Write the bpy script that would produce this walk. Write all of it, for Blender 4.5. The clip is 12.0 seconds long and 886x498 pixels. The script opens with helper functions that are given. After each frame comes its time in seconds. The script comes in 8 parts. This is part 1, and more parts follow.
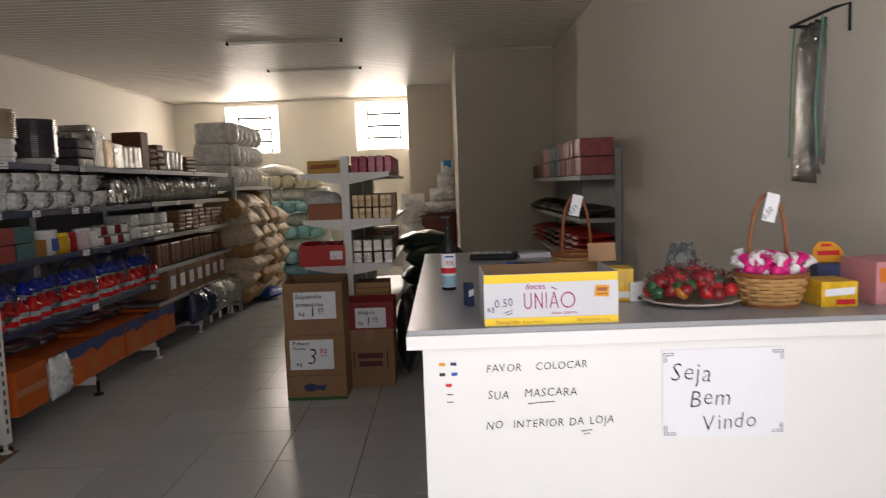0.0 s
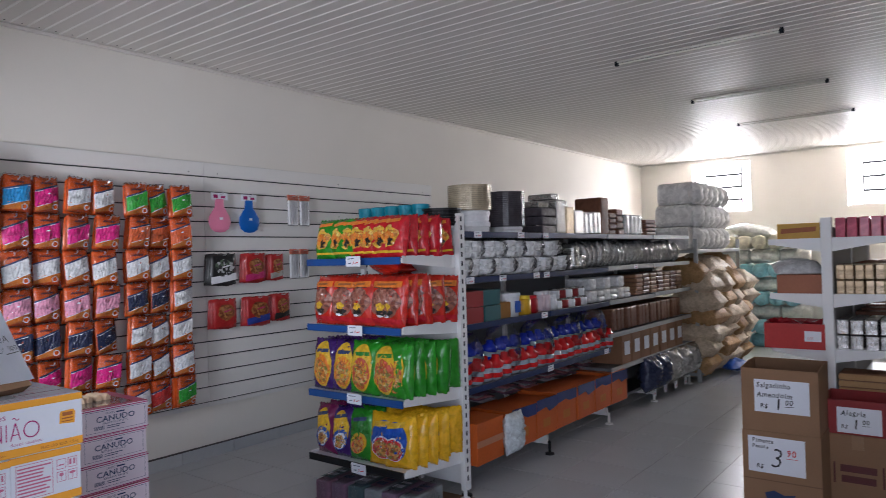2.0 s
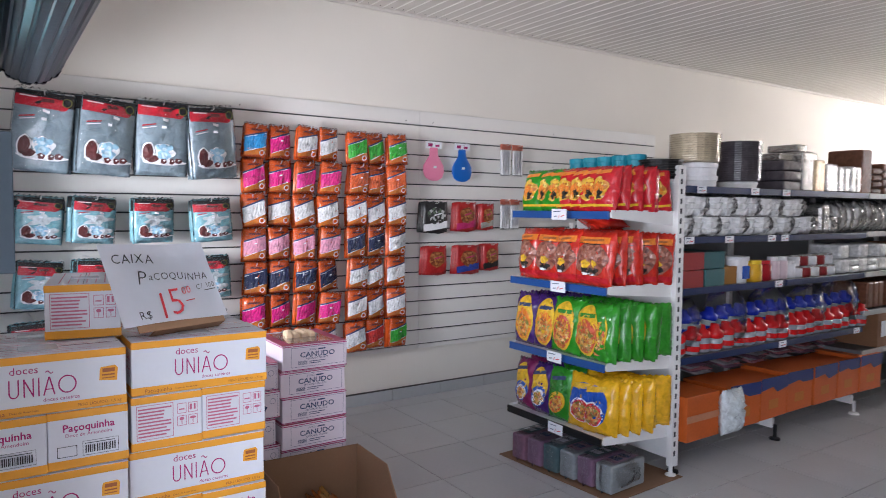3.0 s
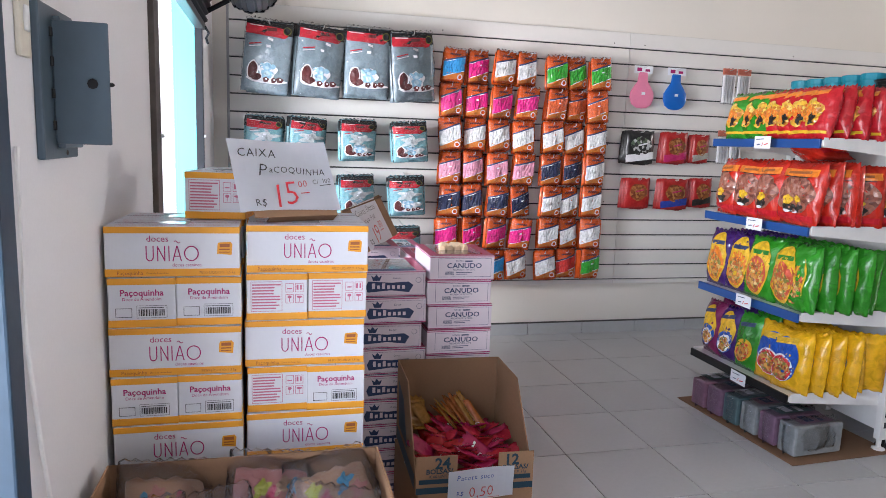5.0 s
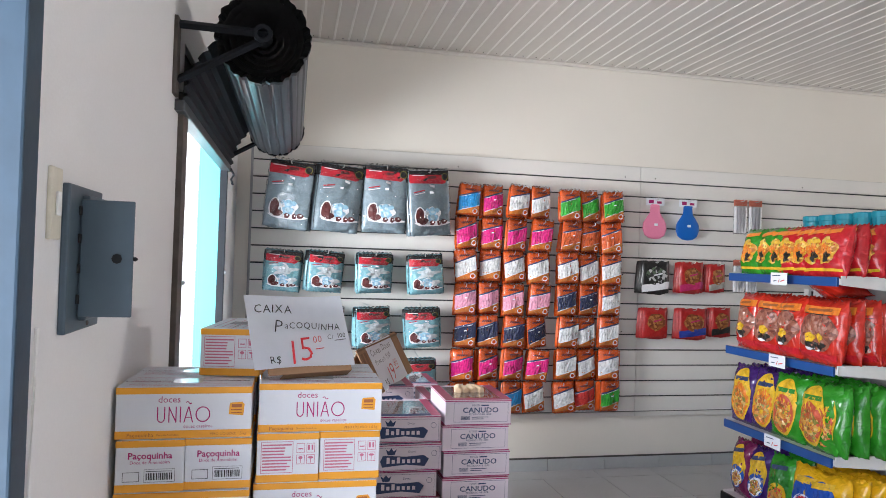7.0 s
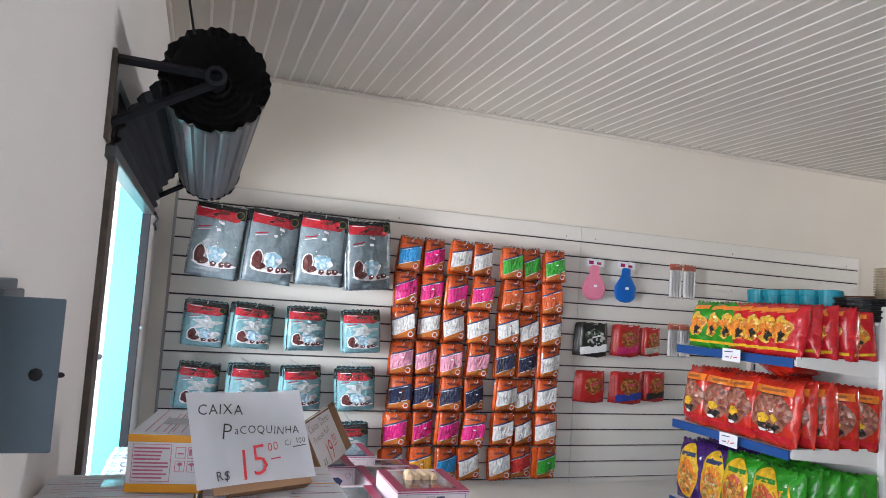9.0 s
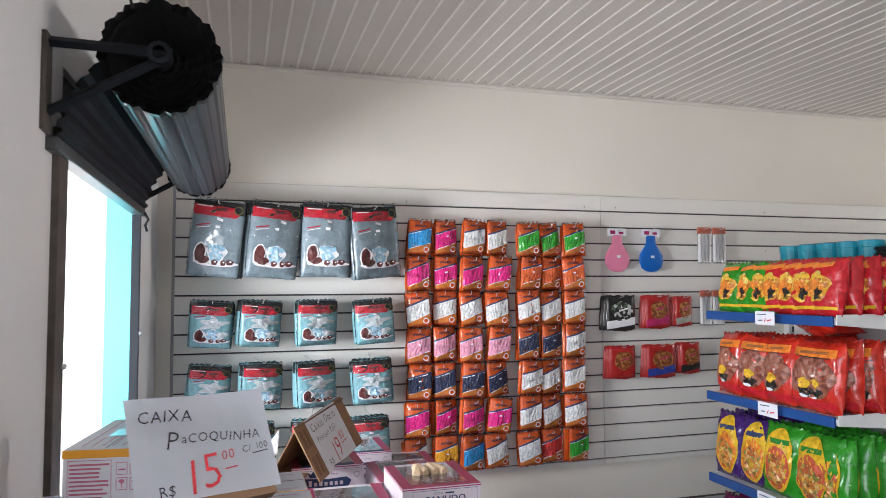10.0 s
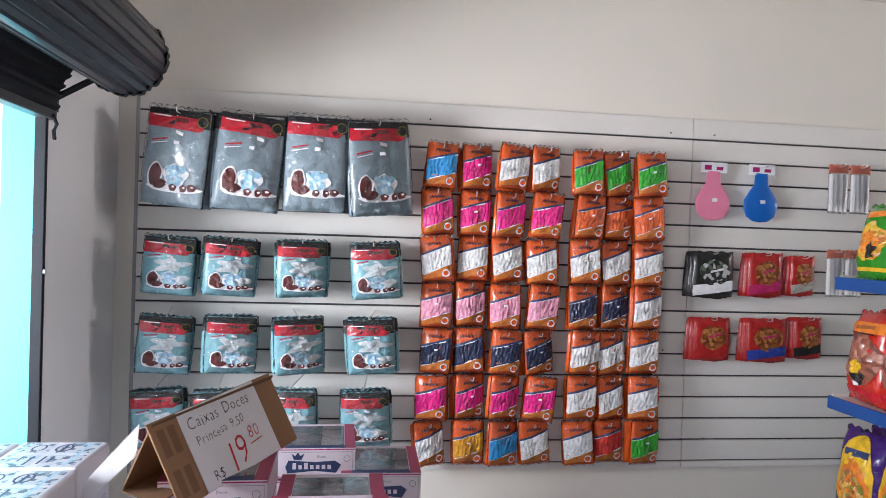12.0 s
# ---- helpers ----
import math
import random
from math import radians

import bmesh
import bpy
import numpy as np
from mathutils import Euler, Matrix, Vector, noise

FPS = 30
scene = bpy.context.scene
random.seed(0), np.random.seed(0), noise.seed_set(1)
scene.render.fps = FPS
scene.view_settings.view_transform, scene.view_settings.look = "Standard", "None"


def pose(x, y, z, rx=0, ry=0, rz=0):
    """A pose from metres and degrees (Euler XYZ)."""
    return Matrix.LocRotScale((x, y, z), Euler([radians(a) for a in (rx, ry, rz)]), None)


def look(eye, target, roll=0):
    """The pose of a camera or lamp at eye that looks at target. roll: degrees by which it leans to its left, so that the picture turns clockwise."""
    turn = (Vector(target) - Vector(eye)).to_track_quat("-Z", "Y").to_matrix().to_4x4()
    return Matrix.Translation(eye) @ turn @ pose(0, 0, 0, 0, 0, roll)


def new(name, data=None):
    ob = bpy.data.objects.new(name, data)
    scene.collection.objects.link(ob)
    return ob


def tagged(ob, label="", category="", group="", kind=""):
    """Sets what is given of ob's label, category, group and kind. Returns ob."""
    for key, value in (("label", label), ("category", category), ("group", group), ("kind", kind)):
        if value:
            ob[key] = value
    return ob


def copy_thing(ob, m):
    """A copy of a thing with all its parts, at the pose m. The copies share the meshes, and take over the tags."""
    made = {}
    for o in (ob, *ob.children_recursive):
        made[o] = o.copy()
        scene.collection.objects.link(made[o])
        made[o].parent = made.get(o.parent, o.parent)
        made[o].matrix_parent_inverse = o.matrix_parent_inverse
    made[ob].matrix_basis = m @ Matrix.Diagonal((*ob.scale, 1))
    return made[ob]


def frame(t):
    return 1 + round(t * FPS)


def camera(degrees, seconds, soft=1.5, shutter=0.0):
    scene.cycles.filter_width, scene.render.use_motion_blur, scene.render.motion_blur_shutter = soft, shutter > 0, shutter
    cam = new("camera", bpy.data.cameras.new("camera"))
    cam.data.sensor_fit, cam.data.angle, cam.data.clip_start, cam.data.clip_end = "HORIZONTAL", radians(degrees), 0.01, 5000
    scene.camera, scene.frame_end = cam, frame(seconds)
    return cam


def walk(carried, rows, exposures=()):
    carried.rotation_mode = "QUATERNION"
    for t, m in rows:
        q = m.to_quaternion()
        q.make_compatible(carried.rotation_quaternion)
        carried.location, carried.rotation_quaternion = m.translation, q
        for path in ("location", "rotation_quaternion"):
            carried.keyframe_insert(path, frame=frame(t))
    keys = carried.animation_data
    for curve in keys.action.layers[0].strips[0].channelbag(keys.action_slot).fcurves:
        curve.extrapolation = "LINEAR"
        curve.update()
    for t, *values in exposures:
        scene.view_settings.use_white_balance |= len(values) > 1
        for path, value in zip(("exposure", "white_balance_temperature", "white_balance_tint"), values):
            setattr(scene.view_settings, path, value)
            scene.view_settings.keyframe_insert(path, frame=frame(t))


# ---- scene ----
cam = camera(65.8, 12.0, soft=0.8, shutter=0.2)
PATH = [
    (0, (-0.018, 0.757, 1.435), (-0.02, 2.748, 1.249), -2.0),
    (0.5, (-0.07, 0.863, 1.467), (-0.317, 2.846, 1.386), -0.2),
    (0.8, (-0.093, 0.929, 1.496), (-0.458, 2.894, 1.434), 0.0),
    (1, (-0.112, 0.985, 1.506), (-0.61, 2.921, 1.449), -1.0),
    (1.5, (-0.076, 1.085, 1.5), (-1.003, 2.857, 1.495), -1.3),
    (2, (-0.025, 1.112, 1.503), (-1.248, 2.694, 1.524), -1.6),
    (2.5, (-0.022, 1.165, 1.506), (-1.453, 2.562, 1.476), -1.5),
    (3, (-0.086, 1.297, 1.504), (-1.743, 2.41, 1.391), 0.5),
    (3.4, (-0.173, 1.418, 1.498), (-1.926, 2.364, 1.31), 1.6),
    (3.5, (-0.168, 1.434, 1.494), (-1.97, 2.283, 1.319), 2.6),
    (3.7, (-0.133, 1.472, 1.508), (-2.0, 2.162, 1.307), 2.5),
    (5.3, (0.073, 1.627, 1.419), (-1.845, 2.101, 1.114), 2.0),
    (5.5, (0.076, 1.626, 1.419), (-1.842, 2.112, 1.126), 1.9),
    (6, (0.079, 1.637, 1.432), (-1.844, 2.141, 1.213), 1.0),
    (6.5, (0.051, 1.629, 1.488), (-1.889, 2.111, 1.418), 1.8),
    (7, (0.051, 1.625, 1.526), (-1.903, 2.048, 1.559), 1.8),
    (8.8, (-0.227, 1.503, 1.666), (-2.135, 2.086, 1.81), 1.7),
    (9, (-0.212, 1.511, 1.648), (-2.095, 2.168, 1.802), 3.9),
    (9.5, (-0.25, 1.529, 1.645), (-2.125, 2.218, 1.739), 3.5),
    (10, (-0.355, 1.709, 1.628), (-2.27, 2.276, 1.742), -0.3),
    (10.5, (-0.57, 1.838, 1.6), (-2.489, 2.399, 1.595), 1.6),
    (11, (-0.822, 1.922, 1.609), (-2.734, 2.507, 1.635), 2.4),
    (11.5, (-1.031, 2.075, 1.581), (-2.972, 2.559, 1.607), 1.3),
    (12, (-1.222, 2.368, 1.589), (-3.204, 2.634, 1.56), 1.9),
]
walk(cam, [(t, look(eye, target, roll)) for t, eye, target, roll in PATH], [(0, -0.07, 7500, 16), (0.5, 0.10, 7600, 19), (1.0, 0.18, 7000, 16), (1.5, 0.40, 6200, 12), (2.0, 0.66, 6000, 17), (2.5, 1.00, 6100, 18), (3.5, 1.52, 6300, 17), (5.5, 1.58, 6400, 16), (7.0, 1.46, 6450, 13), (9.5, 1.33, 6500, 13), (12, 1.32, 6400, 16)])

# ---- light ----
SUN_EL, SUN_AZ = 56.0, 78.0      # degrees; azimuth from +y towards +x
world = bpy.data.worlds.new("sky_world")
scene.world = world
world.use_nodes = True
wn = world.node_tree
wn.nodes.clear()
w_out = wn.nodes.new("ShaderNodeOutputWorld")
w_bg = wn.nodes.new("ShaderNodeBackground")
w_sky = wn.nodes.new("ShaderNodeTexSky")
w_sky.sky_type = "NISHITA"
w_sky.sun_disc = False
w_sky.sun_elevation = radians(SUN_EL)
w_sky.sun_rotation = radians(SUN_AZ)
w_bg.inputs["Strength"].default_value = 0.15
wn.links.new(w_sky.outputs[0], w_bg.inputs[0])
wn.links.new(w_bg.outputs[0], w_out.inputs[0])

sun_data = bpy.data.lights.new("sun", "SUN")
sun_data.energy = 4.0
sun_data.angle = radians(0.53)
sun_data.color = (1.0, 0.95, 0.88)
sun = new("sun", sun_data)
_e, _a = radians(SUN_EL), radians(SUN_AZ)
sun_dir = Vector((math.cos(_e) * math.sin(_a), math.cos(_e) * math.cos(_a), math.sin(_e)))
sun.matrix_world = look(sun_dir * 30, (0, 0, 0))


def window_light(name, x, y, z, w, h, aim, energy, color):
    """Daylight entering by an opening."""
    d = bpy.data.lights.new(name, "AREA")
    d.shape, d.size, d.size_y, d.energy, d.color = "RECTANGLE", w, h, energy, color
    ob = new(name, d)
    ob.matrix_world = look((x, y, z), (x + aim[0], y + aim[1], z + aim[2]))
    return ob


YBL = 13.42      # just behind the bars of the back windows
window_light("daylight_entrance", 0.1, 0.45, 1.30, 2.1, 2.0, (-0.30, 1, 0.10), 39, (0.90, 0.97, 1.05))
window_light("daylight_shutter_opening", -2.60, 0.20, 1.45, 1.0, 0.9, (-0.75, 1, -0.05), 46, (0.93, 0.98, 1.0))
window_light("daylight_back_window", -1.03, YBL, 2.53, 0.9, 0.8, (0, -1, 0.0), 70, (1.0, 0.98, 0.94))
window_light("daylight_back_window", -3.35, YBL, 2.53, 0.9, 0.8, (0, -1, 0.0), 70, (1.0, 0.98, 0.94))


# ---- materials ----
def _base(name):
    m = bpy.data.materials.new(name)
    m.use_nodes = True
    nt = m.node_tree
    return m, nt, nt.nodes["Principled BSDF"]


def mat(name, color, rough=0.6, metal=0.0, grain=60.0, var=0.12, blotch=4.0, bvar=0.10, bump=0.05, per_object=0.0, spec=0.35, hue=0.0):
    """Painted or printed surface: fine grain, large blotches, relief."""
    m, nt, p = _base(name)
    tc = nt.nodes.new("ShaderNodeTexCoord")
    n1 = nt.nodes.new("ShaderNodeTexNoise")
    n1.inputs["Scale"].default_value = grain
    n1.inputs["Detail"].default_value = 3
    n2 = nt.nodes.new("ShaderNodeTexNoise")
    n2.inputs["Scale"].default_value = blotch
    n2.inputs["Detail"].default_value = 4
    for n in (n1, n2):
        nt.links.new(tc.outputs["Object"], n.inputs["Vector"])
    mx = nt.nodes.new("ShaderNodeMath")
    mx.operation = "MULTIPLY_ADD"
    nt.links.new(n1.outputs["Fac"], mx.inputs[0])
    mx.inputs[1].default_value = var * 2
    my = nt.nodes.new("ShaderNodeMath")
    my.operation = "MULTIPLY_ADD"
    nt.links.new(n2.outputs["Fac"], my.inputs[0])
    my.inputs[1].default_value = bvar * 2
    my.inputs[2].default_value = 1.0 - var - bvar
    nt.links.new(my.outputs[0], mx.inputs[2])
    last = mx.outputs[0]
    if per_object:
        oi = nt.nodes.new("ShaderNodeObjectInfo")
        mo = nt.nodes.new("ShaderNodeMath")
        mo.operation = "MULTIPLY_ADD"
        nt.links.new(oi.outputs["Random"], mo.inputs[0])
        mo.inputs[1].default_value = per_object * 2
        mo.inputs[2].default_value = 1 - per_object
        mm = nt.nodes.new("ShaderNodeMath")
        mm.operation = "MULTIPLY"
        nt.links.new(last, mm.inputs[0])
        nt.links.new(mo.outputs[0], mm.inputs[1])
        last = mm.outputs[0]
    sc = nt.nodes.new("ShaderNodeVectorMath")
    sc.operation = "SCALE"
    sc.inputs[0].default_value = color[:3]
    nt.links.new(last, sc.inputs["Scale"])
    nt.links.new(sc.outputs[0], p.inputs["Base Color"])
    p.inputs["Roughness"].default_value = rough
    p.inputs["Metallic"].default_value = metal
    p.inputs["Specular IOR Level"].default_value = spec
    if bump:
        b = nt.nodes.new("ShaderNodeBump")
        b.inputs["Strength"].default_value = bump
        b.inputs["Distance"].default_value = 0.01
        nt.links.new(n1.outputs["Fac"], b.inputs["Height"])
        nt.links.new(b.outputs[0], p.inputs["Normal"])
    return m


def foil(name, color, rough=0.28, crinkle=28.0, strength=0.5, metal=0.0, coat=0.32):
    """Crinkled glossy wrapper."""
    m, nt, p = _base(name)
    tc = nt.nodes.new("ShaderNodeTexCoord")
    n1 = nt.nodes.new("ShaderNodeTexNoise")
    n1.inputs["Scale"].default_value = crinkle
    n1.inputs["Detail"].default_value = 4
    n1.inputs["Distortion"].default_value = 0.8
    nt.links.new(tc.outputs["Object"], n1.inputs["Vector"])
    r = nt.nodes.new("ShaderNodeValToRGB")
    r.color_ramp.elements[0].position, r.color_ramp.elements[1].position = 0.3, 0.72
    r.color_ramp.elements[0].color = (*[c * 0.72 for c in color[:3]], 1)
    r.color_ramp.elements[1].color = (*[min(1, c * 1.12 + 0.01) for c in color[:3]], 1)
    nt.links.new(n1.outputs["Fac"], r.inputs[0])
    nt.links.new(r.outputs[0], p.inputs["Base Color"])
    p.inputs["Roughness"].default_value, p.inputs["Metallic"].default_value = rough, metal
    p.inputs["Specular IOR Level"].default_value = 0.25
    p.inputs["Coat Weight"].default_value, p.inputs["Coat Roughness"].default_value = coat, 0.04
    b = nt.nodes.new("ShaderNodeBump")
    b.inputs["Strength"].default_value, b.inputs["Distance"].default_value = strength, 0.01
    nt.links.new(n1.outputs["Fac"], b.inputs["Height"])
    nt.links.new(b.outputs[0], p.inputs["Normal"])
    return m


def film(name, tint=(0.95, 0.97, 1.0), haze=0.16, gloss=0.10, crinkle=35.0, milk=(0.8, 0.83, 0.86)):
    """Clear plastic film: mostly see-through, a little milky, glossy on its crinkles."""
    m, nt, p = _base(name)
    nt.nodes.remove(p)
    out = nt.nodes["Material Output"]
    tr = nt.nodes.new("ShaderNodeBsdfTransparent")
    tr.inputs[0].default_value = (*tint, 1)
    df = nt.nodes.new("ShaderNodeBsdfDiffuse")
    df.inputs[0].default_value = (*milk, 1)
    gl = nt.nodes.new("ShaderNodeBsdfGlossy")
    gl.inputs["Roughness"].default_value = 0.12
    tc = nt.nodes.new("ShaderNodeTexCoord")
    n1 = nt.nodes.new("ShaderNodeTexNoise")
    n1.inputs["Scale"].default_value = crinkle
    n1.inputs["Detail"].default_value = 3
    n1.inputs["Distortion"].default_value = 1.2
    nt.links.new(tc.outputs["Object"], n1.inputs["Vector"])
    b = nt.nodes.new("ShaderNodeBump")
    b.inputs["Strength"].default_value, b.inputs["Distance"].default_value = 0.8, 0.012
    nt.links.new(n1.outputs["Fac"], b.inputs["Height"])
    nt.links.new(b.outputs[0], gl.inputs["Normal"])
    m1, m2 = nt.nodes.new("ShaderNodeMixShader"), nt.nodes.new("ShaderNodeMixShader")
    m1.inputs[0].default_value = haze
    fr = nt.nodes.new("ShaderNodeFresnel")
    fr.inputs["IOR"].default_value = 1.3 + gloss
    nt.links.new(b.outputs[0], fr.inputs["Normal"])
    nt.links.new(fr.outputs[0], m2.inputs[0])
    nt.links.new(tr.outputs[0], m1.inputs[1])
    nt.links.new(df.outputs[0], m1.inputs[2])
    nt.links.new(m1.outputs[0], m2.inputs[1])
    nt.links.new(gl.outputs[0], m2.inputs[2])
    nt.links.new(m2.outputs[0], out.inputs[0])
    return m


def plaster(name, color):
    m = mat(name, color, 0.85, grain=180, var=0.03, blotch=0.9, bvar=0.07, bump=0.08)
    return m


def speckle(name, colors, scale=130.0, rough=0.35):
    """A printed picture of mixed snacks: small cells of several colours."""
    m, nt, p = _base(name)
    tc = nt.nodes.new("ShaderNodeTexCoord")
    ns = nt.nodes.new("ShaderNodeTexNoise")
    ns.inputs["Scale"].default_value = scale * 0.4
    mixv = nt.nodes.new("ShaderNodeVectorMath")
    mixv.operation = "MULTIPLY_ADD"
    nt.links.new(tc.outputs["Object"], ns.inputs["Vector"])
    nt.links.new(ns.outputs["Color"], mixv.inputs[0])
    mixv.inputs[1].default_value = (0.02, 0.02, 0.02)
    nt.links.new(tc.outputs["Object"], mixv.inputs[2])
    v = nt.nodes.new("ShaderNodeTexVoronoi")
    v.inputs["Scale"].default_value = scale
    nt.links.new(mixv.outputs[0], v.inputs["Vector"])
    r = nt.nodes.new("ShaderNodeValToRGB")
    r.color_ramp.interpolation = "CONSTANT"
    while len(r.color_ramp.elements) < len(colors):
        r.color_ramp.elements.new(0.5)
    for k, c in enumerate(colors):
        r.color_ramp.elements[k].position = k / len(colors)
        r.color_ramp.elements[k].color = (*c, 1)
    sep = nt.nodes.new("ShaderNodeSeparateColor")
    nt.links.new(v.outputs["Color"], sep.inputs[0])
    nt.links.new(sep.outputs[0], r.inputs[0])
    nt.links.new(r.outputs[0], p.inputs["Base Color"])
    p.inputs["Roughness"].default_value = rough
    p.inputs["Coat Weight"].default_value = 0.3
    return m


WALL = plaster("wall_paint", (0.78, 0.74, 0.675))
WALL_FRONT = plaster("wall_paint_front", (0.74, 0.74, 0.75))
PILLAR = plaster("pillar_paint", (0.62, 0.57, 0.49))
CEIL = mat("pvc_ceiling", (0.70, 0.66, 0.61), 0.6, spec=0.2, grain=25, var=0.03, blotch=0.7, bvar=0.06, bump=0.02)
TILE = mat("floor_tile", (0.46, 0.47, 0.48), 0.30, grain=45, var=0.05, blotch=3, bvar=0.07, bump=0.02, per_object=0.05, spec=0.22)
GROUT = mat("grout", (0.085, 0.08, 0.075), 0.9, var=0.2)
SLAT = mat("slat_panel", (0.76, 0.74, 0.71), 0.45, grain=40, var=0.02, blotch=1.2, bvar=0.05, bump=0.01, per_object=0.02)
DARK = mat("dark_groove", (0.05, 0.05, 0.055), 0.8)
WHITE = mat("white_enamel", (0.78, 0.78, 0.77), 0.4, grain=50, var=0.03, bvar=0.06, bump=0.02)
GREYMETAL = mat("grey_enamel", (0.36, 0.37, 0.37), 0.45, var=0.04, bvar=0.08, bump=0.02)
BLUE = mat("blue_rail", (0.012, 0.07, 0.26), 0.35, var=0.06, bvar=0.1, bump=0.02)
BLACK = mat("black_plastic", (0.012, 0.012, 0.013), 0.35, var=0.1, spec=0.2)
STEEL = mat("dull_steel", (0.015, 0.020, 0.028), 0.30, 0.1, grain=30, var=0.10, blotch=6, bvar=0.18, bump=0.06)
STEELDARK = mat("dark_steel", (0.014, 0.016, 0.020), 0.55, 0.0, spec=0.15, grain=40, var=0.2, blotch=5, bvar=0.25, bump=0.1)
RUST = mat("worn_guide", (0.10, 0.085, 0.075), 0.65, 0.3, grain=30, var=0.3, blotch=14, bvar=0.45, bump=0.2)
EBOX = mat("grey_blue_metal", (0.08, 0.115, 0.145), 0.42, 0.2, grain=60, var=0.05, blotch=5, bvar=0.12, bump=0.03)
CYAN = mat("cyan_paint", (0.10, 0.62, 0.68), 0.7, var=0.04, bvar=0.06)
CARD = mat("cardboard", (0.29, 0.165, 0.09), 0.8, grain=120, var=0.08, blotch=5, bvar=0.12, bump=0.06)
# cardboard darkened: shade painted in for insides and folds; also print and darker card
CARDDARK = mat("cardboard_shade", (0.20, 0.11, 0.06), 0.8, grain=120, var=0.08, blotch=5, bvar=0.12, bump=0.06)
BOXWHITE = mat("box_white", (0.60, 0.61, 0.65), 0.5, grain=80, var=0.02, blotch=5, bvar=0.05, bump=0.02, per_object=0.03)
BOXLILAC = mat("box_lilac", (0.70, 0.62, 0.68), 0.45, grain=80, var=0.02, blotch=6, bvar=0.07, bump=0.02, per_object=0.04)
ORANGEBAND = mat("orange_band", (0.72, 0.31, 0.02), 0.5, var=0.04, bvar=0.06, bump=0.02)
YELLOWBAND = mat("yellow_band", (0.86, 0.58, 0.03), 0.5, var=0.04, bvar=0.06, bump=0.02)
PINKINK = mat("magenta_ink", (0.36, 0.012, 0.13), 0.5, var=0.05)
PINKPALE = mat("pale_pink_ink", (0.48, 0.13, 0.21), 0.5, var=0.15)
BROWNINK = mat("brown_ink", (0.32, 0.10, 0.03), 0.5)
INK = mat("black_ink", (0.03, 0.03, 0.035), 0.5)
BLUEINK = mat("dark_blue_ink", (0.03, 0.05, 0.13), 0.5)
TEALINK = mat("teal_ink", (0.006, 0.035, 0.06), 0.5)
REDINK = mat("red_ink", (0.62, 0.04, 0.05), 0.5)
PAPER = mat("paper", (0.80, 0.82, 0.87), 0.7, grain=60, var=0.02, blotch=8, bvar=0.03, bump=0.03)
MAGENTABOX = mat("magenta_print", (0.36, 0.04, 0.10), 0.4, var=0.05, bvar=0.1)
COUNTERWHITE = mat("counter_white", (0.80, 0.80, 0.80), 0.4, grain=30, var=0.015, blotch=2, bvar=0.03, bump=0.01)
COUNTERTOP = mat("counter_grey", (0.30, 0.31, 0.33), 0.30, grain=90, var=0.05, blotch=3, bvar=0.06, bump=0.01)
FILM = film("clear_film", (0.97, 0.98, 1.0), 0.05, 0.07)
FILMHEAVY = film("clear_bag", (0.84, 0.90, 0.94), 0.10, 0.20, 26, (0.62, 0.72, 0.78))
SILVER = foil("silver_foil", (0.50, 0.50, 0.49), 0.20, 40, 1.0, 0.7, 0.2)
GOLDF = foil("gold_foil", (0.62, 0.47, 0.30), 0.25, 45, 0.9, 0.6, 0.2)
STYRO = foil("white_styrofoam", (0.74, 0.74, 0.73), 0.5, 30, 0.5, 0.0, 0.2)
RIB = mat("pvc_rib", (0.86, 0.83, 0.78), 0.3, var=0.02, bvar=0.03, bump=0.0)


# ---- building blocks ----
def box_bm(x0, y0, z0, x1, y1, z1, bevel=0.0, bm=None):
    """A box between two corners; its edges rounded where bevel is given."""
    b = bmesh.new()
    bmesh.ops.create_cube(b, size=1.0, matrix=Matrix.Translation(((x0 + x1) / 2, (y0 + y1) / 2, (z0 + z1) / 2)) @ Matrix.Diagonal((x1 - x0, y1 - y0, z1 - z0, 1)))
    if bevel:
        bmesh.ops.bevel(b, geom=b.edges[:], offset=bevel, segments=2, affect="EDGES", profile=0.5)
    if bm is None:
        return b
    me = bpy.data.meshes.new("t")
    b.to_mesh(me)
    b.free()
    bm.from_mesh(me)
    bpy.data.meshes.remove(me)
    return bm


def lathe(profile, seg=20, bm=None, m=None):
    """A turned shape round z from (radius, height) pairs."""
    b = bmesh.new() if bm is None else bm
    rings = []
    for r, z in profile:
        ring = []
        for i in range(seg):
            a = 2 * math.pi * i / seg
            v = Vector((r * math.cos(a), r * math.sin(a), z))
            ring.append(b.verts.new(m @ v if m else v))
        rings.append(ring)
    for r0, r1 in zip(rings, rings[1:]):
        for i in range(seg):
            b.faces.new((r0[i], r0[(i + 1) % seg], r1[(i + 1) % seg], r1[i]))
    if profile[0][0] > 1e-4:
        b.faces.new(rings[0][::-1])
    if profile[-1][0] > 1e-4:
        b.faces.new(rings[-1])
    return b


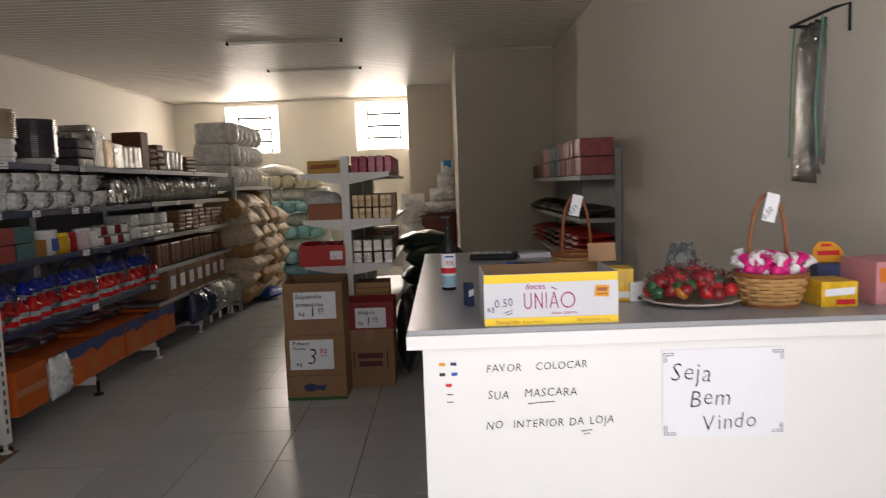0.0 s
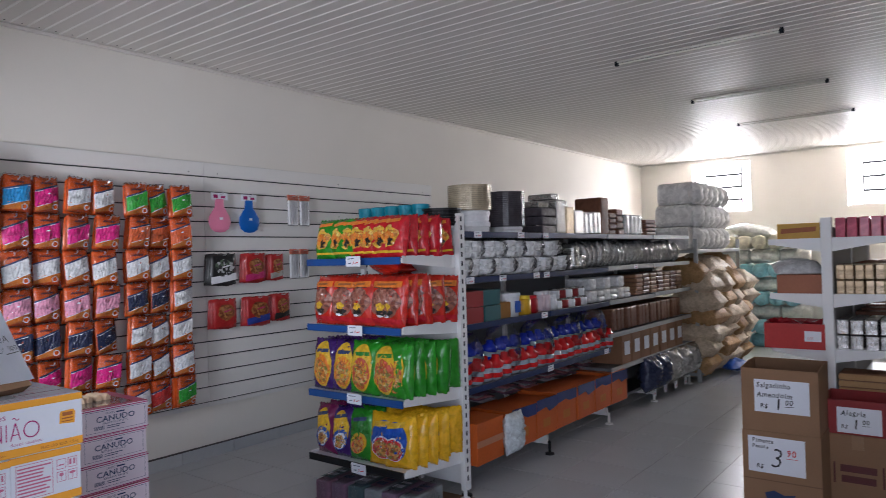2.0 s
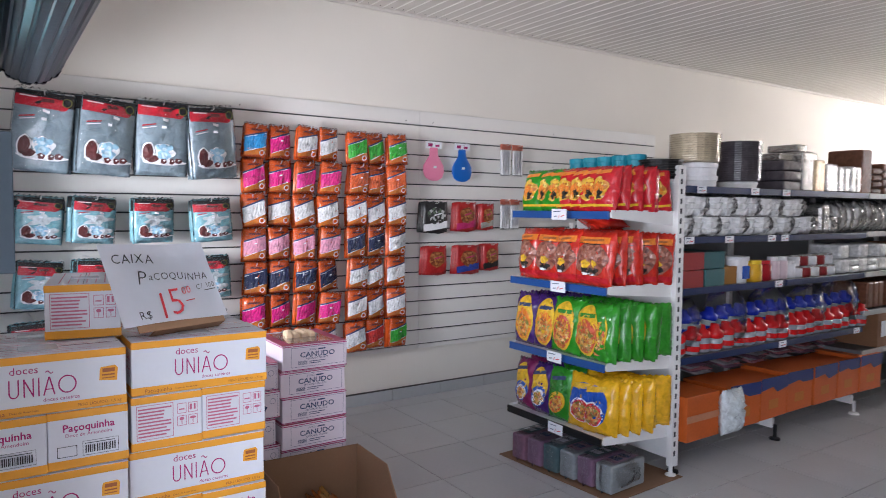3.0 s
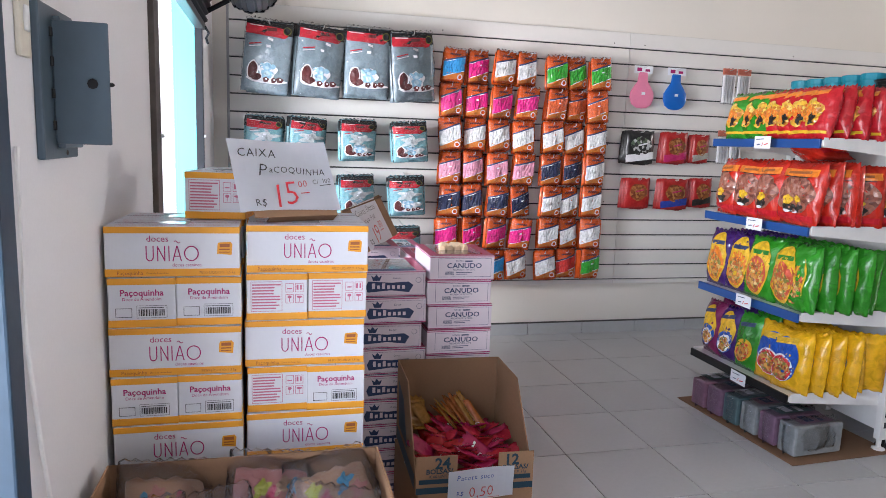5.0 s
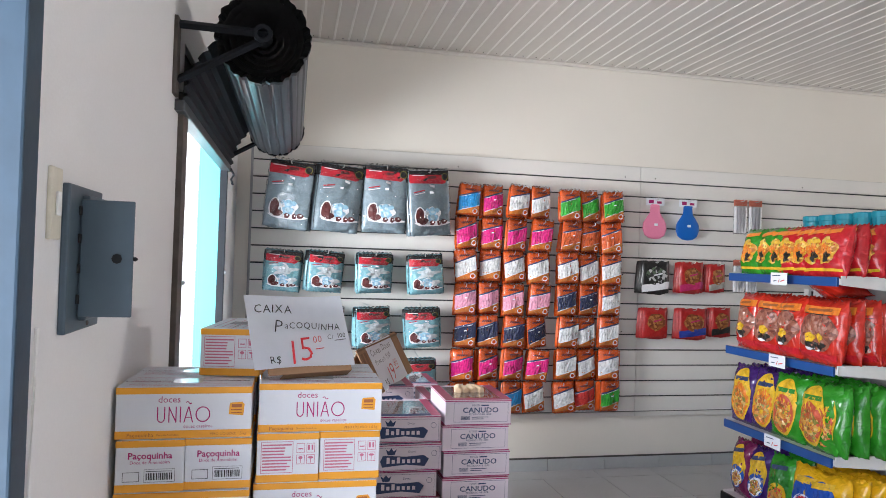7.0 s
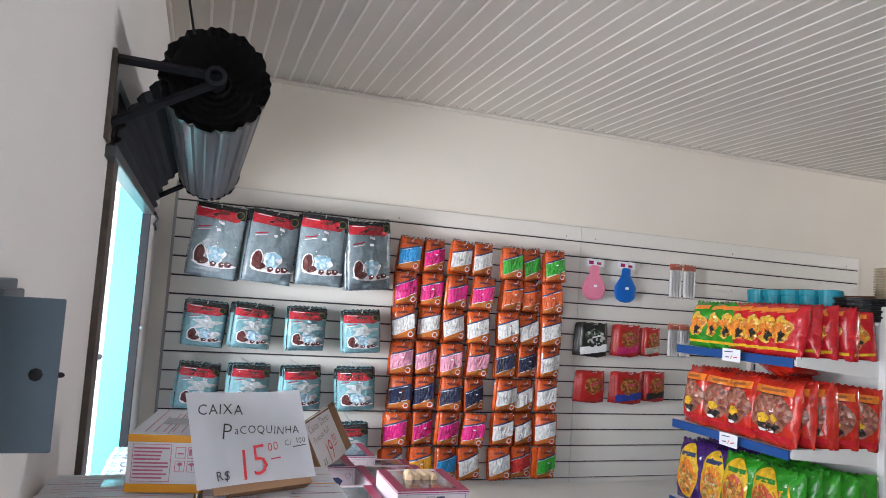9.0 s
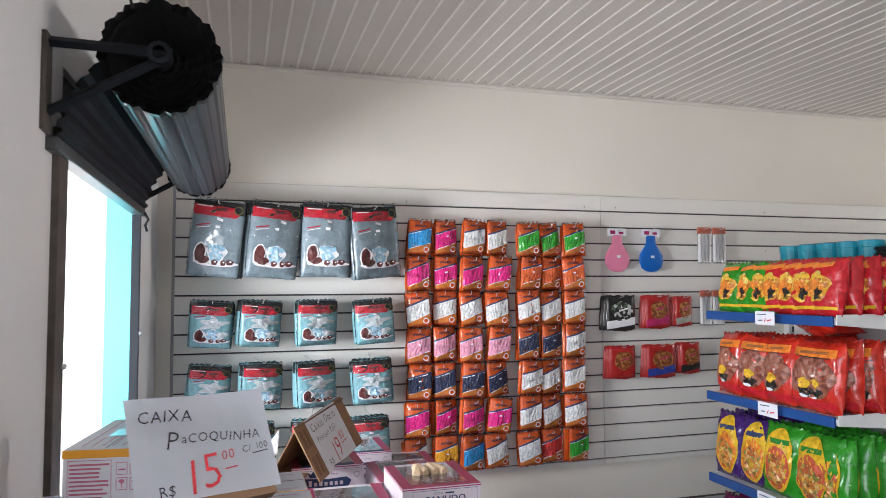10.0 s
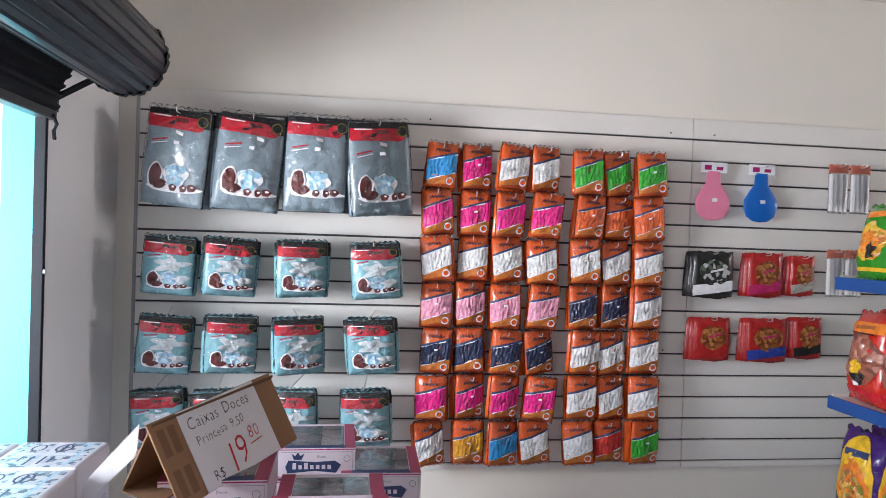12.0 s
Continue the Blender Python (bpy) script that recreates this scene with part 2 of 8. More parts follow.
def tube(points, r, seg=8, bm=None):
    """A round bar along points."""
    b = bmesh.new() if bm is None else bm
    pts = [Vector(p) for p in points]
    rings = []
    for i, p in enumerate(pts):
        d = (pts[min(i + 1, len(pts) - 1)] - pts[max(i - 1, 0)]).normalized()
        u = d.cross(Vector((0, 0, 1)))
        if u.length < 1e-3:
            u = d.cross(Vector((1, 0, 0)))
        u.normalize()
        w = d.cross(u)
        rings.append([b.verts.new(p + r * (math.cos(2 * math.pi * k / seg) * u + math.sin(2 * math.pi * k / seg) * w)) for k in range(seg)])
    for r0, r1 in zip(rings, rings[1:]):
        for k in range(seg):
            b.faces.new((r0[k], r0[(k + 1) % seg], r1[(k + 1) % seg], r1[k]))
    b.faces.new(rings[0][::-1])
    b.faces.new(rings[-1])
    return b


def prism(outline, depth, bm=None):
    """A flat outline in x and z, made solid from y = 0 to y = depth."""
    b = bmesh.new() if bm is None else bm
    f = [b.verts.new((x, 0, z)) for x, z in outline]
    k = [b.verts.new((x, depth, z)) for x, z in outline]
    n = len(outline)
    b.faces.new(f)
    b.faces.new(k[::-1])
    for i in range(n):
        b.faces.new((f[i], k[i], k[(i + 1) % n], f[(i + 1) % n]))
    bmesh.ops.recalc_face_normals(b, faces=b.faces[:])
    return b


def to_mesh(name, bm, material, smooth=False):
    me = bpy.data.meshes.new(name)
    bm.to_mesh(me)
    bm.free()
    if smooth:
        for f in me.polygons:
            f.use_smooth = True
    me.materials.append(material)
    return me


def part(name, bm, material, parent=None, label="", m=None, smooth=False):
    """One mesh object under a thing or a part. bm: a bmesh, or a mesh to share."""
    me = bm if isinstance(bm, bpy.types.Mesh) else to_mesh(name, bm, material, smooth)
    ob = new(name, me)
    if parent is not None:
        ob.parent = parent
    if m is not None:
        ob.matrix_basis = m
    if label:
        ob["label"] = label
    return ob


def thing(name, m, label, category, group="", kind=""):
    ob = new(name)
    ob.empty_display_size = 0.05
    ob.matrix_basis = m
    return tagged(ob, label, category, group, kind)


def setting(name, bm, material, label, category="structure"):
    return tagged(part(name, bm, material), label, category, "", "structure")


def face_to(origin, right, up=(0, 0, 1)):
    """Places a flat drawing: its x along right, its y along up."""
    r, u = Vector(right).normalized(), Vector(up).normalized()
    n = r.cross(u)
    m = Matrix((r, u, n)).transposed().to_4x4()
    m.translation = Vector(origin)
    return m


_letters = {}


def letters(s, size, shear=0.0, thin=0.0, align="CENTER"):
    key = (s, size, shear, thin, align)
    if key not in _letters:
        c = bpy.data.curves.new("letters", "FONT")
        c.body, c.size, c.shear, c.offset, c.align_x, c.align_y = s, size, shear, thin, align, "CENTER"
        c.resolution_u = 2
        o = bpy.data.objects.new("letters", c)
        _letters[key] = bpy.data.meshes.new_from_object(o)
        bpy.data.objects.remove(o)
    return _letters[key]


class Ink:
    """A flat drawing in x and y."""

    def __init__(self):
        self.bm = bmesh.new()

    def poly(self, pts):
        self.bm.faces.new([self.bm.verts.new((x, y, 0)) for x, y in pts])
        return self

    def rect(self, x0, y0, x1, y1):
        return self.poly([(x0, y0), (x1, y0), (x1, y1), (x0, y1)])

    def border(self, x0, y0, x1, y1, t):
        self.rect(x0, y0, x1, y0 + t).rect(x0, y1 - t, x1, y1).rect(x0, y0 + t, x0 + t, y1 - t)
        return self.rect(x1 - t, y0 + t, x1, y1 - t)

    def ring(self, cx, cy, rx, ry, t, n=24, a0=0.0, a1=360.0):
        full = a1 - a0 >= 360
        k = n if full else n + 1
        an = [radians(a0 + (a1 - a0) * i / n) for i in range(k)]
        o = [self.bm.verts.new((cx + rx * math.cos(a), cy + ry * math.sin(a), 0)) for a in an]
        q = [self.bm.verts.new((cx + (rx - t) * math.cos(a), cy + (ry - t) * math.sin(a), 0)) for a in an]
        for i in range(n):
            j = (i + 1) % k
            self.bm.faces.new((o[i], o[j], q[j], q[i]))
        return self

    def disc(self, cx, cy, rx, ry, n=20):
        return self.poly([(cx + rx * math.cos(2 * math.pi * i / n), cy + ry * math.sin(2 * math.pi * i / n)) for i in range(n)])

    def line(self, x0, y0, x1, y1, t):
        d = Vector((x1 - x0, y1 - y0)).normalized() * t / 2
        return self.poly([(x0 - d.y, y0 + d.x), (x0 + d.y, y0 - d.x), (x1 + d.y, y1 - d.x), (x1 - d.y, y1 + d.x)])

    def text(self, s, x, y, size, shear=0.0, thin=0.0, align="CENTER", turn=0.0, wide=1.0):
        n = len(self.bm.verts)
        self.bm.from_mesh(letters(s, size, shear, thin, align))
        self.bm.verts.ensure_lookup_table()
        m = Matrix.Translation((x, y, 0)) @ Matrix.Rotation(radians(turn), 4, "Z") @ Matrix.Diagonal((wide, 1, 1, 1))
        for v in self.bm.verts[n:]:
            v.co = m @ v.co
        return self

    def heavy(self, s, x, y, size, turn=0.0):
        """Handwriting with a thick marker."""
        return self.hand(s, x, y, size, turn, "LEFT", 0.9, size * 0.016)

    def hand(self, s, x, y, size, turn=0.0, align="LEFT", wide=0.9, marker=None):
        """Handwriting: every letter a little off its line and turned."""
        rng = random.Random(len(s) * 7 + ord(s[0]))
        bold = -size * 0.006 if size < 0.035 else -size * 0.013
        bold = bold if marker is None else marker
        pen = x
        ct, st = math.cos(radians(turn)), math.sin(radians(turn))
        for ch in s:
            if ch == " ":
                pen += size * 0.40
                continue
            me = letters(ch, size, 0.12, bold, "LEFT")
            w = max(v.co.x for v in me.vertices)
            dx, dy = pen - x, rng.uniform(-0.05, 0.05) * size
            self.text(ch, x + dx * ct - dy * st, y + dx * st + dy * ct, size, 0.12, bold, "LEFT", turn + rng.uniform(-6, 6), wide)
            pen += w * wide + size * 0.05
        return self

    def on(self, name, material, parent, m, label=""):
        return part(name, self.bm, material, parent, label, m)


def brandmark(ink, x, y, s):
    """A word mark reduced to plain shapes: an arch, bars, a peak, a wave and a ring. s: its width."""
    h, t = s * 0.155, s * 0.021
    ink.rect(x, y - h * 0.4, x + t, y + h).rect(x + s * 0.15 - t, y - h * 0.4, x + s * 0.15, y + h)
    ink.ring(x + s * 0.075, y - h * 0.4, s * 0.075, h * 0.6, t, 12, 180, 360)
    for k in (0.21, 0.34, 0.42):
        ink.rect(x + s * k, y - h, x + s * k + t, y + h)
    ink.line(x + s * 0.22, y + h * 0.9, x + s * 0.35, y - h * 0.9, t)
    ink.line(x + s * 0.50, y - h, x + s * 0.58, y + h, t).line(x + s * 0.66, y - h, x + s * 0.585, y + h, t)
    ink.line(x + s * 0.53, y - h * 0.35, x + s * 0.63, y - h * 0.35, t * 0.8)
    for k in range(6):
        a, b = k / 6, (k + 1) / 6
        ink.line(x + s * (0.53 + 0.11 * a), y + h * (1.5 + 0.16 * math.sin(6.28 * a)), x + s * (0.53 + 0.11 * b), y + h * (1.5 + 0.16 * math.sin(6.28 * b)), t * 0.8)
    ink.ring(x + s * 0.85, y, s * 0.14, h * 1.0, t * 1.1)
    return ink


class Pack:
    """A filled pillow bag standing in x and z, its front towards -y."""

    def __init__(self, w, h, t, seed=0, seal=0.10, crumple=0.0):
        self.w, self.h, self.t, self.seal, self.seed, self.crumple = w, h, t, seal, seed, crumple

    def at(self, u, v, side=-1, off=0.0):
        """u, v from -1 to 1."""
        s = 1 - self.seal
        a = max(0.0, 1 - abs(u) ** 2.4)
        b = max(0.0, 1 - (min(abs(v), s) / s) ** 3.0)
        th = self.t / 2 * (a * b) ** 0.55
        q = noise.noise(Vector((u * 2.1 + self.seed * 3.7, v * 2.1, side * 5.0)))
        q2 = noise.noise(Vector((u * 6 + self.seed, v * 6, side * 3.0)))
        th = th * (1 + 0.28 * q) + 0.004 * q2 * (a + 0.2)
        if self.crumple:
            c = Vector((u * 3.3 * (self.w / self.h) ** 0.5 + self.seed * 1.9, v * 3.3 * (self.h / self.w) ** 0.5, side * 2.0 + self.seed))
            th += self.crumple * (a * b + 0.15) * ((1 - 2.2 * abs(noise.noise(c))) + 0.5 * (1 - 2.2 * abs(noise.noise(c * 2.3))))
        x = u * self.w / 2 * (1 - 0.06 * b * (1 - abs(u)) - 0.03 * (1 - b)) + 0.004 * q2
        z = (v + 1) * self.h / 2
        return Vector((x, side * (max(th, 0.0012) + off) + 0.006 * q * (1 - b), z))

    def mesh(self, nu=13, nv=16):
        b = bmesh.new()
        us = [-1 + 2 * i / nu for i in range(nu + 1)]
        vs = [-1 + 2 * i / nv for i in range(nv + 1)]
        g = {}
        for side in (-1, 1):
            for i, u in enumerate(us):
                for j, v in enumerate(vs):
                    p = self.at(u, v, side)
                    if j in (0, nv):
                        p.z += 0.004 * (1 if i % 2 else -1) * (1 if j else 0.3)
                    g[side, i, j] = b.verts.new(p)
        for side in (-1, 1):
            for i in range(nu):
                for j in range(nv):
                    q = (g[side, i, j], g[side, i + 1, j], g[side, i + 1, j + 1], g[side, i, j + 1])
                    b.faces.new(q if side < 0 else q[::-1])
        rim = [(i, 0) for i in range(nu)] + [(nu, j) for j in range(nv)] + [(i, nv) for i in range(nu, 0, -1)] + [(0, j) for j in range(nv, 0, -1)]
        for k, a in enumerate(rim):
            c = rim[(k + 1) % len(rim)]
            b.faces.new((g[-1, a[0], a[1]], g[1, a[0], a[1]], g[1, c[0], c[1]], g[-1, c[0], c[1]]))
        return b

    def oval(self, cu, cv, ru, rv, off=0.0015, n=18, wob=0.0, rings=4, tilt=0.0):
        """A printed oval that follows the bag's front."""
        off = off * 1.5 + 0.0012
        n, rings = n + 8, rings + 2
        b = bmesh.new()
        c = b.verts.new(self.at(cu, cv, -1, off))
        prev = None
        for k in range(1, rings + 1):
            ring = []
            for i in range(n):
                a = 2 * math.pi * i / n
                r = k / rings * (1 + wob * math.sin(a * 5 + self.seed) + wob * 0.7 * math.sin(a * 3 + 1))
                du, dv = ru * r * math.cos(a), rv * r * math.sin(a)
                ring.append(b.verts.new(self.at(max(-1, min(1, cu + du + tilt * dv)), max(-1, min(1, cv + dv)), -1, off)))
            for i in range(n):
                if prev is None:
                    b.faces.new((c, ring[i], ring[(i + 1) % n]))
                else:
                    b.faces.new((prev[i], ring[i], ring[(i + 1) % n], prev[(i + 1) % n]))
            prev = ring
        return b

    def band(self, u0, v0, u1, v1, off=0.0012, skew=0.0, n=8, k=4):
        """A printed band; skew lifts its right end."""
        off = off * 1.5 + 0.0012
        b = bmesh.new()
        g = []
        for i in range(n + 1):
            u = u0 + (u1 - u0) * i / n
            lift = skew * i / n
            g.append([b.verts.new(self.at(u, max(-1, min(1, v0 + (v1 - v0) * j / k + lift)), -1, off)) for j in range(k + 1)])
        for i in range(n):
            for j in range(k):
                b.faces.new((g[i][j], g[i + 1][j], g[i + 1][j + 1], g[i][j + 1]))
        return b


def sheet(points, t=0.004):
    """A thin board between four corners."""
    p = [Vector(q) for q in points]
    n = (p[1] - p[0]).cross(p[2] - p[0]).normalized() * t
    b = bmesh.new()
    f, k = [b.verts.new(q) for q in p], [b.verts.new(q - n) for q in p]
    b.faces.new(f)
    b.faces.new(k[::-1])
    for i in range(4):
        b.faces.new((f[i], k[i], k[(i + 1) % 4], f[(i + 1) % 4]))
    bmesh.ops.recalc_face_normals(b, faces=b.faces[:])
    return b


# ---- the room ----
XL, XR, YF, YO, YB, ZC = -4.74, 1.36, 1.23, 0.98, 13.12, 3.03
O2A, O2B, O2T = -3.92, -2.45, 2.25      # the shuttered opening
E0, E1, ET = -0.99, 1.22, 2.40          # the entrance

setting("wall_west", box_bm(XL - 0.15, YO, -0.05, XL, YB + 0.2, 3.25), WALL, "long off-white painted plaster wall behind the shelves", "wall")
setting("wall_east", box_bm(XR, YO, -0.05, XR + 0.15, 9.05, 3.25), WALL, "off-white painted plaster wall behind the counter", "wall")
north = setting("wall_north", box_bm(XL, YB, -0.05, -3.82, YB + 0.2, 3.25), WALL, "cream back wall with two high barred windows", "wall")
for x0, x1, z0, z1 in ((-3.82, -2.88, -0.05, 2.10), (-3.82, -2.88, 2.94, 3.25), (-2.88, -1.50, -0.05, 3.25), (-1.50, -0.56, -0.05, 2.10), (-1.50, -0.56, 2.94, 3.25), (-0.56, -0.52, -0.05, 3.25)):
    part("wall_section", box_bm(x0, YB, z0, x1, YB + 0.2, z1), WALL, north)
setting("wall_return", box_bm(-0.52, 11.88, -0.05, 0.19, YB + 0.2, 3.25), PILLAR, "beige projecting wall section at the back", "wall")
setting("wall_projection", box_bm(0.19, 9.05, -0.05, XR + 0.15, 12.2, 3.25), PILLAR, "beige boxed-out wall beside the counter area", "wall")
south = setting("wall_south", box_bm(XL, YO, -0.05, O2A, YF, 3.25), WALL_FRONT, "white painted front wall with two shuttered openings", "wall")
part("wall_section", box_bm(O2A, YO, O2T, O2B, YF, 3.25), WALL_FRONT, south)
part("wall_section", box_bm(O2B, YO, -0.05, E0, YF, 3.25), WALL_FRONT, south)
part("wall_section", box_bm(E0, YO, ET, E1, YF, 3.25), WALL_FRONT, south)
part("wall_section", box_bm(E1, YO, -0.05, XR, YF, 3.25), WALL_FRONT, south)
part("reveal", box_bm(O2A, YO + 0.115, 0.0, O2A + 0.006, YF - 0.01, O2T), CYAN, south, "bright cyan painted door reveal")

part("jamb_lining", box_bm(E0, YO + 0.01, 0.0, E0 + 0.004, YF - 0.104, ET - 0.01), mat("peeling_red_paint", (0.30, 0.11, 0.10), 0.8, grain=40, var=0.3, blotch=16, bvar=0.8, bump=0.3), south, "peeling reddish painted jamb")

# ribbed lining, ribs across the room
cb = bmesh.new()
prof = []
RS = 0.1
y = YF + 0.02
while y < YB - RS:
    prof += [(y, ZC, 0), (y + RS - 0.016, ZC, 1), (y + RS - 0.013, ZC - 0.004, 1), (y + RS - 0.004, ZC - 0.004, 1), (y + RS - 0.001, ZC, 0)]
    y += RS
prof.append((YB, ZC, 0))
lo = [(cb.verts.new((XL, a, b)), cb.verts.new((XR, a, b)), k) for a, b, k in prof]
for p, q in zip(lo, lo[1:]):
    cb.faces.new((p[0], q[0], q[1], p[1])).material_index = p[2]
box_bm(XL, YF, ZC + 0.03, XR, YB, ZC + 0.1, 0, cb)
setting("ceiling", cb, CEIL, "cream ribbed plastic ceiling lining", "ceiling").data.materials.append(RIB)
setting("roof", box_bm(XL - 0.15, YO, 3.25, XR + 0.15, YB + 0.2, 3.35), WALL, "flat roof slab over the shop", "roof")


def cornice(x0, y0, x1, y1):
    return box_bm(x0, y0, ZC - 0.028, x1, y1, ZC - 0.002, 0.006)


for nm, a in (("trim_west", (XL, YF, XL + 0.022, YB)), ("trim_east", (XR - 0.022, YF, XR, 9.05)), ("trim_north", (XL + 0.022, YB - 0.022, -0.52, YB)),
              ("trim_south", (XL + 0.022, YF, XR - 0.022, YF + 0.022)), ("trim_projection", (0.19, 9.028, XR - 0.022, 9.05)), ("trim_return", (-0.52, 11.858, 0.19, 11.88))):
    setting(nm, cornice(*a), CEIL, "cream plastic ceiling trim strip", "trim")

tw_ = [o for o in scene.objects if o.name == "trim_west"][0]
dot = to_mesh("nail", lathe([(0.0045, 0), (0.004, 0.002), (0.0, 0.003)], 8), BLACK)
for k in range(62):
    part("nail", dot, None, tw_, "", pose(XL + 0.06 + 0.01 * noise.noise(Vector((k, 0, 0))), YF + 0.07 + k * RS, ZC - 0.001, 180, 0, 0))
# windows
for i, (x0, x1) in enumerate(((-3.82, -2.88), (-1.50, -0.56))):
    w = setting("window_%d" % (i + 1), box_bm(x0, YB + 0.10, 2.10, x0 + 0.03, YB + 0.14, 2.94, 0.003), WHITE, "small high window with thin steel bars, glaring daylight", "window")
    part("window_frame", box_bm(x1 - 0.03, YB + 0.10, 2.10, x1, YB + 0.14, 2.94, 0.003), WHITE, w)
    part("window_frame", box_bm(x0 + 0.03, YB + 0.10, 2.10, x1 - 0.03, YB + 0.14, 2.13, 0.003), WHITE, w)
    part("window_frame", box_bm(x0 + 0.03, YB + 0.10, 2.91, x1 - 0.03, YB + 0.14, 2.94, 0.003), WHITE, w)
    for zz in (2.32, 2.53, 2.74):
        part("bar", box_bm(x0 + 0.20, YB + 0.085, zz - 0.015, x1 - 0.16, YB + 0.099, zz + 0.015), STEELDARK, w)
    for xx in (x0 + 0.2, x1 - 0.16):
        part("bar", box_bm(xx - 0.012, YB + 0.085, 2.13, xx + 0.012, YB + 0.099, 2.91), STEELDARK, w)

# outside
GLARE = bpy.data.materials.new("sky_glare")
GLARE.use_nodes = True
GLARE.node_tree.nodes["Principled BSDF"].inputs["Emission Color"].default_value = (1.0, 0.985, 0.95, 1)
GLARE.node_tree.nodes["Principled BSDF"].inputs["Emission Strength"].default_value = 6.0
setting("backdrop", box_bm(-8, 16.0, 2.2, 4, 16.05, 9.0), GLARE, "plain bright sky seen through the back windows", "backdrop")
setting("ground", box_bm(-400, -800, -0.25, 400, 800, -0.06), mat("concrete_ground", (0.42, 0.40, 0.37), 0.9, grain=8, blotch=0.5), "pale concrete ground outside the shop", "ground")
setting("pavement", box_bm(-9, -2.2, -0.06, 9, YO, -0.02, 0.008), mat("pavement_concrete", (0.55, 0.53, 0.50), 0.9, grain=20, blotch=1), "pale concrete pavement in front of the shop", "pavement")
ob = thing("neighbour_pillar", pose(-4.28, 0.55, -0.02), "sunlit white plastered pillar beside the shop opening", "pillar")
part("shaft", box_bm(-0.20, 0.29, 0, 0.20, 0.425, 3.1, 0.01), WALL, ob)
ob = thing("street_canopy", pose(-9.5, -3.0, -0.06), "open steel truss canopy over a forecourt", "canopy")
CANOPY = mat("canopy_sheet", (0.55, 0.50, 0.48), 0.6)
part("roof_sheet", box_bm(-5.5, -3, 3.0, 4.5, 2.5, 3.06), CANOPY, ob)
for k in range(5):
    yy = -2.6 + k * 1.2
    t = tube([(-5.2, yy, 2.4), (4.4, yy, 2.4)], 0.03)
    tube([(-5.2, yy, 2.9), (4.4, yy, 2.9)], 0.03, bm=t)
    for j in range(12):
        tube([(-5.2 + j * 0.8, yy, 2.4), (-4.8 + j * 0.8, yy, 2.9)], 0.018, bm=t)
        tube([(-4.8 + j * 0.8, yy, 2.9), (-4.4 + j * 0.8, yy, 2.4)], 0.018, bm=t)
    part("truss", t, STEELDARK, ob)
for px, py in ((-5, -2.6), (-5, 2.2), (4.2, -2.6), (4.2, 2.2)):
    part("post", box_bm(px - 0.09, py - 0.09, 0, px + 0.09, py + 0.09, 3.0, 0.01), mat("post_paint", (0.7, 0.7, 0.7), 0.5) if px > 0 and py < 0 else CANOPY, ob)
RED = mat("red_paint", (0.58, 0.05, 0.06), 0.45, bvar=0.08)
YEL = mat("yellow_paint", (0.85, 0.55, 0.05), 0.45)
ob = thing("red_kiosk_panel", pose(-6.6, -0.34, -0.06, 0, 0, -90), "red painted panel with yellow stripes, standing across the forecourt", "panel")
part("panel", box_bm(-0.45, -0.06, 0, 0.45, 0.06, 2.02, 0.01), RED, ob)
part("stripe", box_bm(-0.45, 0.06, 1.70, 0.45, 0.066, 1.88), YEL, ob, "yellow stripe")
part("stripe", box_bm(-0.45, 0.06, 1.15, 0.45, 0.066, 1.40), YEL, ob, "yellow stripe")
part("cap", box_bm(-0.5, -0.1, 2.02, 0.5, 0.1, 2.08, 0.01), STEELDARK, ob)
ob = thing("house_across_street", pose(-3, -17, -0.06), "low white house with a reddish tiled roof across the street", "house")
part("wall", box_bm(-11, -4, 0, 11, 4, 3.2), WALL, ob)
part("roof", prism([(-11.5, 3.2), (11.5, 3.2), (10.5, 4.8), (-10.5, 4.8)], 8), mat("clay_roof", (0.36, 0.15, 0.10), 0.85), ob, "", pose(0, -4, 0))
for k in range(5):
    part("window", box_bm(-9 + k * 4, 4.0, 1.0, -7.6 + k * 4, 4.04, 2.2), STEELDARK, ob)

# slat panel on the west wall
sw = setting("slat_wall", box_bm(XL, 1.335, 0.394, XL + 0.008, 7.0, 2.285), DARK, "off-white grooved slat-wall display panel with dark grooves", "display panel")
part("edge_trim", box_bm(XL, 1.318, 0.394, XL + 0.026, 1.335, 2.285, 0.003), mat("edge_grey", (0.35, 0.35, 0.36), 0.4), sw)
NP = 16
ph = 0.1162
for (a, b) in ((1.335, 4.176), (4.180, 7.0)):
    pm = to_mesh("plank", box_bm(0, 0, 0.005, 0.016, b - a, ph - 0.005, 0.002), SLAT)
    for k in range(NP):
        part("plank", pm, None, sw, "", pose(XL + 0.008, a, 0.428 + k * ph))
    part("plank", box_bm(0, 0, 0, 0.016, b - a, 0.031, 0.002), SLAT, sw, "", pose(XL + 0.008, a, 0.394))
SCREW = mat("screw_dark", (0.08, 0.08, 0.08), 0.5, 0.6)
for yy in (1.5, 2.75, 4.05, 4.30, 5.6, 6.85):
    for zz in (0.55, 1.03, 1.46, 1.90, 2.20):
        part("screw", lathe([(0.005, 0), (0.005, 0.001), (0.0, 0.002)], 8), SCREW, sw, "", pose(XL + 0.0235, yy, zz, 0, 90, 0))
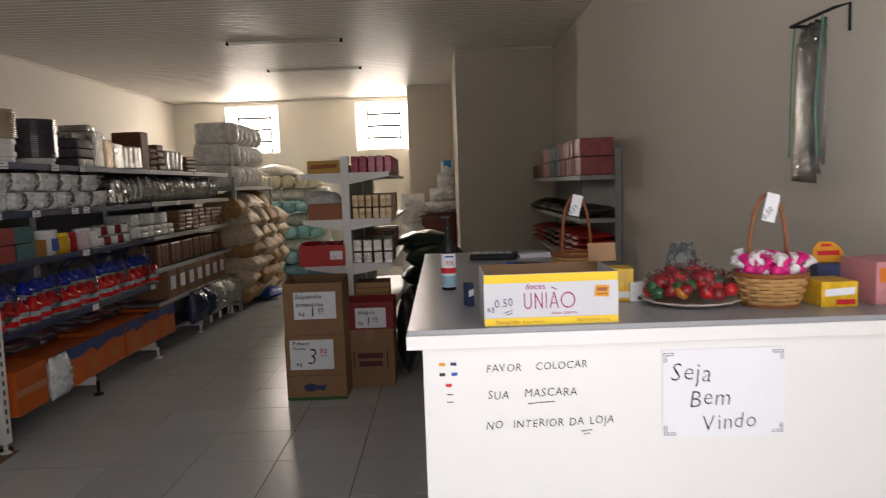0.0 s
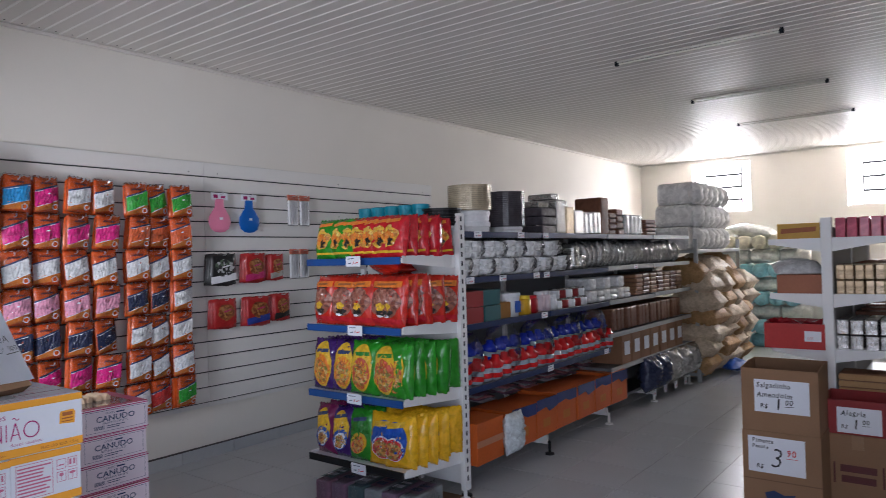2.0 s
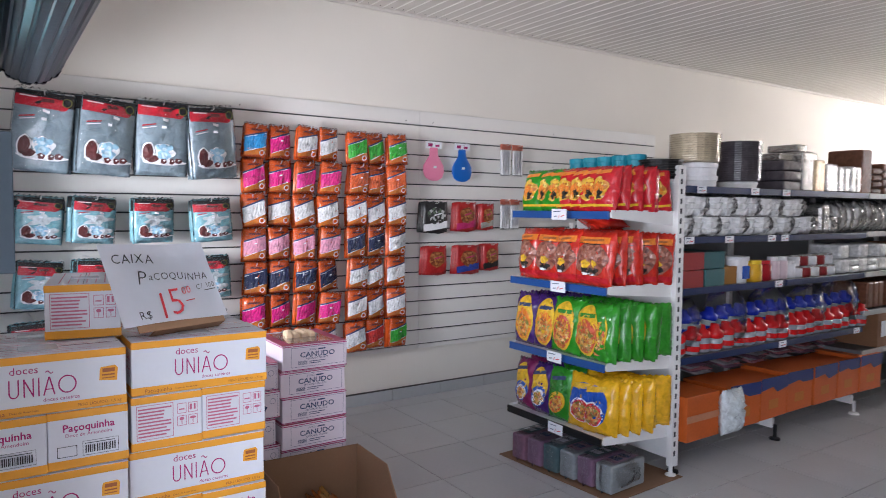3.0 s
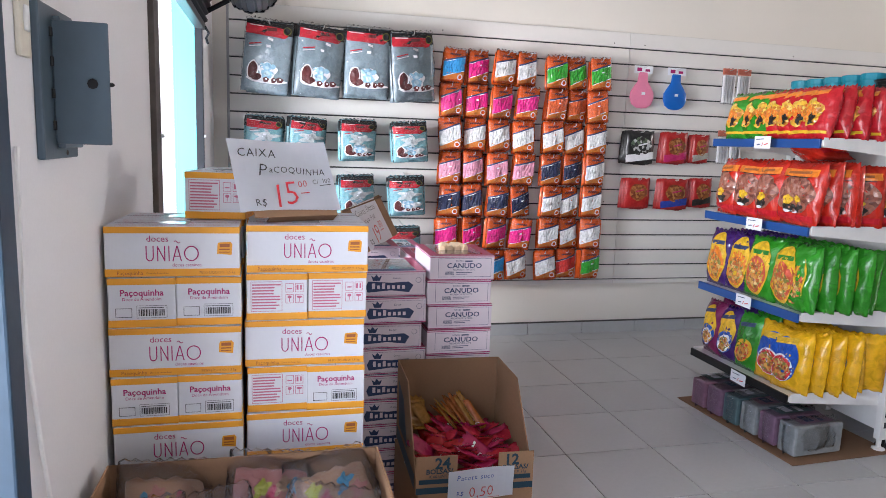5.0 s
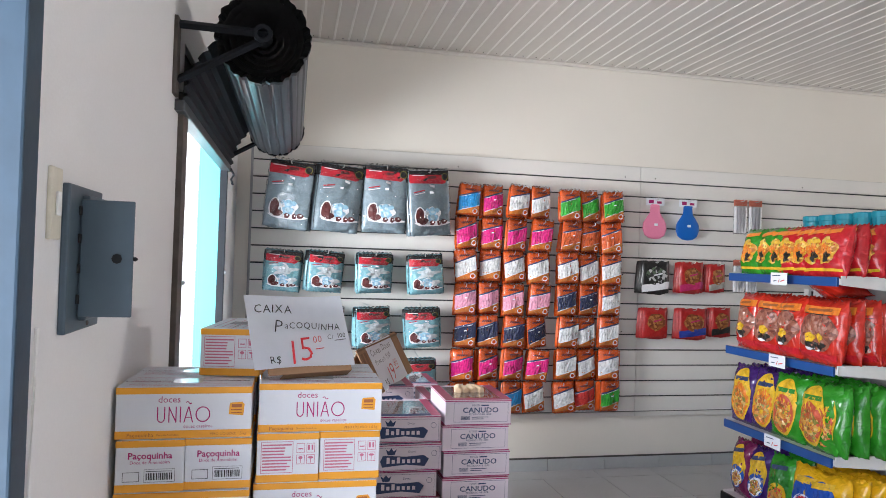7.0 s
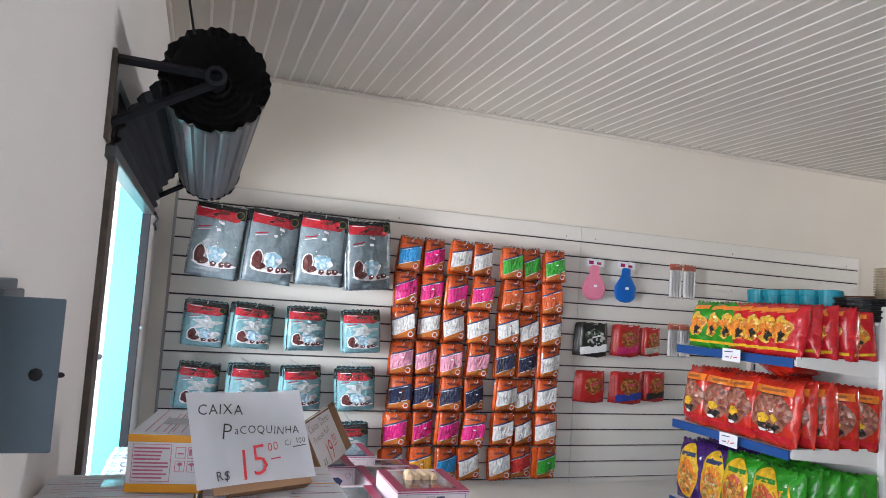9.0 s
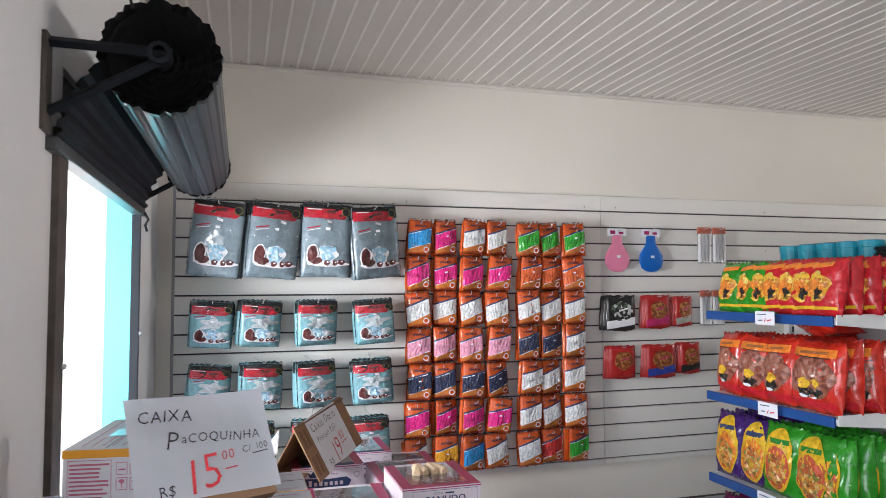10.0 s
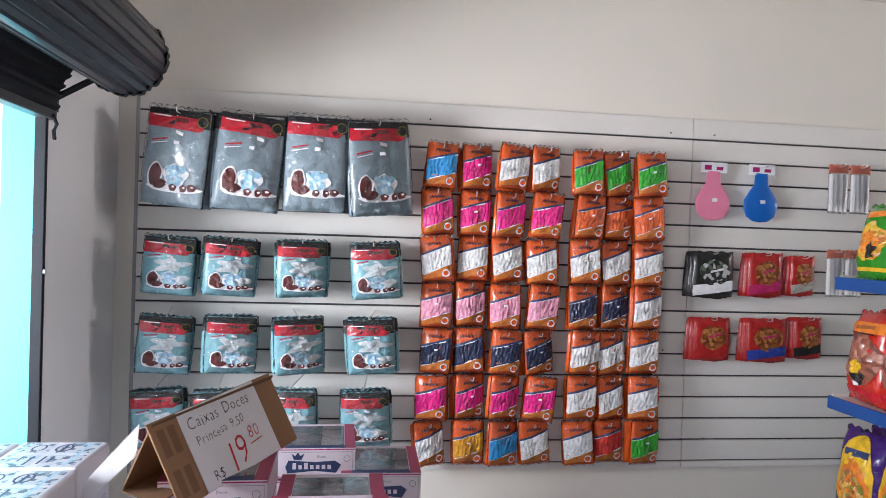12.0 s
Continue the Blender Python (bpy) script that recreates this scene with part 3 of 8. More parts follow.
# skirting tiles
bb = setting("baseboard", box_bm(XL, YF, -0.003, XL + 0.006, YB, 0.084), GROUT, "white ceramic skirting tiles along the wall", "baseboard")
part("top_joint", box_bm(XL + 0.0005, YF + 0.01, 0.0865, XL + 0.009, YB - 0.01, 0.098, 0.001), GROUT, bb, "dark grubby joint above the tiles")
sm = to_mesh("skirting_tile", box_bm(0.0, 0, 0, 0.010, 0.446, 0.086, 0.0015), TILE)
for k in range(20):
    part("skirting_tile", sm, None, bb, "", pose(XL + 0.004, YF + 0.02 + k * 0.45, 0.0))


# ---- the shutter over the second opening ----
sh = thing("roller_shutter", pose(0, 0, 0), "rolled-up grey corrugated steel shutter on dark brackets", "roller shutter")
DY, DZ, DR = 1.50, 2.245, 0.150
X0, X1 = -2.31, O2A - 0.03
db = bmesh.new()
n = 160
ends = []
for x in (X1, X0):
    ring = []
    for i in range(n):
        a = 2 * math.pi * i / n
        ph_ = (i / n * 13) % 1.0
        r = DR * (1.0 - (0.05 if ph_ < 0.18 else 0.0) - (0.025 if 0.5 < ph_ < 0.58 else 0)) + 0.003 * noise.noise(Vector((math.cos(a) * 3, math.sin(a) * 3, x)))
        ring.append(db.verts.new((x, DY + r * math.cos(a), DZ + r * math.sin(a))))
    ends.append(ring)
for i in range(n):
    j = (i + 1) % n
    db.faces.new((ends[0][i], ends[0][j], ends[1][j], ends[1][i]))
drum = part("drum", db, STEEL, sh, "rolled corrugated steel sheet")
# the ragged coil seen at the drum's ends
for xe, s in ((X0, 1), (X1, -1)):
    cap = bmesh.new()
    cap.faces.new([cap.verts.new((xe - s * 0.01, DY + DR * 0.95 * math.cos(2 * math.pi * i / 40), DZ + DR * 0.95 * math.sin(2 * math.pi * i / 40))) for i in range(40)])
    cp_ = part("coil_end", cap, BLACK, drum, "dark ragged end of the coil")
    for k in range(6):
        ro = DR * (1.02 - k * 0.15)
        eb = bmesh.new()
        a_, b_ = [], []
        for i in range(72):
            a = 2 * math.pi * i / 72
            w = (0.004 * math.sin(i * 2.6) + 0.004 * math.sin(i * 1.1)) if k == 0 else 0.0012 * math.sin(i * 1.3 + 2 * k)
            a_.append(eb.verts.new((xe + s * (0.03 - 0.004 * k), DY + (ro + w) * math.cos(a), DZ + (ro + w) * math.sin(a))))
            b_.append(eb.verts.new((xe + s * (0.004 - 0.004 * k), DY + (ro - 0.02 + w) * math.cos(a), DZ + (ro - 0.02 + w) * math.sin(a))))
        for i in range(72):
            j = (i + 1) % 72
            eb.faces.new((a_[i], a_[j], b_[j], b_[i]))
        if k == 0:
            c_ = [eb.verts.new((xe - s * 0.004, v.co.y, v.co.z)) for v in a_]
            for i in range(72):
                j = (i + 1) % 72
                eb.faces.new((a_[i], c_[i], c_[j], a_[j]))
        part("coil_turn", eb, BLACK, drum)
    part("axle", lathe([(0.03, 0), (0.03, 0.07), (0.018, 0.072), (0.018, 0.0)], 16), STEELDARK, drum, "", pose(xe, DY, DZ, 0, 90 * s, 0))
    yb = YF + 0.01
    arm = tube([(xe + s * 0.05, yb, DZ + 0.01), (xe + s * 0.05, DY + 0.03, DZ + 0.005)], 0.014, 4)
    tube([(xe + s * 0.05, yb, DZ - 0.17), (xe + s * 0.05, DY + 0.02, DZ - 0.005)], 0.013, 4, arm)
    part("bracket", arm, STEELDARK, sh)
    part("bracket_plate", box_bm(xe + s * 0.05 - 0.03, YF, DZ - 0.22, xe + s * 0.05 + 0.03, YF + 0.012, DZ + 0.03, 0.002), RUST, sh, "peeling painted plate")
# the curtain hanging from the drum to the head of the opening
kb = bmesh.new()
pts = []
for i in range(49):
    t = i / 48
    yy = (DY - DR * 0.93) * (1 - t) + (YF + 0.025) * t
    yy -= 0.03 * math.sin(math.pi * t)
    zz = (DZ - 0.01) * (1 - t) + 2.005 * t
    c = (i % 8)
    o = 0.014 if c in (1, 2, 3) else 0.0
    pts.append((yy + o, zz + o * 0.3))
ca = [(kb.verts.new((X1 - 0.02, a, b)), kb.verts.new((X0 + 0.02, a, b))) for a, b in pts]
ca2 = [(kb.verts.new((X1 - 0.02, a - 0.004, b)), kb.verts.new((X0 + 0.02, a - 0.004, b))) for a, b in pts]
for p, q in zip(ca, ca[1:]):
    kb.faces.new((p[0], p[1], q[1], q[0]))
for p, q in zip(ca2, ca2[1:]):
    kb.faces.new((p[0], q[0], q[1], p[1]))
part("curtain", kb, STEELDARK, sh, "dark corrugated slats")
part("bottom_rail", box_bm(X1 - 0.02, YF - 0.02, 1.985, X0 + 0.02, YF + 0.03, 2.02, 0.004), mat("rail_worn", (0.07, 0.075, 0.08), 0.4, 0.3), sh)
part("upper_curtain", box_bm(X1, YF - 0.03, 2.02, X0, YF - 0.02, O2T), STEELDARK, sh)
for xx, nm in ((O2B, "near"), (O2A, "far")):
    s = 1 if nm == "near" else -1
    gm = RUST if s > 0 else STEELDARK
    g = box_bm(xx - 0.01, YF - (0.06 if s > 0 else 0.022), 0, xx + 0.09 if s > 0 else xx + 0.012, YF + 0.018, 2.06, 0.003)
    gd = part("guide_rail", g, gm, sh, "worn dark steel guide")
    part("bolt", lathe([(0.009, 0), (0.009, 0.008), (0.0, 0.012)], 10), mat("bolt_bright", (0.6, 0.65, 0.68), 0.3, 0.7), gd, "", pose(xx + (0.0 if s > 0 else 0.004), YF + 0.018, 1.42, -90, 0, 0))
part("latch", tube([(X1 + 0.02, YF + 0.03, 2.0), (X1 + 0.03, YF + 0.05, 1.965), (X1 + 0.02, YF + 0.035, 1.94), (X1 + 0.035, YF + 0.045, 1.91)], 0.007, 6), STEELDARK, sh, "dark hanging latch")
part("cable", tube([(X0 + 0.04, YF + 0.20, DZ + 0.12), (X0 + 0.03, YF + 0.15, DZ + 0.35), (X0 + 0.02, YF + 0.12, ZC)], 0.004, 6), BLACK, sh, "thin black cable up to the ceiling")
# entrance guide
GUIDEBLUE = mat("dark_blue_guide_paint", (0.028, 0.055, 0.085), 0.5, grain=40, var=0.12, blotch=8, bvar=0.25, bump=0.05)
eg = thing("entrance_guide_rail", pose(0, 0, 0), "dark blue-grey steel shutter guide at the entrance", "guide rail")
part("channel", box_bm(E0 - 0.045, YF - 0.10, 0, E0 + 0.012, YF + 0.03, ET, 0.004), GUIDEBLUE, eg)
part("lip", box_bm(E0 - 0.10, YF, 0, E0 - 0.045, YF + 0.012, ET, 0.003), GUIDEBLUE, eg)

# box on the front wall
eb_ = thing("wall_fuse_box", pose(-1.298, YF, 1.51), "grey-blue steel fuse box with its door open on the wall", "fuse box")
part("back_plate", box_bm(-0.146, 0, -0.134, 0.058, 0.013, 0.13, 0.003), EBOX, eb_)
part("rim", box_bm(-0.135, 0.013, -0.115, -0.012, 0.026, 0.115, 0.003), EBOX, eb_)
dr_ = part("door", box_bm(-0.006, 0.015, -0.107, 0.0, 0.106, 0.106, 0.0025), EBOX, eb_, "open steel door")
part("knob", lathe([(0.004, 0), (0.004, 0.004), (0.002, 0.007), (0, 0.008)], 12), BLACK, dr_, "", pose(-0.003, 0.106, 0.0, -90, 0, 0))
part("knockout", lathe([(0.0095, 0), (0.009, 0.001), (0.0, 0.0012)], 8), BLACK, dr_, "dark round lock hole", pose(0.0002, 0.078, 0.0, 0, 90, 0))
for zz in (-0.075, -0.02, 0.035, 0.085):
    part("hinge", lathe([(0.004, -0.008), (0.004, 0.008), (0.0, 0.009)], 8), BLACK, dr_, "", pose(0.001, 0.014, zz))
part("screw", lathe([(0.005, 0), (0.004, 0.002), (0.0, 0.003)], 8), RUST, eb_, "", pose(-0.07, 0.0132, -0.124, -90, 0, 0))

sp = thing("switch_plate", pose(-1.19, YF, 1.60), "cream plastic switch plate on the front wall", "switch")
part("plate", box_bm(-0.025, 0, -0.06, 0.025, 0.009, 0.06, 0.003), mat("cream_plastic", (0.66, 0.62, 0.52), 0.4), sp)
part("rocker", box_bm(-0.009, 0.009, -0.02, 0.009, 0.014, 0.02, 0.002), WHITE, sp)
cw = thing("hanging_cable", pose(0, 0, 0), "thin white cable hanging down the front wall", "cable")
part("wire", tube([(-1.13, YF + 0.006, 1.40), (-1.12, YF + 0.006, 1.1), (-1.15, YF + 0.010, 0.9), (-1.20, YF + 0.012, 0.7), (-1.24, YF + 0.012, 0.3), (-1.25, YF + 0.01, 0.02)], 0.004, 6), WHITE, cw)

# ceiling lamps, all unlit
for yy in (6.34, 8.23, 9.97):
    lt = thing("ceiling_light", pose(-1.64, yy, ZC), "slim unlit fluorescent batten on the ceiling", "ceiling light", "ceiling battens")
    part("batten", box_bm(-0.60, -0.018, -0.016, 0.60, 0.018, 0.0, 0.004), mat("batten_grey", (0.62, 0.58, 0.52), 0.4), lt)
    part("tube", tube([(-0.59, 0, -0.026), (0.59, 0, -0.026)], 0.009, 10), mat("tube_glass", (0.68, 0.66, 0.6), 0.25), lt, "unlit glass tube")
    for xx in (-0.61, 0.60):
        part("lamp_holder", box_bm(xx - 0.01, -0.016, -0.038, xx + 0.02, 0.016, -0.002, 0.003), STEELDARK, lt)


# ---- goods hanging on the slat wall ----
HOOK = mat("hook_wire", (0.7, 0.7, 0.7), 0.3, 0.8)
KRAFT = foil("orange_card", (0.74, 0.105, 0.008), 0.22, 30, 0.8, 0, 0.5)
ORANGEBRIGHT = foil("bright_orange_card", (0.78, 0.24, 0.03), 0.32, 30, 0.3)
BAGFILM = film("crisp_clear_bag", (0.995, 0.995, 1.0), 0.012, -0.04, 38, (0.8, 0.85, 0.9))
STRAW = {
    "blue": foil("blue_straws", (0.02, 0.30, 0.66), 0.35, 50, 0.6), "pink": foil("hot_pink_straws", (0.82, 0.015, 0.25), 0.3, 50, 0.6),
    "white": foil("white_straws", (0.80, 0.80, 0.80), 0.35, 50, 0.6), "green": foil("green_straws", (0.03, 0.42, 0.03), 0.35, 50, 0.6),
    "orange": foil("orange_straws", (0.80, 0.14, 0.03), 0.35, 50, 0.6), "rose": foil("pale_pink_straws", (0.84, 0.36, 0.50), 0.35, 50, 0.6),
    "navy": foil("navy_straws", (0.012, 0.02, 0.07), 0.35, 50, 0.6), "yellow": foil("yellow_straws", (0.78, 0.36, 0.02), 0.35, 50, 0.6),
    "red": foil("red_straws", (0.72, 0.04, 0.03), 0.35, 50, 0.6)}
CHOC = mat("chocolate_print", (0.10, 0.02, 0.02), 0.4, var=0.2)


def hook(parent, depth, z):
    """A wire peg from the slat wall, in the thing's frame (wall behind at +y)."""
    part("peg", tube([(0, depth, z), (0, -0.035, z), (0, -0.05, z + 0.006), (0, -0.052, z + 0.02)], 0.0028, 6), HOOK, parent)


straw_meshes = {}


def straw_pack(color, m, deep, seed):
    P = Pack(0.150, 0.216, 0.038, seed, 0.06, 0.0035)
    ob = thing("straw_pack", m, "%s drinking straws in an orange printed bag on a peg" % {"pink": "hot pink", "rose": "pale pink", "navy": "dark navy"}.get(color, color), "straw pack", "straw packs on the slat wall")
    if seed not in straw_meshes:
        tt = P.band(-0.52, 0.60, 0.50, 0.70, 0.0022, 0.0, 26, 2)
        for v in tt.verts:
            v.co.z += 0.004 * math.sin(v.co.x * 420)
        straw_meshes[seed] = (to_mesh("bag", P.mesh(9, 12), KRAFT, True),
                              to_mesh("stripe", P.band(-0.97, 0.10, 0.97, 0.24, 0.0024, 0.40), BLUEINK),
                              to_mesh("seal", P.oval(0.60, -0.70, 0.25, 0.17, 0.0034, 14, 0, 2), PAPER),
                              to_mesh("seal_mark", P.oval(0.60, -0.70, 0.17, 0.115, 0.0046, 12, 0, 2), KRAFT),
                              to_mesh("title", tt, CHOC),
                              to_mesh("white_edge", P.band(-0.97, 0.10, 0.97, 0.145, 0.0034, 0.40), PAPER),
                              to_mesh("lower_edge", P.band(-0.9, -0.75, 0.9, -0.70, 0.0040, 0.42), PAPER),
                              to_mesh("low_panel", P.band(-0.95, -0.94, 0.95, -0.52, 0.0016, 0.16), ORANGEBRIGHT),
                              to_mesh("rear_bag", Pack(0.150, 0.214, 0.03, seed + 3, 0.06, 0.004).mesh(7, 9), KRAFT, True),
                              to_mesh("film", Pack(0.158, 0.230, 0.045, seed + 8, 0.05, 0.006).mesh(12, 16), BAGFILM, True))
    bag, stripe, seal, sealm, title, wedge, ledge, lowp, rear, clear = straw_meshes[seed]
    part("bag", bag, None, ob)
    part("clear_sleeve", clear, None, ob, "crinkled clear sleeve", pose(0, 0, -0.005))
    if seed in (1, 3):
        part("price_sticker", P.band(-0.1, 0.0, 0.14, 0.08, 0.009, 0.02, 2, 2), PAPER, ob)
    key = (seed, color)
    if key not in straw_meshes:
        b = P.band(-0.985, -0.74, 0.985, 0.13, 0.0022, 0.42, 44, 6)
        for v in b.verts:
            v.co.y -= 0.0035 * abs(math.sin(v.co.x * 150 - v.co.z * 38 + seed + 2 * noise.noise(v.co * 30))) + 0.003 * math.sin(v.co.x * 61 + seed)
        straw_meshes[key] = to_mesh("straws", b, STRAW[color])
    part("straw_band", straw_meshes[key], None, ob, color + " straws")
    for nm, me in (("stripe", stripe), ("low_panel", lowp), ("seal", seal), ("title", title), ("white_edge", wedge), ("lower_edge", ledge)):
        q = part(nm, me, None, ob)
        if nm == "seal":
            part("seal_mark", sealm, None, q)
    for k in range(1, deep):
        part("rear_bag", rear, None, ob, "", pose(0.008 * (-1) ** (k + seed), 0.028 * k, -0.006 * k, 0, random.uniform(-3, 3), 0))
    hook(ob, 0.20, 0.192)
    return ob


GRID = ("blue pink white white green green green", "pink pink pink pink orange orange orange", "white white white white white white white",
        "rose rose rose rose navy navy white", "navy navy navy navy white white white", "pink pink pink pink white white white", "white yellow blue white white red green")
COLS = (2.787, 2.970, 3.143, 3.321, 3.542, 3.714, 3.875)
for r, line in enumerate(GRID):
    for c, color in enumerate(line.split()):
        zt = 2.045 - r * 0.2285
        tilt = random.uniform(-6, 6)
        xx = -4.545 + random.uniform(-0.012, 0.012) - (0.03 if c in (1, 5) else 0)
        straw_pack(color, pose(xx, COLS[c] + random.uniform(-0.008, 0.008), zt - 0.200 + random.uniform(-0.006, 0.006), random.uniform(-4, 2), 0, 90 + random.uniform(-14, 14)) @ pose(0, 0, 0, 0, tilt, 0), 3, (r * 7 + c) % 5)

BAGBLACK = foil("black_header", (0.008, 0.007, 0.008), 0.3, 30, 0.5, 0, 0.15)
BAGRED = foil("red_header", (0.48, 0.010, 0.025), 0.3, 30, 0.4)
ICE = mat("pale_blue_print", (0.30, 0.52, 0.66), 0.4, var=0.2, grain=40)
WPRINT = mat("white_print", (0.78, 0.78, 0.80), 0.4)
BAGFILL = foil("stacked_clear_bags", (0.225, 0.300, 0.345), 0.24, 20, 1.0, 0, 0.6)
BAGFILLTEAL = foil("stacked_teal_bags", (0.21, 0.45, 0.51), 0.20, 26, 1.0, 0, 0.7)
PALEWRAP = foil("silvery_wrap", (0.62, 0.68, 0.70), 0.2, 34, 1.0, 0, 0.8)
BELLY = mat("toy_belly_print", (0.50, 0.66, 0.74), 0.4)
RINGY = mat("badge_ring_print", (0.13, 0.13, 0.02), 0.4)
BAGFILMTEAL = film("crisp_bluish_bag", (0.985, 0.995, 1.0), 0.02, 0.02, 34, (0.8, 0.88, 0.92))
egg_meshes = {}


def egg_bag(w, h, m, deep, big, seed):
    """A clear bag with a red and black header and a printed chocolate egg."""
    ob = thing("clear_gift_bag", m, "clear plastic gift bags with red header and chocolate egg print" if big else "small bluish clear gift bags with red header on a peg", "gift bag", "gift bags on the slat wall")
    key = (round(w, 3), big, seed)
    if key not in egg_meshes:
        P = Pack(w, h, 0.026, seed, 0.04, 0.005)
        mt = BAGFILM if big else BAGFILMTEAL
        hb = 0.88 if big else 0.82
        r0 = 0.60 if big else 0.44
        g0 = -0.74 if big else -0.80
        hm = (r0 + hb) / 2 + 0.03
        L = [("bag", Pack(w * 1.05, h * 1.035, 0.040, seed + 5, 0.03, 0.010).mesh(18, 22), mt, True),
             ("filling", P.mesh(14, 18), BAGFILL if big else BAGFILLTEAL, True),
             ("header", P.band(-1.0, r0 + 0.06, 1.0, 0.99, 0.0034, 0.0), BAGBLACK, False),
             ("header_band", P.band(-0.98, r0 + 0.01, 0.62, hb, 0.0044, -0.03), BAGRED, False),
             ("header_end", P.oval(0.60, hm - 0.06, 0.24, (hb - r0) / 2, 0.0048, 18, 0.0, 3), BAGRED, False),
             ("badge_ring", P.oval(0.78, hm + 0.02, 0.17, 0.115, 0.0056, 16, 0, 2), RINGY, False),
             ("badge", P.oval(0.78, hm + 0.02, 0.14, 0.095, 0.0062, 16, 0, 2), BAGBLACK, False),
             ("title", P.band(-0.10, hm - 0.04, 0.34, hm + 0.05, 0.0056, 0.02), CHOC, False),
             ("title_line", P.band(-0.85, hb - 0.04, -0.25, hb - 0.015, 0.0056, -0.01), WPRINT, False),
             ("caption", P.band(-0.80, 0.30, -0.28, 0.335, 0.0036, 0.07), BAGRED, False),
             ("caption_line", P.band(-0.80, 0.24, -0.28, 0.26, 0.0036, 0.07), WPRINT, False),
             ("print_ground", P.oval(0.06, g0 + 0.10, 0.88, 0.085, 0.0034, 26, 0.05, 3), WPRINT, False),
             ("egg_halo", P.oval(-0.56, g0 + 0.34, 0.25, 0.285, 0.0036, 20, 0.03, 3, 0.1), WPRINT, False),
             ("egg", P.oval(-0.56, g0 + 0.35, 0.20, 0.235, 0.0044, 20, 0.03, 3, 0.1), CHOC, False),
             ("egg_half", P.oval(-0.38, g0 + 0.17, 0.22, 0.10, 0.0050, 18, 0.05, 3, 0.4), CHOC, False),
             ("toy_halo", P.oval(0.08, g0 + 0.36, 0.40, 0.25, 0.0036, 24, 0.10, 3), WPRINT, False),
             ("toy_ear", P.oval(-0.17, g0 + 0.50, 0.11, 0.075, 0.0042, 14, 0.05, 2), ICE, False),
             ("toy_ear", P.oval(0.33, g0 + 0.50, 0.11, 0.075, 0.0042, 14, 0.05, 2), ICE, False),
             ("toy_head", P.oval(0.08, g0 + 0.48, 0.20, 0.12, 0.0048, 16, 0.03, 3), ICE, False),
             ("toy_body", P.oval(0.08, g0 + 0.28, 0.27, 0.13, 0.0046, 18, 0.10, 3), ICE, False),
             ("toy_belly", P.oval(0.08, g0 + 0.29, 0.13, 0.08, 0.0054, 14, 0.0, 2), BELLY, False),
             ("toy_snout", P.oval(0.08, g0 + 0.45, 0.09, 0.045, 0.0056, 12, 0.0, 2), BELLY, False)]
        for k, (cu, cw_) in enumerate(((0.06, 0.13), (0.40, 0.11), (0.66, 0.15))):
            L.append(("candy", P.oval(cu, g0 + 0.12 + 0.03 * (k == 2), cw_, 0.075, 0.0056, 14, 0.08, 3), CHOC, False))
            L.append(("candy_spot", P.oval(cu + 0.02, g0 + 0.14 + 0.03 * (k == 2), cw_ * 0.35, 0.022, 0.0064, 8, 0.0, 2), WPRINT, False))
        # pale ovals laid on the small bags as painted highlights of crinkled film
        if not big:
            L.append(("silvery_fold", P.oval(0.1, 0.06, 0.60, 0.22, 0.0030, 22, 0.25, 4, 0.5), PALEWRAP, True))
            L.append(("silvery_fold", P.oval(0.35, -0.45, 0.40, 0.28, 0.0030, 22, 0.3, 4, -0.6), PALEWRAP, True))
        L.append(("price_sticker", P.band(-0.04, r0 - 0.32, 0.14, r0 - 0.25, 0.0058), PAPER, False))
        L.append(("price_sticker", P.band(-0.02 + 0.2 * (seed % 2), r0 - 0.10, 0.22 + 0.2 * (seed % 2), r0 - 0.03, 0.0060, -0.04), WPRINT, False))
        egg_meshes[key] = [(nm, to_mesh(nm, b_, mt_2, sm_2)) for nm, b_, mt_2, sm_2 in L]
    for nm, me in egg_meshes[key]:
        part(nm, me, None, ob)
    bag = egg_meshes[key][1][1]
    hdr = egg_meshes[key][2][1]
    for k in range(1, deep):
        mm = pose(0.010 * (-1) ** k + random.uniform(-.006, .006), 0.024 * k, random.uniform(-0.004, 0.004), 0, random.uniform(-2.5, 2.5), 0)
        rb = part("rear_bag", bag, None, ob, "", mm)
        part("rear_header", hdr, None, rb)
    hook(ob, 0.27, h * 0.965)
    return ob


for k, yc in enumerate((1.555, 1.875, 2.19, 2.51)):
    egg_bag(0.285, 0.43, pose(-4.45 + 0.01 * (k % 2), yc, 1.700 - 0.008 * (k % 2), 0, 0, 90 + (-9, 6, -5, 9)[k]) @ pose(0, 0, 0, 2, (6, 5, 2, -5)[k], 0), 5, True, k % 3)
for r, (zb, hh) in enumerate(((1.297, 0.26), (0.940, 0.275), (0.60, 0.29))):
    for k, yc in enumerate(((1.545, 1.815, 2.145, 2.495), (1.535, 1.83, 2.15, 2.485), (1.53, 1.80, 2.12, 2.465))[r]):
        egg_bag(0.225, hh, pose(-4.46 + 0.012 * ((k + r) % 2), yc, zb, 0, 0, 90 + random.uniform(-12, 12)) @ pose(0, 0, 0, 2, random.uniform(-5, 5), 0), 4, False, (k + r) % 3)


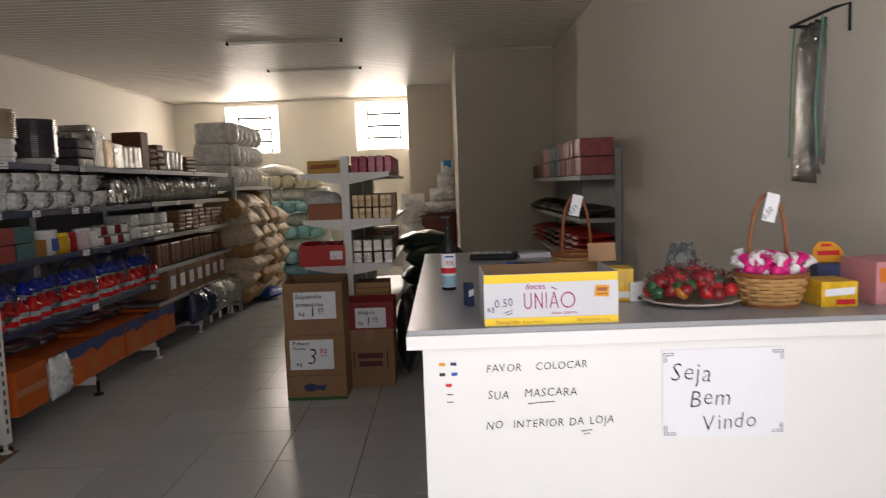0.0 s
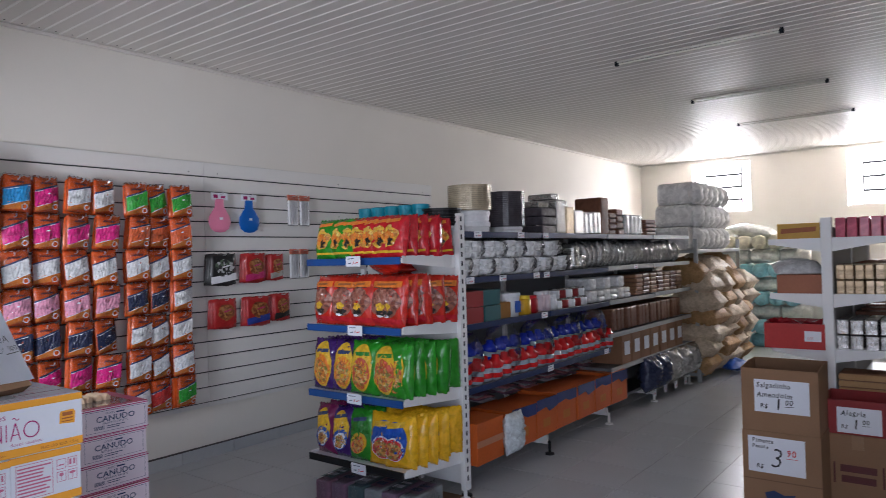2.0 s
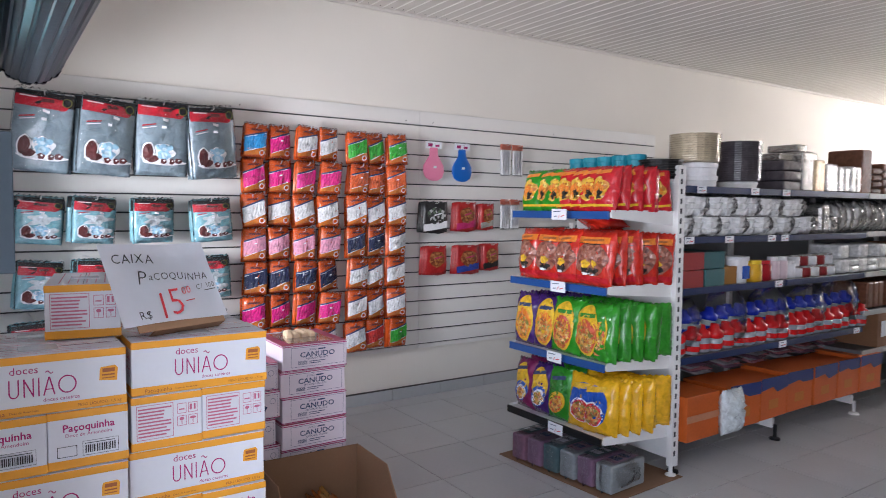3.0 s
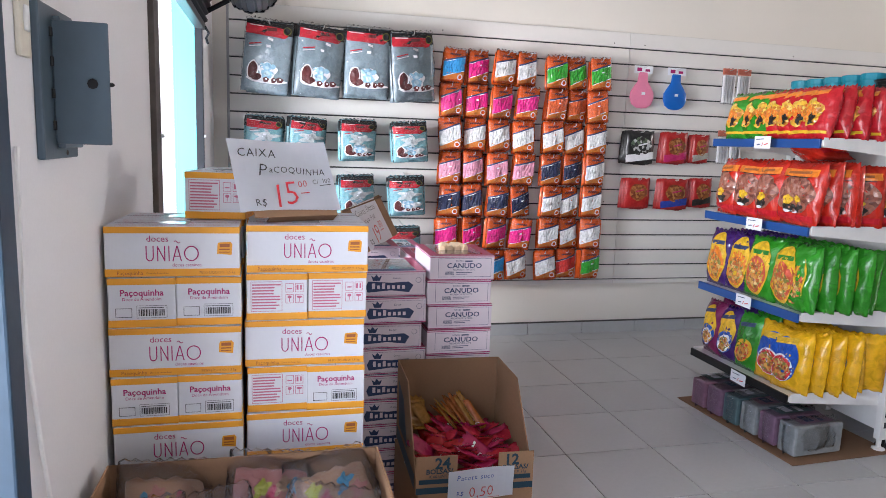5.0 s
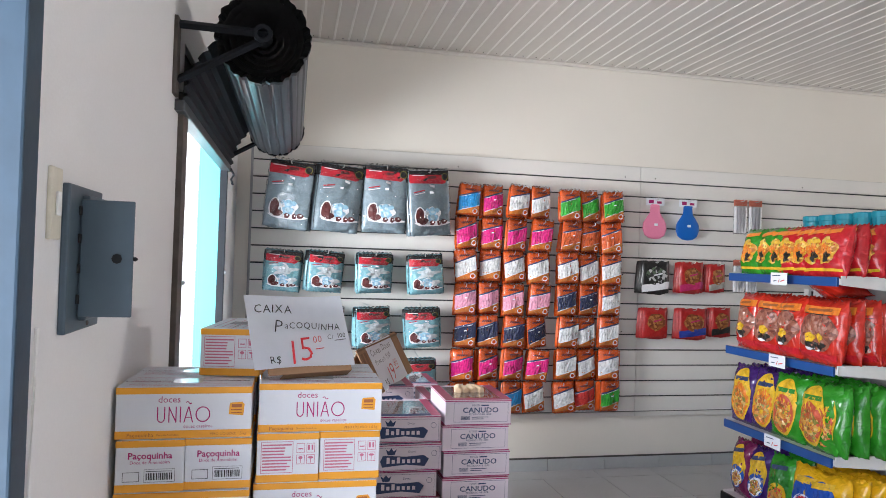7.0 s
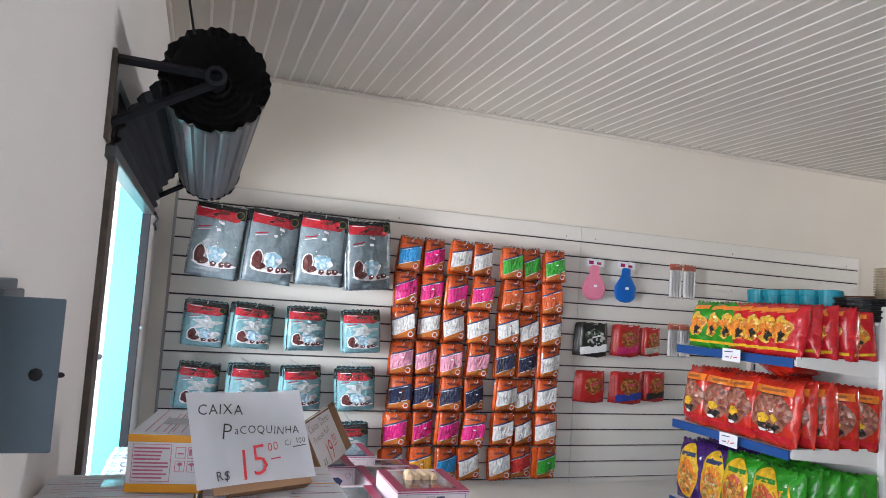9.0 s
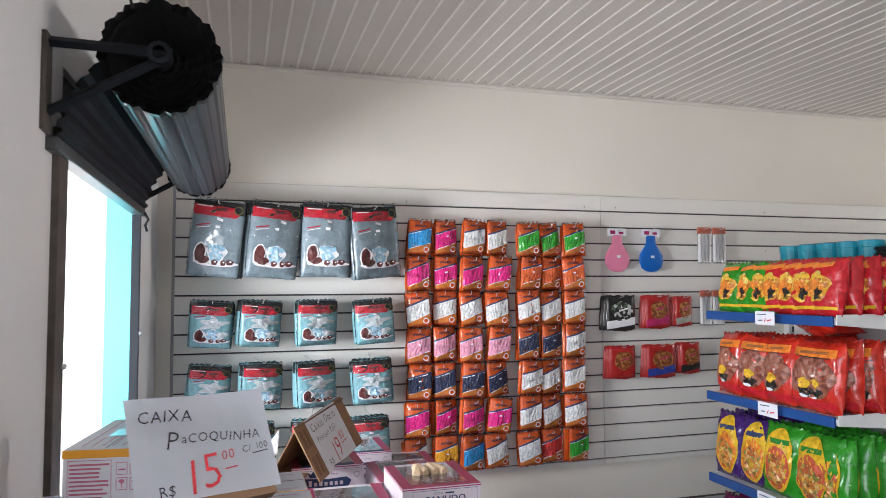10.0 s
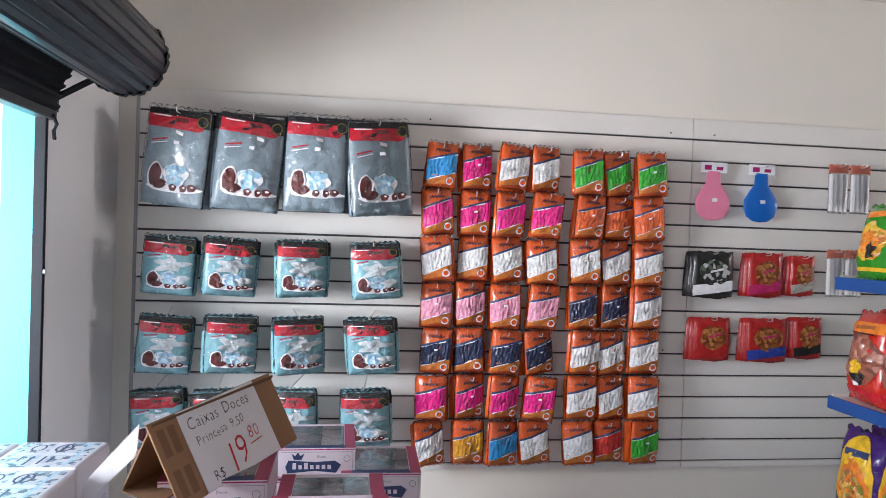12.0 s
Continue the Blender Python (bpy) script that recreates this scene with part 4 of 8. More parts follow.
def balloon(color, yc, label):
    ob = thing("balloon_pack", pose(-4.655, yc, 1.735, 0, 0, 90), label, "balloon", "balloons on the slat wall")
    b = bmesh.new()
    prof = [(0.0, 0.0), (0.045, 0.006), (0.082, 0.03), (0.100, 0.075), (0.096, 0.12), (0.070, 0.16), (0.042, 0.20), (0.038, 0.25), (0.044, 0.262), (0.0, 0.265)]
    lathe(prof, 24, b, Matrix.Diagonal((1, 0.16, 1, 1)))
    part("balloon", b, mat("balloon_" + label.split()[0], color, 0.28, var=0.05, bvar=0.08), ob, "", None, True)
    part("header_card", box_bm(-0.075, -0.004, 0.255, 0.075, 0.0, 0.31, 0.001), PAPER, ob)
    i = Ink().rect(-0.055, 0.012, -0.015, 0.038).rect(0.012, 0.012, 0.05, 0.03)
    i.on("header_print", PINKINK, ob, face_to((0, -0.0055, 0.257), (1, 0, 0)))
    part("price_sticker", box_bm(-0.012, -0.0185, 0.10, 0.016, -0.017, 0.118), PAPER, ob)
    hook(ob, 0.07, 0.295)


balloon((0.78, 0.24, 0.38), 4.27, "pink flat balloon with a header card on a peg")
balloon((0.01, 0.13, 0.50), 4.545, "blue flat balloon with a header card on a peg")


def tube_pack(y0, z0, w, h, label):
    ob = thing("tube_pack", pose(-4.645, y0, z0, 0, 0, 90), label, "tube pack")
    part("film_bag", Pack(w, h, 0.03, 5, 0.05).mesh(7, 9), BAGFILM, ob, "", None, True)
    part("header", box_bm(-w / 2, -0.004, h * 0.83, w / 2, 0.002, h, 0.001), mat("coral_header", (0.70, 0.20, 0.13), 0.4), ob)
    for k in range(4):
        part("tube", tube([(-w * 0.36 + k * w * 0.24, 0, 0.01), (-w * 0.36 + k * w * 0.24, 0, h * 0.8)], 0.012, 8), WPRINT, ob)
    hook(ob, 0.07, h * 0.95)


tube_pack(4.99, 1.80, 0.115, 0.265, "clear bag of white tubes with a coral header")
tube_pack(5.12, 1.80, 0.115, 0.265, "clear bag of white tubes with a coral header")
tube_pack(4.99, 1.345, 0.10, 0.255, "clear bag of white tubes with a coral header")
tube_pack(5.10, 1.345, 0.10, 0.255, "clear bag of white tubes with a coral header")

PKRED = foil("red_sachet", (0.44, 0.02, 0.02), 0.3, 30, 0.5)
PKBLACK = foil("black_sachet", (0.02, 0.02, 0.02), 0.3, 30, 0.5)
PKBLUE = foil("blue_sachet", (0.03, 0.06, 0.36), 0.3, 30, 0.5)
PKPINK = foil("pink_sachet", (0.55, 0.03, 0.15), 0.3, 30, 0.5)
PKGREY = foil("grey_sachet", (0.42, 0.40, 0.36), 0.3, 30, 0.5)
PKBROWN = speckle("brown_print", ((0.30, 0.10, 0.02), (0.22, 0.06, 0.015), (0.40, 0.18, 0.05), (0.16, 0.03, 0.01)), 60)
PKMONO = speckle("black_white_print", ((0.02, 0.02, 0.02), (0.5, 0.5, 0.5), (0.015, 0.02, 0.015), (0.10, 0.14, 0.09), (0.03, 0.03, 0.03)), 45)
for k, (ya, yb, zb, zt, main, low, lab) in enumerate(((4.13, 4.40, 1.33, 1.57, PKBLACK, WPRINT, "black and white printed sachets"), (4.45, 4.68, 1.34, 1.57, PKRED, PKPINK, "red and pink printed sachets"),
                                                     (4.70, 4.86, 1.35, 1.56, PKRED, PKGREY, "red and grey printed sachets"), (4.155, 4.39, 0.995, 1.22, PKRED, PKRED, "red printed sachets"),
                                                     (4.45, 4.72, 0.99, 1.22, PKRED, PKBLUE, "red and blue printed sachets"), (4.73, 4.92, 1.01, 1.23, PKRED, PKBLACK, "red and black printed sachets"))):
    ob = thing("sachet_bundle", pose(-4.62, (ya + yb) / 2, zb, 0, 0, 90), lab + " hanging on a peg", "sachets", "sachets on the slat wall")
    w, h = (yb - ya) * 0.86, zt - zb
    P = Pack(w, h, 0.024, k, 0.06)
    me = to_mesh("sachet", P.mesh(7, 8), main, True)
    part("sachet", me, None, ob)
    part("low_band", P.band(-0.96, -0.96, 0.96, -0.5, 0.0014, 0.25), low, ob)
    part("print", P.oval(0.06, 0.08, 0.74, 0.56, 0.0018, 18, 0.05, 3), PKBROWN if main is PKRED else PKMONO, ob)
    part("title", P.band(-0.2, 0.05, 0.5, 0.15, 0.0026, 0.15), PKPINK if main is PKRED else WPRINT, ob)
    for j in range(1, 3):
        part("rear_sachet", me, None, ob, "", pose(-0.018 * j, 0.018 * j, -0.004 * j, 0, 2 * j, 0))
    hook(ob, 0.09, h * 0.95)


# ---- end shelving with snack bags ----
def upright(parent, x, y, h, m=WHITE):
    u = part("upright", box_bm(x - 0.018, y - 0.03, 0.06, x + 0.018, y + 0.03, h, 0.002), m, parent)
    sb = bmesh.new()
    k = 0.12
    while k < h - 0.04:
        box_bm(x + 0.0175, y - 0.012, k, x + 0.0186, y + 0.004, k + 0.03, 0, sb)
        box_bm(x - 0.0186, y - 0.012, k, x - 0.0175, y + 0.004, k + 0.03, 0, sb)
        k += 0.055
    part("slot_strip", sb, DARK, u, "dark slots")["kind"] = "stuff"
    part("foot", lathe([(0.032, 0), (0.03, 0.012), (0.012, 0.02), (0.012, 0.075)], 14), m, parent, "", pose(x, y - 0.01, 0))
    return u


def shelf(parent, x0, x1, y0, y1, z, rail=BLUE, m=WHITE):
    """A steel shelf with side brackets and a price rail on its front at y0."""
    s = part("shelf", box_bm(x0, y0 + 0.012, z - 0.028, x1, y1, z, 0.003), m, parent)
    part("price_rail", box_bm(x0, y0, z - 0.036, x1, y0 + 0.012, z + 0.006, 0.002), rail, s)
    for xx in (x0 - 0.004, x1):
        b = prism([(y0 + 0.02, z + 0.012), (y1, z + 0.012), (y1, z - 0.075), (y0 + 0.02, z - 0.030)], 0.004)
        part("bracket", b, m, s, "", Matrix.Translation((xx + 0.004, 0, 0)) @ Matrix.Rotation(radians(90), 4, "Z"))
    return s


def price_tag(x, y, z, w=0.095, h=0.055, rz=0.0):
    t = thing("price_tag", pose(x, y, z, 0, 0, rz), "small white handwritten price tag on a shelf rail", "price tag", "shelf price tags")
    part("card", box_bm(-w / 2, -0.0015, 0, w / 2, 0.0, h), PAPER, t)
    i = Ink().line(-w * 0.38, h * 0.74, w * 0.1, h * 0.78, 0.004).line(-w * 0.32, h * 0.3, -w * 0.12, h * 0.34, 0.005)
    i.on("writing", BLUEINK, t, face_to((0, -0.0025, 0), (1, 0, 0)))
    i = Ink().line(-w * 0.02, h * 0.2, w * 0.06, h * 0.5, 0.004).line(w * 0.12, h * 0.3, w * 0.36, h * 0.42, 0.005)
    i.on("price", REDINK, t, face_to((0, -0.0025, 0), (1, 0, 0)))


GX0, GX1, GY0, GY1 = -3.33, -2.555, 3.985, 4.54
eg_ = thing("end_shelf_unit", pose(0, 0, 0), "white steel end shelving unit with blue price rails, filled with snacks", "shelf unit")
upright(eg_, GX1 + 0.018, GY1 - 0.01, 1.765)
upright(eg_, GX0 - 0.018, GY1 - 0.01, 1.765)
part("back_panel", box_bm(GX0, GY1 - 0.01, 0.14, GX1, GY1, 1.74, 0.002), WHITE, eg_)
for k, (z, rl, y0) in enumerate(((1.50, BLUE, GY0), (1.10, BLUE, GY0 - 0.01), (0.695, BLUE, GY0 - 0.01), (0.30, BLACK, GY0 - 0.02))):
    shelf(eg_, GX0, GX1, y0, GY1 - 0.015, z, rl)
for x, z in ((-2.885, 1.475), (-2.885, 1.072), (-2.905, 0.672), (-2.885, 0.268)):
    price_tag(x, GY0 - 0.034, z - 0.018, 0.124, 0.060, -3)

BAGG = foil("green_bag", (0.02, 0.20, 0.02), 0.25, 26, 0.6)
BAGG2 = foil("leaf_green_bag", (0.020, 0.27, 0.012), 0.2, 22, 0.9, 0, 0.5)
BAGR = foil("crimson_bag", (0.58, 0.010, 0.02), 0.22, 26, 0.8, 0, 0.5)
BAGO = foil("orange_red_bag", (0.62, 0.022, 0.008), 0.22, 26, 0.8, 0, 0.5)
BAGP = foil("purple_bag", (0.05, 0.012, 0.15), 0.22, 26, 0.8, 0, 0.5)
BAGW = foil("wine_bag", (0.19, 0.010, 0.08), 0.22, 26, 0.8, 0, 0.5)
BAGY = foil("yellow_bag", (0.86, 0.46, 0.004), 0.22, 26, 0.7, 0, 0.5)
PRY = foil("yellow_print", (0.80, 0.48, 0.02), 0.35, 40, 0.25)
PRO = foil("orange_print", (0.80, 0.22, 0.02), 0.35, 40, 0.3)
PRB = mat("blue_print", (0.01, 0.08, 0.42), 0.35)
PRR = mat("red_print", (0.62, 0.02, 0.03), 0.35)
PRK = mat("black_print", (0.015, 0.012, 0.01), 0.4)
FOODDARK = speckle("brown_ring_print", ((0.16, 0.045, 0.03), (0.32, 0.12, 0.08), (0.24, 0.07, 0.045), (0.42, 0.20, 0.15), (0.30, 0.10, 0.06)), 48)
FOOD = speckle("snack_print", ((0.62, 0.32, 0.07), (0.44, 0.11, 0.02), (0.66, 0.44, 0.16), (0.26, 0.07, 0.015), (0.58, 0.24, 0.03), (0.20, 0.20, 0.03)), 60)
CHEESE = speckle("puffed_snack_print", ((0.66, 0.36, 0.02), (0.74, 0.46, 0.04), (0.42, 0.14, 0.01), (0.78, 0.56, 0.14), (0.58, 0.26, 0.02)), 55)
CORAL = foil("coral_print", (0.62, 0.10, 0.05), 0.35, 40, 0.3)
GREENTXT = mat("green_print", (0.02, 0.22, 0.03), 0.4)
snack_meshes = {}


def snack(kind, m, w, h, t, seed):
    key = (kind, w, h, seed)
    if key not in snack_meshes:
        P = Pack(w, h, t, seed, 0.07, 0.006)
        L = []
        if kind in ("cheese_green", "cheese_red"):
            base = BAGG2 if kind == "cheese_green" else BAGR
            L = [("bag", to_mesh("bag", P.mesh(), base, True)), ("cloud", to_mesh("cloud", P.oval(-0.08, -0.04, 0.66, 0.52, 0.0014, 24, 0.10), CHEESE)),
                 ("swirl", to_mesh("swirl", P.oval(-0.1, -0.1, 0.46, 0.30, 0.002, 20, 0.10), PRO)), ("figure", to_mesh("figure", P.oval(0.06, -0.28, 0.20, 0.20, 0.0032, 16, 0.25), PRK)),
                 ("title", to_mesh("title", P.band(-0.55, 0.56, 0.60, 0.74, 0.0026, 0.10), PRO)), ("foot_band", to_mesh("foot_band", P.band(-0.9, -0.84, 0.9, -0.74, 0.0016, 0.05), PRY))]
        elif kind == "clear_red":
            L = [("bag", to_mesh("bag", P.mesh(), BAGO, True)), ("window", to_mesh("window", P.oval(0, -0.06, 0.84, 0.58, 0.0014, 24, 0.03), FOODDARK)),
                 ("header", to_mesh("header", P.band(-0.78, 0.50, 0.82, 0.74, 0.002, 0.04), PRO)), ("title", to_mesh("title", P.band(-0.42, 0.58, 0.5, 0.66, 0.003, 0.05), BROWNINK)),
                 ("emblem", to_mesh("emblem", P.oval(0.0, -0.46, 0.34, 0.17, 0.0026, 18, 0.10), PRK)), ("emblem_cap", to_mesh("emblem_cap", P.oval(-0.05, -0.24, 0.28, 0.15, 0.0032, 16, 0.10, 3), PRY)),
                 ("emblem_foot", to_mesh("emblem_foot", P.oval(-0.10, -0.60, 0.22, 0.05, 0.0036, 14, 0.08, 2), PAPER)), ("window_rim", to_mesh("window_rim", P.band(-0.62, 0.49, 0.62, 0.515, 0.0032), PRK)),
                 ("foot_band", to_mesh("foot_band", P.band(-0.9, -0.88, 0.9, -0.68, 0.002), BAGR))]
        elif kind in ("oval_purple", "oval_green"):
            L = [("bag", to_mesh("bag", P.mesh(), BAGP if kind == "oval_purple" else BAGG2, True)), ("oval", to_mesh("oval", P.oval(-0.04, 0.0, 0.70, 0.90, 0.0014, 26, 0.0), PRY)),
                 ("ring", to_mesh("ring", P.oval(-0.04, -0.20, 0.60, 0.60, 0.002, 24, 0.02), PRO if kind == "oval_purple" else CORAL)), ("food", to_mesh("food", P.oval(-0.04, -0.27, 0.46, 0.46, 0.0026, 22, 0.06), FOOD)),
                 ("title", to_mesh("title", P.band(-0.48, 0.44, 0.46, 0.58, 0.0026, 0.04), GREENTXT if kind == "oval_green" else BLUEINK))]
        elif kind in ("swoosh_wine", "swoosh_purple", "swoosh_green"):
            base = {"swoosh_wine": BAGW, "swoosh_purple": BAGP, "swoosh_green": BAGG2}[kind]
            L = [("bag", to_mesh("bag", P.mesh(), base, True)), ("oval", to_mesh("oval", P.oval(0.05, 0.1, 0.66, 0.74, 0.0014, 26, 0.0), PRY if kind != "swoosh_green" else BAGG)),
                 ("swoosh", to_mesh("swoosh", P.oval(0.0, -0.30, 0.62, 0.42, 0.002, 22, 0.0, 4, 0.4), PRB if kind != "swoosh_green" else PRY)), ("ring", to_mesh("ring", P.oval(0.0, -0.36, 0.46, 0.33, 0.0026, 20, 0, 4, 0.4), PAPER if kind != "swoosh_green" else PRR)),
                 ("food", to_mesh("food", P.oval(0.0, -0.38, 0.38, 0.27, 0.0032, 18, 0.08, 4, 0.4), FOOD)), ("title", to_mesh("title", P.band(-0.44, 0.50, 0.52, 0.64, 0.0026, 0.1), BLUEINK))]
        else:
            L = [("bag", to_mesh("bag", P.mesh(), BAGY, True)), ("oval", to_mesh("oval", P.oval(-0.08, 0.02, 0.72, 0.72, 0.0014, 26, 0.0), PRB)),
                 ("crown", to_mesh("crown", P.band(-0.60, 0.46, 0.50, 0.66, 0.0026, 0.1), PRY)), ("ring", to_mesh("ring", P.oval(-0.14, -0.28, 0.58, 0.44, 0.002, 24, 0.02), PAPER)),
                 ("rim", to_mesh("rim", P.oval(-0.14, -0.30, 0.52, 0.40, 0.0025, 24, 0.02), PRR)), ("food", to_mesh("food", P.oval(-0.14, -0.32, 0.45, 0.34, 0.003, 22, 0.07), FOOD))]
        snack_meshes[key] = L
    lab = {"cheese_green": "green snack bag with a yellow print", "cheese_red": "crimson snack bag with a yellow print", "clear_red": "orange-red snack bag showing brown rings",
           "oval_purple": "dark purple snack bag with a yellow oval", "oval_green": "bright green snack bag with a yellow oval", "swoosh_wine": "wine-purple snack bag with yellow and blue print",
           "swoosh_purple": "dark purple snack bag with yellow and blue print", "swoosh_green": "green snack bag with a red print", "yellow": "yellow snack bag with a blue oval"}[kind]
    ob = thing("snack_bag", m, lab + " on a shelf", "snack bag", "snack bags on the end shelves")
    for nm, me in snack_meshes[key]:
        part(nm, me, None, ob)
    return ob


def snack_row(items, z, y0, h, deep, tilt=8):
    """items: kind, x, width"""
    for k, (kind, x, w) in enumerate(items):
        for d in range(deep):
            hh = h * random.uniform(0.96, 1.04)
            snack(kind, pose(x + 0.012 * d, y0 + 0.07 + d * 0.085, z + 0.004, -tilt + d * 2, random.uniform(-4, 4), random.uniform(-10, 10) / (1 + d)), w * 1.14, h * 1.04, 0.092, (k + d) % 3)


snack_row([("cheese_green", -3.20, 0.165), ("cheese_green", -3.08, 0.16), ("cheese_green", -2.99, 0.17), ("cheese_red", -2.90, 0.165), ("cheese_red", -2.81, 0.17), ("cheese_red", -2.72, 0.17), ("cheese_red", -2.64, 0.165)], 1.50, GY0 - 0.02, 0.235, 4, 9)
snack_row([("clear_red", -3.22, 0.185), ("clear_red", -3.06, 0.185), ("clear_red", -2.90, 0.19), ("clear_red", -2.72, 0.21), ("clear_red", -2.66, 0.19)], 1.10, GY0 - 0.02, 0.285, 3, 6)
for k in range(4):
    snack("clear_red", pose(-2.82 + 0.06 * (k % 2), 4.30 + 0.07 * (k // 2), 1.395 + 0.03 * k, -75, 10 - 7 * k, 75 + 20 * k), 0.21, 0.30, 0.085, k % 3)
snack_row([("oval_purple", -3.23, 0.19), ("oval_purple", -3.06, 0.18), ("oval_green", -2.90, 0.20), ("oval_green", -2.70, 0.26), ("oval_green", -2.63, 0.20)], 0.695, GY0 - 0.02, 0.30, 4, 5)
snack_row([("swoosh_wine", -3.23, 0.18), ("swoosh_purple", -3.08, 0.18), ("swoosh_green", -2.93, 0.18), ("yellow", -2.72, 0.25), ("yellow", -2.63, 0.20)], 0.30, GY0 - 0.02, 0.29, 4, 5)

# bags turned sideways beside the uprights
for kind, z, w, h in (("cheese_red", 1.50, 0.18, 0.235), ("clear_red", 1.10, 0.20, 0.285), ("oval_green", 0.695, 0.22, 0.30), ("yellow", 0.30, 0.22, 0.29)):
    for d in range(3):
        snack(kind, pose(-2.615 + 0.012 * d, 4.19 + 0.105 * d, z + 0.004, -4, random.uniform(-4, 4), (34 if z > 1 else 214) + 8 * d), w, h, 0.092, d % 3)

mt_ = thing("cardboard_sheet", pose(-2.93, 4.24, 0.001, 0, 0, 3), "flat brown cardboard sheet lying on the floor tiles", "cardboard")
part("sheet", box_bm(-0.42, -0.31, 0, 0.46, 0.30, 0.006, 0.002), CARDDARK, mt_)
CUPP = [mat("cup_pink", (0.22, 0.11, 0.16), 0.4, grain=40, var=0.3), mat("cup_teal", (0.07, 0.12, 0.13), 0.4, grain=40, var=0.3), mat("cup_lilac", (0.19, 0.11, 0.17), 0.4, grain=40, var=0.3), mat("cup_grey", (0.24, 0.26, 0.27), 0.4, grain=40, var=0.3)]
CUPWRAP = film("pack_wrap", (0.97, 0.97, 0.98), 0.03, 0.1, 26, (0.7, 0.72, 0.75))
for k in range(6):
    ob = thing("cup_pack", pose(-3.20 + k * 0.125, 4.08 + 0.012 * k, 0.008, 0, 0, 4), "clear-wrapped pack of disposable goods on a cardboard sheet", "pack", "packs under the end shelves")
    part("wrapped_block", box_bm(-0.055, -0.14, 0.003, 0.055, 0.15, 0.155, 0.012), CUPP[(k * 2 + k // 2) % 4] if k < 5 else CUPP[3], ob)
    part("wrap", Pack(0.31, 0.170, 0.120, k, 0.02, 0.014).mesh(18, 12), CUPWRAP, ob, "crinkled clear wrap", pose(0, 0, 0.002, 0, 0, 90), True)
    Ink().rect(-0.045, -0.10, 0.045, 0.10).on("label_sheet", CUPP[(k + 1) % 4], ob, pose(0, 0, 0.1655))
    Ink().rect(-0.035, -0.06, 0.03, -0.01).rect(-0.03, 0.02, 0.035, 0.05).on("label_print", BLUEINK if k % 2 else PAPER, ob, pose(0, 0, 0.1665))


# ---- cartons near the entrance ----
TAPE = mat("clear_tape", (0.55, 0.56, 0.60), 0.2)


